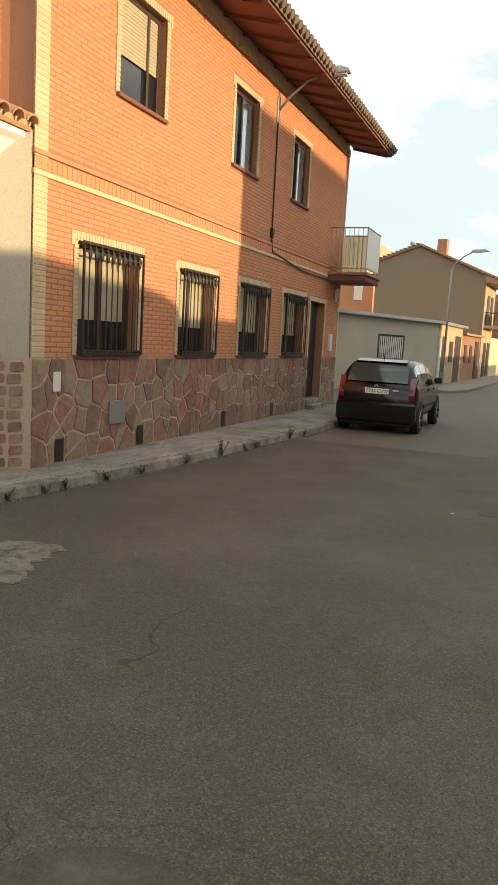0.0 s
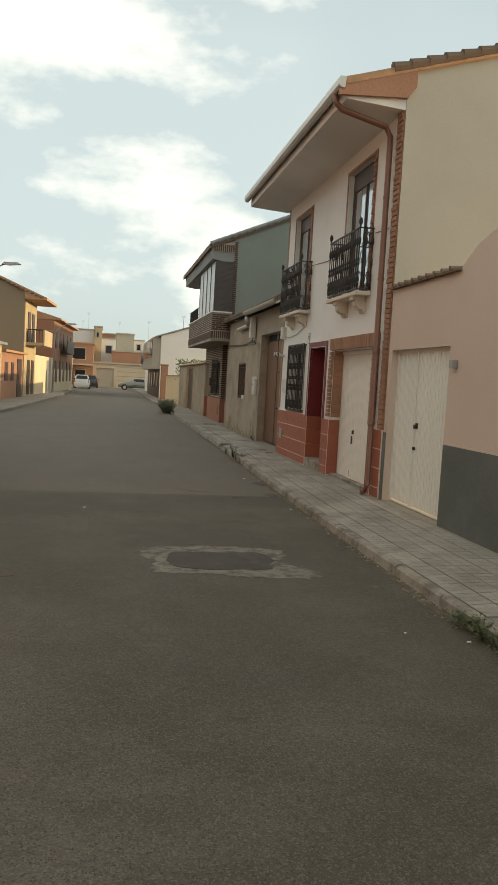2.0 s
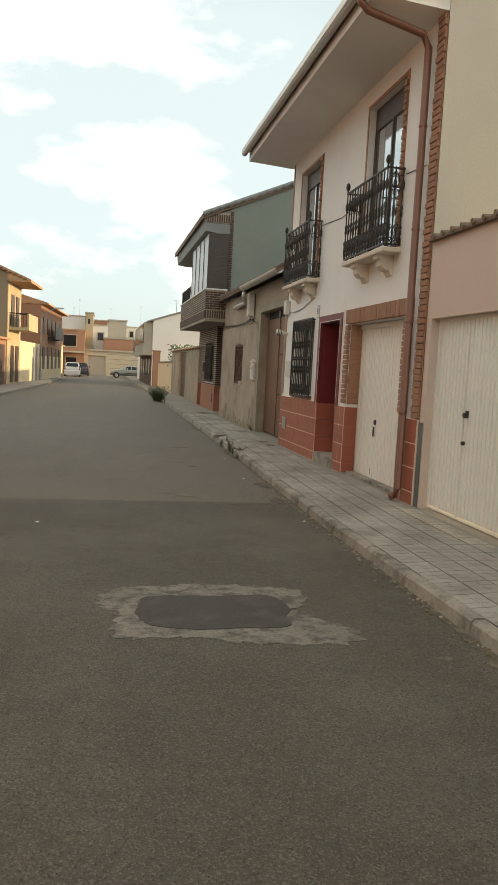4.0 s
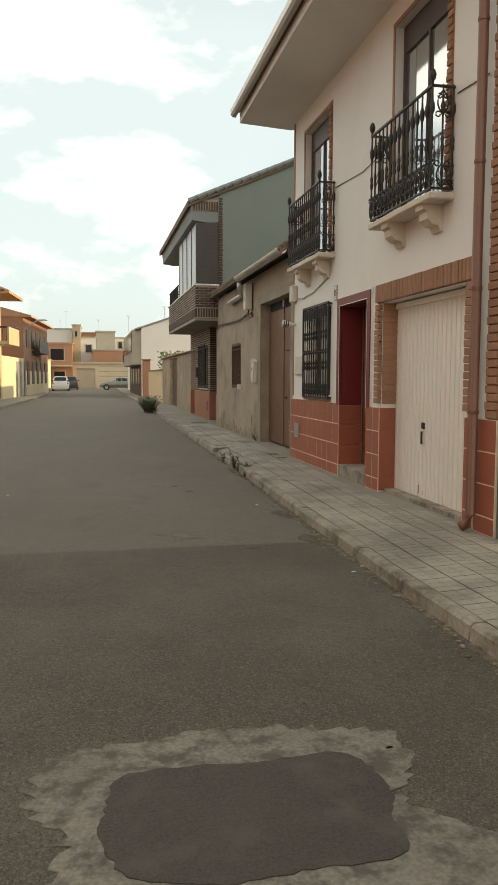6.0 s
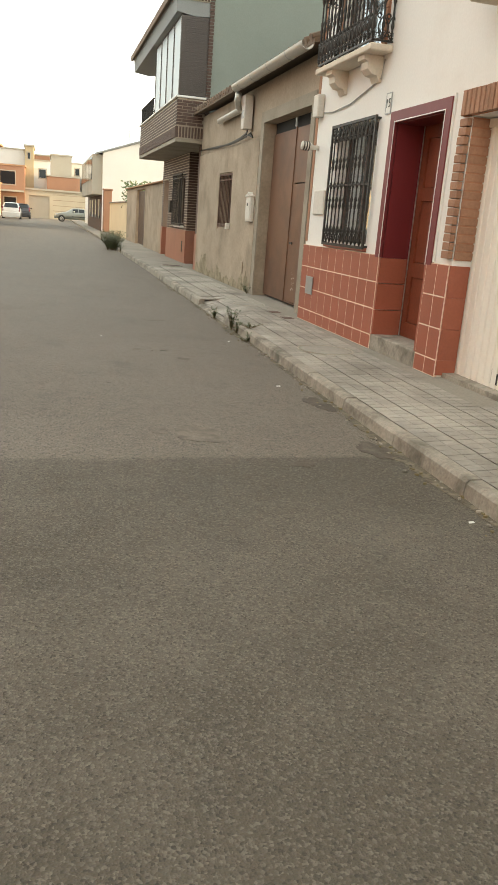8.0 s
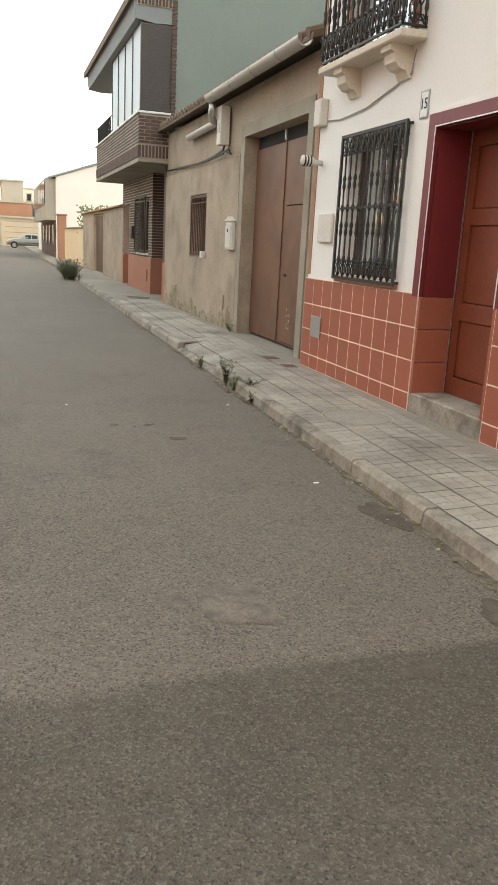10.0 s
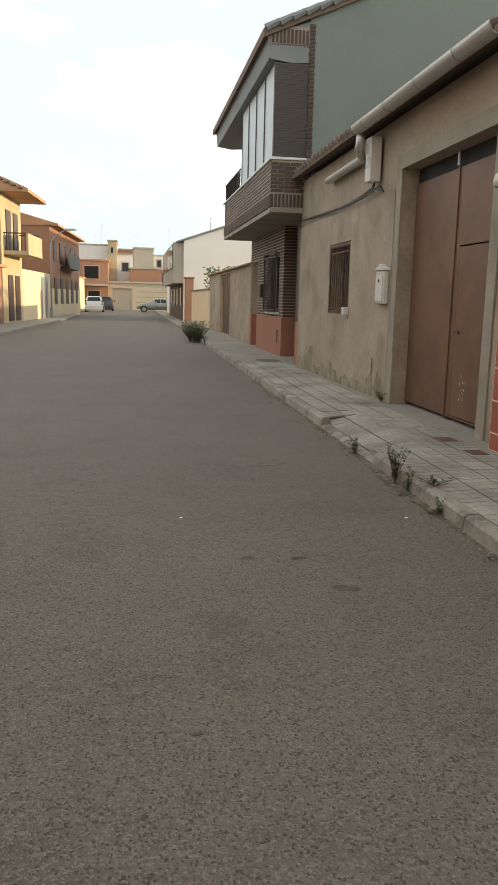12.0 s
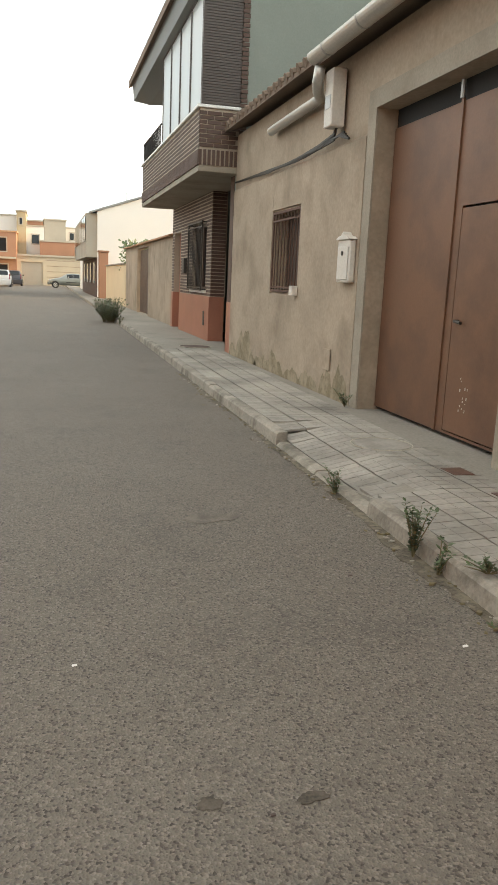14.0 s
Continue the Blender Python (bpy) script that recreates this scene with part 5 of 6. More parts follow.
part("belt_ledge", box(LX - 0.01, LX + 0.03, -3.32, 10.17, 3.44, 3.5, 0.006), CREAM, belt, **W)
cream_bricks(belt, [(-3.28 + 0.1 * i, 3.505) for i in range(134)], 0.086, 0.145, 0.02, BRICK)
qn = part("quoin", box(LX - 0.012, LX + 0.006, -3.30, -3.05, 1.4, 6.9), CREAM, lh, "cream brick quoin", **W)
WORLD_BUILT[qn] = Matrix()
cream_bricks(qn, [(-3.3, 1.41 + 0.062 * k) for k in range(88)], 0.25, 0.052)
fz = part("frieze", box(LX - 0.01, LX + 0.03, -3.30, 10.16, 6.78, 6.9), CREAM, lh, "cream dentil frieze under the eave", **W)
WORLD_BUILT[fz] = Matrix()
cream_bricks(fz, [(-3.3 + 0.12 * i, 6.70) for i in range(112)], 0.07, 0.1, 0.05)
part("corner_strip", box(LX - 0.01, LX + 0.015, 10.06, 10.16, 1.4, 6.8), CREAM, lh, **W)
roof = part("roof", prism(bmesh.new(), [(-9.28, 6.82), (-9.28, 6.90), (-15.2, 9.62), (-20.6, 9.4), (-20.6, 9.28), (-15.2, 9.5), (-10.4, 7.24)], "y", -3.4, 10.62), TILE_OLD, lh, "clay tile roof with a deep eave", **W)
part("soffit", prism(bmesh.new(), [(-9.32, 6.78), (-9.32, 6.86), (-10.37, 7.16), (-10.37, 7.02)], "y", -3.4, 10.6), SOFFIT, roof, "red-brown boarded soffit", **W)
part("eave_wall", box(LX - 0.3, LX - 0.01, -3.29, 10.15, 6.9, 7.15), CREAM, lh, **W)
raft = mesh_of("rafter", prism(bmesh.new(), [(-9.3, 6.75), (-9.3, 6.785), (-10.36, 7.02), (-10.36, 6.96), (-9.45, 6.74)], "y", -0.025, 0.025), SOFFIT)
for k in range(18):
    o = part("rafter", raft, SOFFIT, roof)
    WORLD_BUILT[o] = Matrix()
    o.matrix_parent_inverse = Matrix()
    o.matrix_basis = pose(0, -3.2 + 0.8 * k, 0)
etile = mesh_of("roof_tile", tube(bmesh.new(), [(-9.2, 0, 6.90), (-9.75, 0, 7.16)], [0.075, 0.06], 8), TILE_OLD)
for k in range(68):
    o = part("roof_tile", etile, TILE_OLD, roof)
    o.matrix_parent_inverse = Matrix()
    o.matrix_basis = pose(0, -3.3 + 0.206 * k, 0)
for a, b, c, d in wins:
    w = part("window", pierced("x", a, b, c, d, LX - 0.2, LX - 0.15, [(a + 0.06, (a + b) / 2 - 0.03, c + 0.06, d - 0.06), ((a + b) / 2 + 0.03, b - 0.06, c + 0.06, d - 0.06)]), DARKWOOD, lh, "dark-framed window with lowered blind", **W)
    part("blind", box(LX - 0.2, LX - 0.19, a + 0.05, b - 0.05, c + 0.45, d - 0.05), SHUTTER, w, "pale lowered blind", **W)
    part("pane", box(LX - 0.185, LX - 0.18, a + 0.05, b - 0.05, c + 0.05, c + 0.45), GLASS_D, w, **W)
    g = grille(0.0, a - 0.02, b + 0.02, c, d, False, "window grilles of the brick house", "black iron grille with fleur points over a street window")
    g.matrix_basis = pose(LX + 0.0, (a + b) / 2, c, 0, 0, 180)
    tip = mesh_of("finial", tube(bmesh.new(), [(-0.095, 0, d - c - 0.22), (-0.1, 0, d - c - 0.18), (-0.095, 0, d - c - 0.1), (-0.09, 0, d - c - 0.05)], [0.008, 0.022, 0.03, 0.006], 6), IRON)
    n = max(8, round((b - a + 0.04) / 0.135))
    for i in range(1, n):
        o = part("finial", tip, IRON, g)
        o.matrix_basis = pose(0, -(b - a + 0.04) / 2 + (b - a + 0.04) * i / n, 0)
for i, (a, b, c, d) in enumerate(upper):
    m_ = (a + b) / 2
    if i == 0:
        m_ = b - 0.34
    w = part("window", pierced("x", a, b, c, d, LX - 0.16, LX - 0.10, [(a + 0.07, m_ - 0.03, c + 0.07, d - 0.07), (m_ + 0.03, b - 0.07, c + 0.07, d - 0.07)]), DARKWOOD, lh, "dark-framed sliding window" if i else "dark-framed window with its blind half lowered", **W)
    if i == 0:
        sl = mesh_of("blind_slat", box(LX - 0.135, LX - 0.115, a + 0.06, b - 0.06, -0.044, 0.0, 0.003), SHUTTER)
        for k in range(15):
            o = part("blind_slat", sl, SHUTTER, w, local=False)
            o.matrix_basis = pose(0, 0, d - 0.07 - 0.048 * k)
        part("pane", box(LX - 0.15, LX - 0.145, a + 0.05, b - 0.05, c + 0.05, d - 0.05), GLASS_D, w, **W)
    else:
        part("pane", box(LX - 0.14, LX - 0.135, a + 0.05, m_, c + 0.05, d - 0.05), GLASS_D, w, **W)
        part("pane", box(LX - 0.125, LX - 0.12, m_, b - 0.05, c + 0.05, d - 0.05), GLASS_L, w, **W)
dr = part("front_door", box(LX - 0.25, LX - 0.2, 7.5, 8.75, 0.3, 2.76), IRON, lh, "dark door set back in a deep porch", **W)
part("step", box(LX - 0.65, LX + 0.22, 7.48, 8.78, 0.1, 0.24, 0.012), KERB, dr, "grey stone step", **W)
part("step", box(LX - 0.65, LX + 0.06, 7.5, 8.76, 0.24, 0.36, 0.012), KERB, dr, **W)
part("porch_side", box(LX - 0.66, LX - 0.012, 8.752, 8.80, 0.24, 2.76), CREAM, dr, **W)
part("porch_side", box(LX - 0.66, LX - 0.012, 7.45, 7.498, 0.24, 2.76), CREAM, dr, **W)
part("porch_ceiling", box(LX - 0.66, LX - 0.35, 7.45, 8.8, 2.762, 2.8), CREAM, dr, **W)
lb = part("balcony", box(LX + 0.01, LX + 1.0, 8.75, 10.35, 3.36, 3.56, 0.02), SOFFIT, lh, "brick-edged balcony with a pale metal railing", **W)
WORLD_BUILT[lb] = Matrix()
part("balcony_lip", box(LX + 0.01, LX + 1.06, 8.7, 10.4, 3.5, 3.58, 0.01), BRICK_T, lb, **W)
part("top_rail", tube(bmesh.new(), [(LX, 8.8, 4.68), (LX + 0.98, 8.8, 4.68), (LX + 0.98, 10.3, 4.68), (LX, 10.3, 4.68)], 0.02, 6), GALV, lb, **W)
part("bottom_rail", tube(bmesh.new(), [(LX, 8.8, 3.68), (LX + 0.98, 8.8, 3.68), (LX + 0.98, 10.3, 3.68), (LX, 10.3, 3.68)], 0.015, 6), GALV, lb, **W)
bar = mesh_of("bar", tube(bmesh.new(), [(0, 0, 3.58), (0, 0, 4.68)], 0.009, 6), GALV)
for k in range(9):
    for yy in (8.8, 10.3):
        o = part("bar", bar, GALV, lb)
        o.matrix_basis = pose(LX + 0.05 + 0.115 * k, yy, 0)
part("screen", box(LX + 0.97, LX + 0.985, 8.82, 10.28, 3.7, 4.66), ALU, lb, "grey translucent balcony screen", **W)
# fittings on the brick house
solo("letter_box", box(LX + 0.001, LX + 0.07, 9.25, 9.45, 1.55, 2.0, 0.01), PLATE, "white letter box beside a porch", "letter box")
solo("wall_lamp", bx(box(LX, LX + 0.12, 9.6, 9.72, 2.95, 3.2, 0.02), LX, LX + 0.06, 9.63, 9.69, 2.86, 2.95), PLASTIC, "white wall lamp under a balcony", "wall lamp")
solo("meter_cover", box(LX + 0.032, LX + 0.045, -1.62, -1.2, 0.5, 0.82, 0.004), GALV, "grey-blue metal meter cover in a stone wall", "meter cover")
for y in (-2.75, -0.75, 2.35, 5.0):
    solo("vent_grate", box(LX + 0.032, LX + 0.04, y - 0.09, y + 0.09, 0.14, 0.42, 0.003), IRON, "small dark vent grate low in a stone wall", "vent grate", group="vents of the brick house")
solo("notice", box(LX + 0.032, LX + 0.036, -2.9, -2.75, 1.0, 1.24), PLATE, "small pale notice stuck on a stone wall", "notice")
solo("cable", tube(bmesh.new(), [(LX + 0.02, 4.42, 6.3), (LX + 0.02, 4.42, 3.95), (LX + 0.03, 4.42, 3.75), (LX + 0.05, 4.45, 3.55), (LX + 0.03, 6.5, 3.38), (LX + 0.03, 9.6, 3.36)], 0.016, 5), IRON, "dark cable run down a brick wall", "cable")
solo("cable_box", box(LX, LX + 0.06, 4.36, 4.48, 3.82, 4.0, 0.006), IRON, "small dark cable box on a brick wall", "junction box")


def street_arm(m, label):
    """A wall-mounted street lamp on a bent arm; reaches toward +x."""
    s = thing("street_lamp", m, label, "street lamp")
    part("wall_plate", box(0, 0.03, -0.06, 0.06, -0.25, 0.25, 0.006), GALV, s)
    part("arm", tube(bmesh.new(), [(0.03, 0, 0), (0.25, 0, 0.25), (0.6, 0, 0.52), (0.95, 0, 0.62)], 0.03, 8), GALV, s, "", True)
    hd = part("head", prism(bmesh.new(), [(0.8, 0.60), (0.85, 0.69), (1.25, 0.72), (1.42, 0.66), (1.42, 0.62), (1.1, 0.57)], "y", -0.12, 0.12), GALV, s, "flat grey lamp head")
    part("lens", box(0.98, 1.38, -0.09, 0.09, 0.56, 0.585, 0.01), PLATE, hd)
    return s


street_arm(pose(LX, 4.42, 6.3), "grey wall-mounted street lamp on a brick facade")

# ---- whitewashed yard house beside it ----
ww = thing("building", pose(-11, -8, 0.13), "low whitewashed building with a curved clay tile eave", "building")
part("wall", box(-11.2, -10.62, -20, -3.62, -0.1, 3.75), WHITEWASH, ww, **W)
part("pier", prism(bmesh.new(), [(-10.62, -3.62), (-10.39, -3.31), (-11.2, -3.31), (-11.2, -3.62)], "z", 1.4, 3.9), GREYRENDER, ww, "angled cement pier", **W)
pr = part("pier_base", prism(bmesh.new(), [(-10.62, -3.62), (-10.37, -3.30), (-11.2, -3.30), (-11.2, -3.62)], "z", -0.1, 1.4), JOINT, ww, **W)
part("cornice", prism(bmesh.new(), [(-10.62, 3.55), (-10.5, 3.75), (-10.42, 3.8), (-10.42, 3.86), (-11.2, 3.86), (-11.2, 3.55)], "y", -20, -3.4), WHITEWALL, ww, "moulded white cornice", **W)
WORLD_BUILT[pr] = Matrix()
for k in range(9):
    rng = random.Random(k)
    for i in range(2):
        u = 0.1 + 0.42 * i + rng.uniform(-0.04, 0.04)
        bm = prism(bmesh.new(), [(u - 0.16, 0.0), (u + 0.15, 0.01), (u + 0.17, 0.07), (u + 0.13, 0.12), (u - 0.15, 0.115), (u - 0.18, 0.05)], "y", -0.012, 0.0)
        o = part("stone", bm, STONE, pr)
        o.matrix_basis = pose(-10.62, -3.625, 0.15 + 0.137 * k, 0, 0, 52) @ pose(0, 0, 0)
        o.scale = (0.46, 1, 0.9)
rf = part("roof", prism(bmesh.new(), [(-10.4, 3.87), (-10.4, 3.92), (-15, 5.6), (-15, 5.5)], "y", -20, -3.32), TILE_ROOF, ww, **W)
arch = bmesh.new()
prof = [(0.105 * math.cos(math.pi * k / 8), 0.09 * math.sin(math.pi * k / 8)) for k in range(9)]
inner = [(u * 0.82, v * 0.82) for u, v in prof[::-1]]
prism(arch, prof + inner, "x", 0.0, 0.5)
bmesh.ops.rotate(arch, verts=arch.verts, cent=(0.5, 0, 0), matrix=Euler((0, radians(20), 0)).to_matrix())
tl = mesh_of("roof_tile", arch, TILE_ROOF)
for k in range(40):
    o = part("roof_tile", tl, TILE_ROOF, rf)
    o.matrix_parent_inverse = Matrix()
    o.matrix_basis = pose(-10.78, -3.45 - 0.24 * k, 3.93)
bm = bmesh.new()
prism(bm, [(-10.45, 3.86), (-10.40, 3.98), (-15, 5.7), (-15, 5.6)], "y", -19.9, -3.32)
part("mortar_bed", bm, CREAM, rf, **W)


# ---- far left side of the street ----
far_pave = setting("pavement_far", prism(bmesh.new(), [(-16, 10.6), (-13.9, 13.0), (-11.6, 18.6), (-10.3, 20.4), (-8.6, 21.6), (-8.0, 23.0), (-7.8, 28), (-7.2, 42), (-6.9, 60), (-7.6, 66), (-7.7, 93), (-12, 93), (-12, 33), (-18, 20)], "z", -0.1, 0.12), PAVE_BED, "worn pavement round the corner of a side street", "pavement")

low = thing("building", pose(-11, 26, 0.12), "low grey-tan rendered corner building with a flat metal roof", "building")
C, L, F = Vector((-9.8, 26.3)), Vector((-13.9, 14.3)), Vector((-9.4, 32.7))
foot = [tuple(C), tuple(F), (-17, 32.7), (-18, 15.0), tuple(L)]
part("wall", prism(bmesh.new(), foot, "z", -0.1, 2.95), GREYRENDER, low, **W)
part("roof", prism(bmesh.new(), [(-9.55, 26.1), (-9.1, 32.7), (-17, 32.7), (-18.2, 14.8), (-13.75, 13.9)], "z", 2.951, 3.08), GALV, low, "thin pale metal roof edge", **W)
side = pose(-9.8, 26.3, 0, 0, 0, 161.15)
wl_ = part("window", pierced("x", 3.22, 5.41, 1.2, 2.28, -0.02, 0.06, [(3.3, 5.33, 1.28, 2.2)]), IRON, low, "barred window with a closed white shutter", local=False)
wl_.matrix_basis = side
WORLD_BUILT[wl_] = Matrix()
part("shutter", box(-0.005, 0.02, 3.3, 5.33, 1.28, 2.2), PLATE, wl_)
for k in range(13):
    part("bar", tube(bmesh.new(), [(-0.04, 3.35 + 0.16 * k, 1.22), (-0.04, 3.35 + 0.16 * k, 2.26)], 0.014, 5), IRON, wl_)
front = pose(-9.8, 26.3, 0, 0, 0, -3.6)


def on_front(name, y0, y1, z0, z1, material, parent, label="", out=0.03):
    o = part(name, box(-0.05, out, y0, y1, z0, z1), material, parent, label, local=False)
    o.matrix_basis = front
    return o


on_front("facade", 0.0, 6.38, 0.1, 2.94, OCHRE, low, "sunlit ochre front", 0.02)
on_front("door", 0.9, 1.9, 0.12, 2.4, DARKWOOD, low, "dark recessed door", 0.035)
on_front("door", 0.15, 0.7, 0.12, 2.3, WHITE_PVC, low, "pale narrow door", 0.035)
on_front("window", 2.8, 3.7, 1.15, 2.2, DARKWOOD, low, "shuttered window", 0.06)
on_front("door", 4.3, 6.0, 0.12, 2.5, DARKWOOD, low, "dark double door", 0.035)


def block(name, label, y0, y1, depth, z1, material, roof_mat=None, over=0.3, rise=1.2):
    """A building of the row along the far left frontage."""
    h = thing(name, front, label, "house")
    part("wall", box(-depth, 0.0, y0, y1, -0.1, z1), material, h)
    if roof_mat:
        part("roof", prism(bmesh.new(), [(over, z1 + 0.001), (over, z1 + 0.12), (-depth / 2, z1 + rise), (-depth - over, z1 + 0.12), (-depth - over, z1 + 0.001)], "y", y0 - 0.05, y1 + 0.05), roof_mat, h)
    return h


red = block("house", "low red-painted brick row house with dark doors", 6.45, 13.1, 7, 2.62, BRICK_T, TILE_ROOF, 0.25, 0.5)
for y0, y1, z0, z1 in ((7.4, 8.2, 1.1, 2.1), (9.2, 10.0, 1.1, 2.1)):
    part("window", box(0.0, 0.03, y0, y1, z0, z1), DARKWOOD, red)
part("door", box(0.0, 0.03, 11.1, 12.5, 0.1, 2.35), DARKWOOD, red, "dark brown door")
h2 = thing("house", front, "tall tan gabled house with a small balcony and chimney", "house")
# The gable's unlit side is painted in by this darker tan.
part("gable", prism(bmesh.new(), [(0.0, -0.1), (0.0, 6.4), (-4.2, 8.2), (-7.0, 7.15), (-7.0, -0.1)], "y", 13.15, 17.7), TANSHADED, h2)
rf = part("roof", prism(bmesh.new(), [(1.3, 5.95), (1.3, 6.1), (-4.2, 8.36), (-7.3, 7.2), (-7.3, 7.08), (-4.2, 8.22), (0.0, 6.42), (0.0, 5.95)], "y", 13.0, 17.9), TILE_ROOF, h2, "clay tile roof with a deep eave")
bm = bmesh.new()
for k in range(20):
    bx(bm, 1.1 - k * 0.27 - 0.24, 1.1 - k * 0.27, 12.9, 13.05, 6.07 + k * 0.111, 6.15 + k * 0.111, 0.02)
    if k < 11:
        bx(bm, -4.25 - k * 0.26 - 0.24, -4.25 - k * 0.26, 12.9, 13.05, 8.28 - k * 0.098, 8.36 - k * 0.098, 0.02)
part("verge_tiles", bm, TILE_OLD, rf)
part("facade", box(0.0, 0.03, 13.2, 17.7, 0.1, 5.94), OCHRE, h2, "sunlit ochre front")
ch = part("chimney", box(-3.35, -2.75, 14.0, 14.7, 7.5, 8.75), BRICK_T, rf, "square brick chimney")
WORLD_BUILT[ch] = Matrix()
part("chimney", tube(bmesh.new(), [(-5.0, 14.2, 7.8), (-5.0, 14.2, 8.4), (-5.0, 14.2, 8.42), (-5.0, 14.2, 8.6)], [0.08, 0.08, 0.16, 0.16], 10), GALV, rf, "round metal flue")
bl = part("balcony", bx(box(0.0, 1.15, 13.6, 17.2, 3.25, 3.42), 1.05, 1.15, 13.6, 17.2, 3.42, 4.2), OCHRE, h2, "ochre balcony with a dark rail")
part("railing", tube(bmesh.new(), [(0.0, 13.65, 4.2), (1.1, 13.65, 4.2), (1.1, 17.15, 4.35), (0.0, 17.15, 4.35)], 0.03, 6), IRON, bl)
for k in range(6):
    part("bar", tube(bmesh.new(), [(0.1 + k * 0.18, 13.65, 3.42), (0.1 + k * 0.18, 13.65, 4.2)], 0.014, 5), IRON, bl)
for y0 in (14.2, 15.8):
    part("window", box(0.03, 0.07, y0, y0 + 1.0, 3.45, 5.3), DARKWOOD, h2)
    part("door", box(0.03, 0.06, y0 + 0.1, y0 + 1.2, 0.2, 2.35), DARKWOOD, h2)
yl = thing("yard_wall", front, "pale yellow yard wall with a small gate", "wall", kind="structure")
part("wall", box(-0.3, 0.0, 17.75, 26.6, -0.1, 2.75), YELLOWW, yl)
part("gate", box(0.0, 0.04, 23.3, 25.4, 0.1, 2.5), GALV, yl)
h3 = block("house", "two-storey reddish brick house with a hipped tile roof", 26.7, 41.0, 9, 5.7, BRICK_T, TILE_ROOF, 0.55, 1.5)
part("plinth", box(0.0, 0.03, 26.7, 41.0, 0.0, 1.9), YELLOWW, h3)
for k in range(5):
    y0 = 28 + k * 2.6
    part("window", box(0.0, 0.04, y0, y0 + 1.1, 3.6, 4.9), DARKWOOD, h3)
    part("window", box(0.03, 0.06, y0, y0 + 1.1, 0.9, 2.6), DARKWOOD, h3)
bl = part("balcony", box(0.0, 0.6, 31.0, 36.5, 3.3, 3.42), IRON, h3)
part("railing", box(0.56, 0.6, 31.0, 36.5, 3.42, 4.3), IRON, bl)
h4 = block("house", "far row of low rendered houses", 41.2, 66.0, 9, 3.4, YELLOWW, TILE_ROOF, 0.2, 0.6)
h4.matrix_basis = pose(-11.9, 26.3, 0, 0, 0, -3.2)
bk = thing("house", pose(-20, 48, 0), "orange and cream rendered house behind a low roof", "house")
part("wall", box(-32, -17.2, 45.0, 54, -0.1, 6.8), BRICK, bk, **W)
part("upper_wall", box(-32, -17.9, 45.6, 54, 6.801, 9.6), OCHRE, bk, **W)
part("gutter", box(-32, -17.0, 44.8, 45.0, 6.7, 6.9), PLATE, bk, **W)
for k in range(4):
    fr = part("window", box(-18.6 - k * 1.7, -18.0 - k * 1.7, 44.95, 45.0, 5.0, 6.4), PLATE, bk, "white-framed window", **W)

# ---- buildings that close the street ----
en = thing("garage_building", pose(-2, 96, 0), "long buff block garage wall with a roller door", "building")
part("wall", pierced("y", -6.0, 12.0, -0.1, 3.1, 95.0, 95.4, [(-5.2, -2.9, -0.1, 2.5)]), BUFF, en, **W)
part("roller_door", box(-5.2, -2.9, 95.2, 95.3, 0.0, 2.5), GREYRENDER, en, "grey roller door", **W)
for z in (0.9, 1.5, 2.1, 2.7):
    part("block_joint", box(-2.5, 12.0, 94.98, 94.999, z, z + 0.06), TAN, en, **W)
part("coping", box(-6.2, 12.0, 94.8, 95.5, 3.1, 3.3), GREYRENDER, en, **W)


def far_house(x0, x1, y, z0, z1, material, label, win=(), roofed=False):
    h = thing("house", pose((x0 + x1) / 2, y, 0), label, "house")
    part("wall", box(x0, x1, y, y + 8, z0, z1), material, h, **W)
    part("parapet", box(x0 - 0.1, x1 + 0.1, y - 0.1, y + 8.1, z1 + 0.001, z1 + 0.16), TILE_ROOF if roofed else GREYRENDER, h, **W)
    for a, b, c, d in win:
        fr = part("window", pierced("y", a, b, c, d, y - 0.04, y - 0.001, [(a + 0.08, b - 0.08, c + 0.08, d - 0.08)]), GREYRENDER, h, **W)
        part("pane", box(a + 0.12, b - 0.12, y - 0.03, y - 0.005, c + 0.12, d - 0.12), GLASS_D, fr, **W)
    return h


r1 = far_house(-9.6, -5.65, 94.0, -0.1, 5.5, BRICK_T, "far brick house with a first-floor balcony", [(-8.4, -6.6, 3.4, 5.0), (-8.0, -6.5, 0.2, 2.2)], True)
part("balcony", box(-9.2, -5.7, 93.2, 94.0, 2.7, 2.9), GREYRENDER, r1, **W)
far_house(-9.6, -5.8, 101.5, -0.1, 7.7, FARWHITE, "far plain white taller house", [])
far_house(-5.7, -4.7, 98.0, -0.1, 8.0, OCHRE, "far narrow cream tower house", [(-5.5, -5.0, 6.5, 7.4)])
far_house(-4.7, -2.75, 99.0, -0.1, 6.5, FARWHITE, "far white house with one window", [(-4.2, -3.2, 4.5, 5.7)])
far_house(-4.7, -2.75, 107.5, -0.1, 7.6, BRICK_T, "far brick house behind a white one", [])
far_house(-2.7, -0.3, 99.0, -0.1, 7.3, GREYRENDER, "far plain grey-tan rendered house", [])
far_house(-3.2, 0.6, 96.5, -0.1, 4.8, BRICK_T, "far low brick house", [])
far_house(-0.3, 1.2, 101.0, -0.1, 6.6, FARWHITE, "far white stepped house", [(0.1, 0.8, 5.2, 6.2)])
far_house(1.3, 14, 97.0, -0.1, 5.2, TANSHADED, "far plain tan rendered house", [])
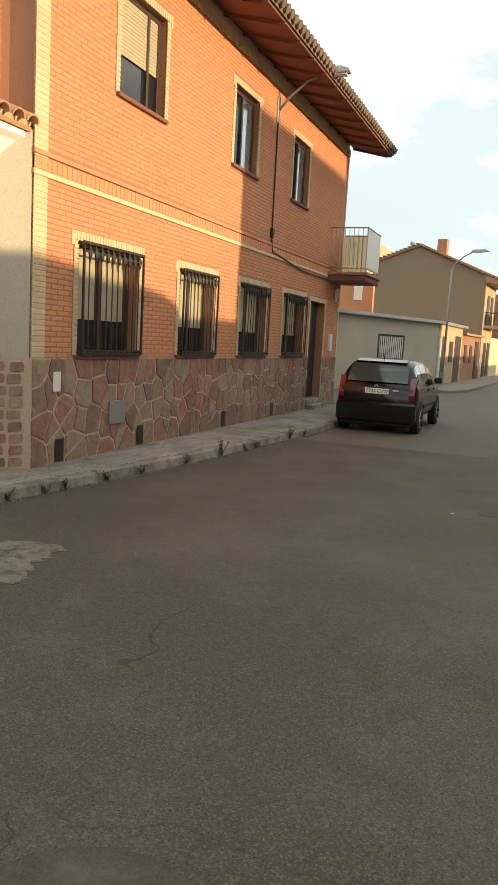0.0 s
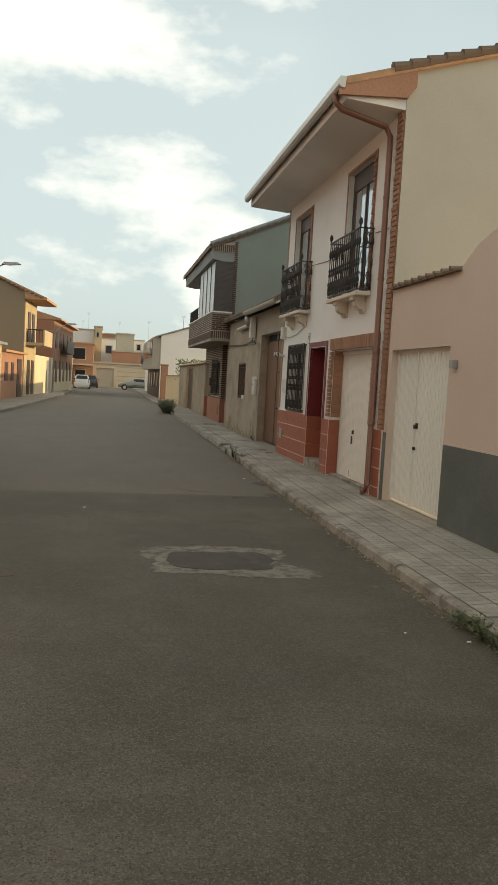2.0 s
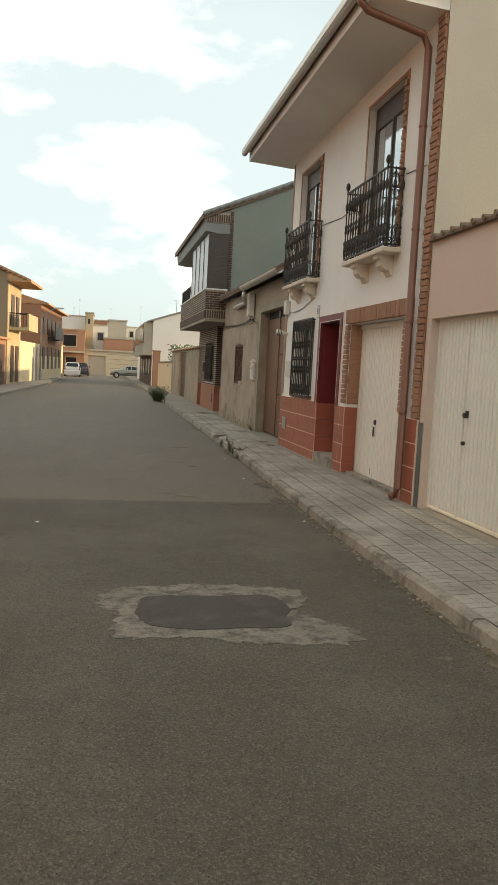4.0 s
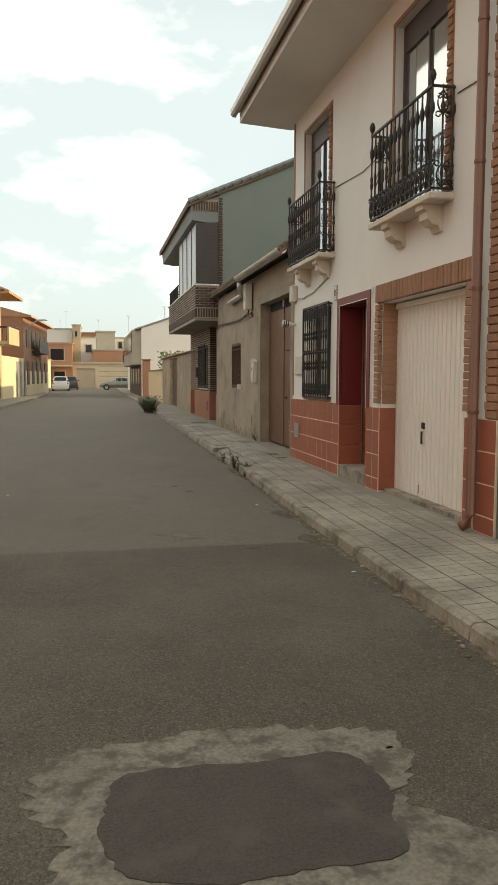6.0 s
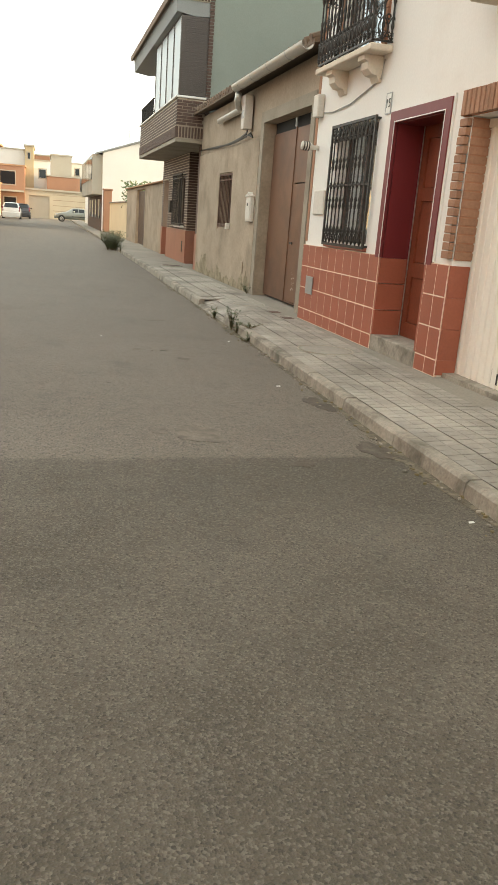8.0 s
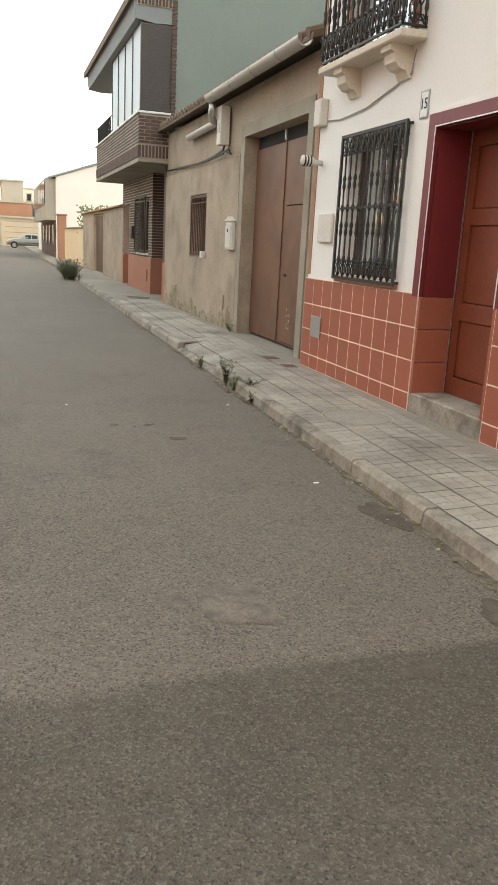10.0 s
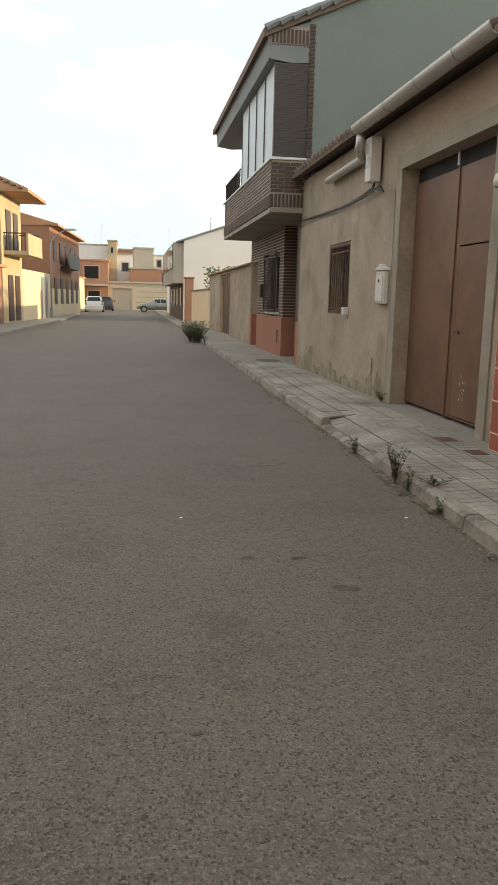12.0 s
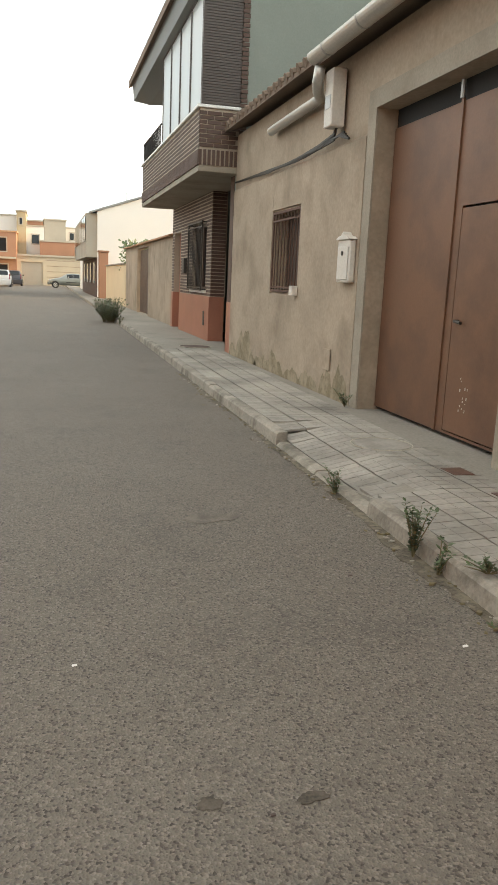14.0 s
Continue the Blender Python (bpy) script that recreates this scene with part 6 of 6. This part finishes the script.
for x, y, z, h in ((-6.6, 102, 7.9, 2.2), (-2.4, 99.3, 7.4, 1.5), (-7.4, 103, 7.85, 1.2), (2.2, 56, 5.6, 1.3), (0.2, 72, 3.0, 4.4)):
    a = thing("antenna", pose(x, y, z), "thin metal rooftop television antenna", "antenna")
    part("mast", tube(bmesh.new(), [(0, 0, -0.1), (0, 0, h)], 0.02, 5), GALV, a)
    for k in range(3):
        part("rod", tube(bmesh.new(), [(-0.22 + 0.06 * k, 0, h - 0.1 * k), (0.22 - 0.06 * k, 0, h - 0.1 * k)], 0.008, 4), GALV, a)


def lamp_post(m, height, reach, label):
    s = thing("street_lamp", m, label, "street lamp", group="street lamps on posts")
    part("pole", tube(bmesh.new(), [(0, 0, 0), (0, 0, height - 0.6), (0.12, 0, height - 0.25), (0.5, 0, height + 0.1), (reach, 0, height + 0.32)], [0.055, 0.042, 0.036, 0.032, 0.03], 8), GALV, s, "", True)
    part("base", tube(bmesh.new(), [(0, 0, 0), (0, 0, 0.6)], 0.1, 8), GALV, s)
    part("head", prism(bmesh.new(), [(reach - 0.1, height + 0.3), (reach, height + 0.4), (reach + 0.55, height + 0.42), (reach + 0.7, height + 0.34), (reach + 0.2, height + 0.28)], "y", -0.13, 0.13), GALV, s)
    return s


lamp_post(pose(-9.5, 26.6, 0.12), 5.85, 0.9, "grey steel street lamp post beside a corner building")
lamp_post(pose(-7.95, 51.5, 0.12), 4.9, 0.9, "grey steel street lamp post far along the pavement")


# ---- cars ----
def car(m, label, paint, length, width, height, hatch=True, plate="", group=""):
    """A car facing +y with its tail at y=0 and its middle at x=0."""
    c = thing("car", m, label, "car", group)
    hw = width / 2
    if hatch:
        st = [(0.0, .30, .84, .92, .88), (.04, .26, .93, 1.00, .95), (.12, .24, .96, 1.12, .985), (.26, .24, .97, 1.34, 1.0), (.48, .24, .97, 1.46, 1.0), (.95, .26, .97, 1.0 * height, 1.0),
              (1.7, .26, .96, height, 1.0), (2.25, .26, .95, height - .06, 1.0), (2.75, .26, .94, 1.26, 1.0), (3.15, .27, .92, .97, .99), (3.5, .28, .86, .90, .95), (3.75, .32, .74, .78, .86), (length, .40, .62, .66, .74)]
    else:
        st = [(0.0, .42, .82, .86, .84), (.1, .32, .92, .97, .93), (.7, .28, .95, 1.0, .99), (1.0, .27, .95, 1.12, 1.0), (1.5, .26, .94, height - .04, 1.0), (2.1, .26, .93, height, 1.0), (2.7, .26, .92, height - .06, 1.0),
              (3.3, .26, .9, 1.0, 1.0), (3.8, .28, .86, .90, .97), (4.2, .32, .74, .78, .88), (length, .40, .62, .66, .76)]

    def ring(s):
        y, zb, zw, zr, k = s
        w = hw * k
        cab = min(1.0, max(0.0, (zr - zw - 0.1) / 0.4))
        wr = w * (0.93 - 0.19 * cab)
        return [(0, zb), (w * .8, zb), (w * .97, zb + .1), (w, (zb + zw) / 2), (w * .975, zw - .05), (w * .95, zw), ((w * .95 + wr) / 2 + .012, (zw + zr) / 2), (wr, zr - .05), (wr * .86, zr - .008), (0, zr)]

    def skin(a, b, push=0.0, stations=None):
        bm, rows = bmesh.new(), []
        for s in stations or st:
            r = ring(s)[a:b + 1]
            rows.append([(x + push, s[0], z) for x, z in r])
        for sg in (1, -1):
            vs = [[bm.verts.new((sg * x, y, z)) for x, y, z in row] for row in rows]
            for p, q in zip(vs, vs[1:]):
                for k in range(len(p) - 1):
                    bm.faces.new((p[k], p[k + 1], q[k + 1], q[k]))
            if push == 0:
                for row in (vs[0], vs[-1]):
                    bm.faces.new(row)
        bmesh.ops.remove_doubles(bm, verts=bm.verts, dist=0.0008)
        return bm

    body = part("body", skin(0, 9), paint, c, "", True)
    WORLD_BUILT[body] = Matrix()
    cab = [s for s in st if s[3] - s[2] > 0.28]
    side = bmesh.new()
    for sg in (1, -1):
        for p, q, cut_a, cut_b in [(cab[i], cab[i + 1], 0, 0) for i in range(len(cab) - 1)]:
            def at(s, f):
                r = ring(s)
                (x0, z0), (x1, z1), (x2, z2) = r[5], r[6], r[7]
                return ((x0 + (x1 - x0) * f * 2, z0 + (z1 - z0) * f * 2) if f < .5 else (x1 + (x2 - x1) * (f - .5) * 2, z1 + (z2 - z1) * (f - .5) * 2))
            for f0, f1 in ((.08, .5), (.5, .9)):
                pts = [(*at(p, f0), p[0] + .03), (*at(p, f1), p[0] + .03), (*at(q, f1), q[0] - .012), (*at(q, f0), q[0] - .012)]
                side.faces.new([side.verts.new((sg * (x + .006), y, z)) for x, z, y in pts])
    part("side_window", side, CARGLASS if plate else GLASS_D, c, "dark side windows")
    # tailgate glass
    if hatch:
        rw = bmesh.new()
        rows = []
        for y, z, w in ((.075, 1.03, .62), (.20, 1.25, .60), (.36, 1.40, .55)):
            rows.append([rw.verts.new((x * w, y - 0.035 - 0.02 * (1 - abs(x)), z + .01)) for x in (-1, -.5, 0, .5, 1)])
        for p, q in zip(rows, rows[1:]):
            for k in range(4):
                rw.faces.new((p[k], p[k + 1], q[k + 1], q[k]))
        part("rear_window", rw, CARGLASS if plate else GLASS_D, c, "dark rear window", True)
        part("wiper", tube(bmesh.new(), [(0.0, .10, 1.06), (-.35, .12, 1.10)], .008, 5), BLACK, c)
        part("spoiler", prism(bmesh.new(), [(.33, 1.42), (.28, 1.45), (.6, height - .005), (.75, height - .02)], "x", -.52, .52), paint, c)
    else:
        part("rear_window", prism(bmesh.new(), [(.98, 1.06), (.99, 1.07), (1.42, height - .1), (1.42, height - .12)], "x", -.55, .55), GLASS_D, c)
    part("bumper", bx(bx(bmesh.new(), -hw * .98, hw * .98, -.05, .3, .19, .66, .07), -hw * .9, hw * .9, -.02, .15, .15, .24, .02), paint, c, "rear bumper")
    part("bumper", box(-hw * .85, hw * .85, length - .22, length + .03, .3, .58, .06), paint, c)
    for sg in (1, -1):
        part("tail_light", prism(bmesh.new(), [(.0, .70), (-.012, .80), (.03, .95), (.115, 1.13), (.15, 1.14), (.2, .92), (.16, .70)] if hatch else [(-.01, .72), (-.01, .9), (.2, .9), (.2, .72)], "x", sg * hw * (.80 if hatch else .6), sg * (hw * .93)), REDLAMP, c, "red tail light")
        part("mirror", bx(bmesh.new(), sg * (hw * .96), sg * (hw * .96 + .17), 2.5, 2.62, .98, 1.12, .03), BLACK if hatch else paint, c, "door mirror")
        part("headlight", box(sg * hw * .5, sg * hw * .82, length - .3, length - .08, .62, .76, .03), CHROME, c)
        part("door_trim", box(sg * (hw * .99), sg * (hw * 1.012), .95, 2.75, .52, .58, .01), BLACK, c)
        for y in (1.62, 2.5):
            part("door_handle", box(sg * (hw * .975), sg * (hw * 1.01), y - .08, y + .08, .85, .885, .008), paint, c)
    if plate:
        pl = part("number_plate", box(-.26, .26, -.03, .03, .80, .91, .004), PLATE, c, "white number plate")
        WORLD_BUILT[pl] = Matrix()
        tx = lettering(plate, .098, pose(.025, -.0305, .855, 90), INK, "plate_lettering")
        tx.parent = pl
        part("plate_band", box(-.258, -.222, -.0335, -.0305, .802, .908), CARDARK, pl)
        part("badge", box(.34, .46, -.02, .05, .86, .89, .006), CHROME, c)
        part("emblem", prism(bmesh.new(), [(-.05, .93), (0, .97), (.05, .93), (.05, .95), (0, .99), (-.05, .95)], "y", -.02, .08), CHROME, c)
        part("antenna", tube(bmesh.new(), [(0, .62, height - .08), (0, .50, height + .14)], [.012, .005], 5), BLACK, c)
        part("exhaust", tube(bmesh.new(), [(.4, -.02, .27), (.4, .2, .27)], .025, 8), GALV, c)
    r = .30
    wheel_y = (.62, length - .72)
    for y in wheel_y:
        for sg in (1, -1):
            part("wheel_arch", tube(bmesh.new(), [(sg * (hw - .16), y, r + .02), (sg * (hw + .004), y, r + .02)], r + .045, 20), BLACK, c)
            w = part("wheel", tube(bmesh.new(), [(sg * (hw - .17), y, r), (sg * (hw - .165), y, r), (sg * (hw - .01), y, r), (sg * (hw + .012), y, r)], [r - .03, r, r, r - .035], 22), BLACK, c, "black tyre")
            WORLD_BUILT[w] = Matrix()
            part("rim", tube(bmesh.new(), [(sg * (hw - .02), y, r), (sg * (hw + .014), y, r), (sg * (hw + .02), y, r)], [r * .66, r * .64, r * .3], 18), RIM, w, "silver rim")
            bm = bmesh.new()
            for k in range(5):
                a = k * math.tau / 5
                tube(bm, [(sg * (hw + .021), y + .05 * math.cos(a), r + .05 * math.sin(a)), (sg * (hw + .017), y + r * .55 * math.cos(a + .3), r + r * .55 * math.sin(a + .3))], .028, 5)
            part("spokes", bm, BLACK, w)
    return c


car(pose(-8.08, 4.9, 0.0), "small black hatchback parked at the kerb", CARBLACK, 3.85, 1.67, 1.50, True, "7734 CVW")
car(pose(-6.55, 77.5, 0.0), "small white hatchback parked far along the street", CARWHITE, 3.85, 1.72, 1.5, True)
car(pose(-5.75, 84.5, 0.0), "dark hatchback parked beyond a white car", CARDARK, 3.85, 1.7, 1.5, True)
car(pose(2.0, 83.5, 0.0, 0, 0, 90), "grey-green saloon parked across the end of the street", CARGREY, 4.5, 1.75, 1.42, False)

# ---- marks and covers on the road ----
solo("road_patch_rim", blot(-2.93, -1.46, 0.74, 0.57, 0.0005, 5, 120, 0.22, 6, 0.0035), DUST, "pale ragged cement rim of a road repair", "road patch", kind="structure")
solo("road_patch", blot(-2.93, -1.48, 0.49, 0.36, 0.004, 8, 90, 0.09, 7, 0.004), FRESH, "rectangular dark asphalt repair in the road", "road patch", kind="structure")
solo("cement_stain", blot(-9.0, -6.1, 0.78, 0.55, 0.0005, 21, 90, 0.35, 2.2, 0.004), DUST, "pale dried cement spill beside a kerb", "stain", kind="structure")
for k, (x, y, rx, ry, sd) in enumerate(((-2.1, 9.05, 0.16, 0.07, 31), (-2.58, 3.28, 0.15, 0.19, 34), (-2.84, 3.37, 0.06, 0.08, 35), (-1.7, -2.4, 0.05, 0.03, 36))):
    solo("road_repair", blot(x, y, rx, ry, 0.0005, sd, 50, 0.2, 3, 0.003), REPAIR, "small pale cement repair in old asphalt", "road patch", kind="structure")
for k, (x, y, rx, ry, sd) in enumerate(((-1.42, 2.88, 0.13, 0.2, 41), (-1.38, 4.2, 0.12, 0.2, 42), (-2.05, 2.62, 0.08, 0.06, 43), (-5.1, -2.0, 0.28, 0.12, 44), (-2.62, 6.6, 0.03, 0.03, 45), (-2.34, 6.57, 0.05, 0.02, 46), (-3.36, -4.94, 0.04, 0.03, 47), (-3.40, -4.5, 0.03, 0.03, 48), (-2.2, 6.1, 0.06, 0.04, 50), (-3.43, -5.5, 0.03, 0.02, 51))):
    solo("road_hole", blot(x, y, rx, ry, 0.0005, sd, 40, 0.3, 2, 0.003), HOLLOW, "dark worn hollow in the asphalt", "stain", kind="structure")
mh = solo("manhole_cover", blot(-5.98, -8.86, 0.40, 0.40, 0.0005, 1, 40, 0.03, 2, 0.006), HOLLOW, "round rough cement manhole surround in the road", "manhole cover", kind="structure")

rng = random.Random(41)
for x0, y0, x1, y1 in ((-6.9, -8.15, -6.26, -8.45), (-6.26, -8.45, -5.95, -8.28), (-5.95, -8.28, -5.3, -8.33)):
    left_, right_ = [], []
    for k in range(15):
        f = k / 14
        w = 0.004 * math.sin(math.pi * f) + 0.0012
        u, v = x0 + (x1 - x0) * f + rng.uniform(-0.012, 0.012), y0 + (y1 - y0) * f + rng.uniform(-0.02, 0.02)
        left_.append((u, v + w))
        right_.append((u, v - w))
    solo("road_crack", prism(bmesh.new(), left_ + right_[::-1], "z", 0.0004, 0.0024), HOLLOW, "thin dark ragged crack in the asphalt", "crack", kind="structure")


def ring_cover(x, y, r, z, label, material=PAVE):
    t = thing("manhole_cover", pose(x, y, z), label, "manhole cover")
    part("cover", tube(bmesh.new(), [(0, 0, -0.012), (0, 0, 0.001)], r * 0.93, 32), material, t)
    bm = bmesh.new()
    tube(bm, [(r * math.cos(k * math.tau / 32), r * math.sin(k * math.tau / 32), -0.001) for k in range(33)], 0.005, 5, False)
    part("rim", bm, GREYRENDER, t)


ring_cover(-0.64, 6.16, 0.3, 0.131, "round concrete cover set in the pavement")
ring_cover(-0.40, 10.42, 0.25, 0.131, "round concrete cover before a brown gate")
ring_cover(-0.25, 19.2, 0.3, 0.131, "round dark cover before a brick house", DBRICK)
for y in (8.75, 9.4):
    solo("drain_grate", box(-0.32, -0.16, y, y + 0.2, 0.127, 0.133, 0.002), RUST, "small rusty square cover in the pavement", "cover")

# ---- weeds ----
def weed(x, y, z, h, n, seed, label, category="weed", spread=0.12):
    """A weed: thin stems from one root, each with many small leaves."""
    rng = random.Random(seed)
    t = thing("weed", pose(x, y, z), label, category, group="weeds along the kerbs")
    st_, lf = bmesh.new(), bmesh.new()
    for _ in range(n):
        a, tilt, hh = rng.uniform(0, math.tau), rng.uniform(0.1, 1.0) * spread, h * rng.uniform(0.45, 1.0)
        pts = [Vector((tilt * math.cos(a) * f ** 1.4, tilt * math.sin(a) * f ** 1.4, hh * f - 0.01)) for f in (0, .25, .5, .75, 1)]
        tube(st_, pts, [0.004, 0.0035, 0.003, 0.0025, 0.001], 4)
        for k in range(int(12 + hh * 60)):
            f = rng.uniform(0.12, 1.0)
            p = Vector((tilt * math.cos(a) * f ** 1.4, tilt * math.sin(a) * f ** 1.4, hh * f))
            b, ln = rng.uniform(0, math.tau), rng.uniform(0.02, 0.05) * (0.6 + h)
            d = Vector((math.cos(b), math.sin(b), rng.uniform(-0.1, 0.9))).normalized()
            s = d.cross(Vector((0, 0, 1))).normalized() * ln * 0.3
            lf.faces.new([lf.verts.new(q) for q in (p, p + d * ln * .5 + s, p + d * ln, p + d * ln * .5 - s)])
    part("stem", st_, DRYSTEM, t, kind="stuff")
    part("foliage", lf, LEAF, t, kind="stuff")


weed(-1.19, 8.27, 0.0, 0.31, 10, 1, "tall green weed growing from the kerb joint")
weed(-1.18, 8.02, 0.0, 0.2, 7, 2, "low green weed at the kerb")
weed(-1.16, 9.46, 0.0, 0.2, 8, 3, "low green weed at the kerb")
weed(-1.2, 7.35, 0.0, 0.12, 6, 4, "tiny weed tuft at the kerb")
weed(-1.08, 7.75, 0.11, 0.1, 8, 12, "flat dark weed tuft on the kerb", spread=0.2)
for k in range(14):
    weed(-1.0 + random.Random(k).uniform(-0.35, 0.2), 28.6 + random.Random(k + 50).uniform(-0.7, 0.8), 0.0, 0.72, 12, 60 + k, "bushy green weed clump at the kerb", "bush", 0.45)
weed(-0.95, 26.6, 0.0, 0.4, 8, 90, "small weed at the kerb")
weed(0.03, 12.3, 0.13, 0.18, 9, 7, "small green weed at the foot of a wall")
for k in range(11):
    weed(-1.39 + 0.02 * (k % 3), -4.45 + 0.1 * k - (k % 2) * 0.03, 0.0, 0.16, 8, 20 + k, "grassy green weed along the kerb", spread=0.2)
for k, y in enumerate((-4.9, -4.4, -3.9, -3.6, -2.9, -2.2, -1.2, -0.2, 0.6, 1.0, 2.4, 3.1)):
    weed(left_kerb(y) + 0.03, y, 0.0, 0.34 if k in (7, 10) else 0.15, 7, 40 + k, "dry green weed along the kerb")
bm = bmesh.new()
rng = random.Random(77)
for _ in range(900):
    a, r_, z = rng.uniform(0, math.tau), rng.random() ** 0.5 * 1.3, rng.uniform(0, 1.3)
    p = Vector((1.6 + r_ * math.cos(a), 40 + 1.6 * r_ * math.sin(a), 1.6 + z))
    d = Vector((rng.uniform(-1, 1), rng.uniform(-1, 1), rng.uniform(-.4, 1))).normalized() * 0.16
    s = d.orthogonal().normalized() * 0.06
    bm.faces.new([bm.verts.new(q) for q in (p, p + d * .5 + s, p + d, p + d * .5 - s)])
gt = thing("tree", pose(1.6, 40, 0), "small green tree rising behind a yard wall", "tree")
part("crown", bm, LEAF, gt, local=False)
part("trunk", tube(bmesh.new(), [(1.6, 40, 0), (1.62, 40, 1.2), (1.55, 40.1, 2.2)], [0.12, 0.09, 0.04], 7), DARKWOOD, gt, local=False)

# ---- litter ----
rng = random.Random(5)
for k in range(26):
    x, y = rng.uniform(-6, -1.3), rng.uniform(-7, 9)
    s = rng.uniform(0.008, 0.022)
    solo("litter_scrap", prism(bmesh.new(), [(x, y), (x + s * 2, y + s * 0.4), (x + s * 1.8, y + s * 1.3), (x + s * 0.2, y + s)], "z", 0.0, 0.004), PLATE if k % 2 else DARKWOOD, "small scrap of pale paper on the asphalt" if k % 2 else "small dark scrap on the asphalt", "litter", group="litter on the road")

# ---- soil and grit along the kerbs ----
def gutter_soil(x_of, y0, y1, side, seed, label):
    """A ragged strip of soil at the foot of a kerb, with loose grit and dead leaves on it."""
    rng = random.Random(seed)
    edge, y = [], y0
    while y < y1:
        f = 0.5 + 0.5 * math.sin(y * 1.7 + seed) * math.sin(y * 0.61)
        edge.append((x_of(y) - side * (0.015 + 0.11 * f * rng.uniform(0.4, 1.0)), y))
        y += 0.07
    back = [(x_of(v) + side * 0.02, v) for _, v in edge[::-4]]
    solo("gutter_soil", prism(bmesh.new(), edge + back, "z", 0.0004, 0.004), SOIL, label, "soil", kind="structure")
    for name, material, count in (("gutter_grit", KERB, 260), ("dead_leaves", DRYSTEM, 200)):
        bm = bmesh.new()
        for _ in range(count):
            v = rng.uniform(y0, y1)
            u, w, a = x_of(v) - side * abs(rng.gauss(0.02, 0.06)), rng.uniform(0.006, 0.02), rng.uniform(0, math.tau)
            c, q = math.cos(a) * w, math.sin(a) * w
            prism(bm, [(u + c, v + q), (u - q * 0.6, v + c * 0.6), (u - c, v - q), (u + q * 0.7, v - c * 0.7)], "z", 0.004, 0.004 + w * rng.uniform(0.3, 0.7))
        solo(name, bm, material, "loose grit in the gutter beside a kerb" if material is KERB else "dry dead leaves and stems in the gutter", "debris", kind="stuff")


gutter_soil(right_kerb, -5.0, 16.0, 1, 3, "strip of soil and dust at the foot of a kerb")
gutter_soil(left_kerb, -6.0, 6.0, -1, 8, "strip of soil and dry leaves below a brick house")

# ---- paving tiles ----
tile_data = mesh_of("paving_tile", paving_tile(0.3, 0.226), PAVE)
row = 0
for y in np.arange(-3.6, 18.6, 0.302):
    for k in range(6):
        x = right_kerb(y) + 0.11 + k * 0.229
        if x > -0.25 - (0.0 if y < 9 else -0.12):
            continue
        if k == 0:
            dz = dip(y + 0.15) - 0.125
        else:
            dz = 0.0
        fall = 0.125 - dip(y + 0.15)
        if fall > 0.01 and k < 2:
            o = part("paving_tile", tile_data, PAVE, pave_r)
            o.matrix_basis = pose(x, y, 0.1285 - fall * (1 - (0.01 + 0.229 * k) / 0.42), 0, -math.degrees(math.atan(fall / 0.42)))
            continue
        o = part("paving_tile", tile_data, PAVE, pave_r)
        o.matrix_basis = pose(x, y, 0.1285 + dz)
for y in np.arange(-5.6, 6.4, 0.302):
    for k in range(5):
        x = left_kerb(y) - 0.115 - (k + 1) * 0.229
        if x > -10.36:
            o = part("paving_tile", tile_data, PAVE, pave_l)
            o.matrix_basis = pose(x, y, 0.1285)
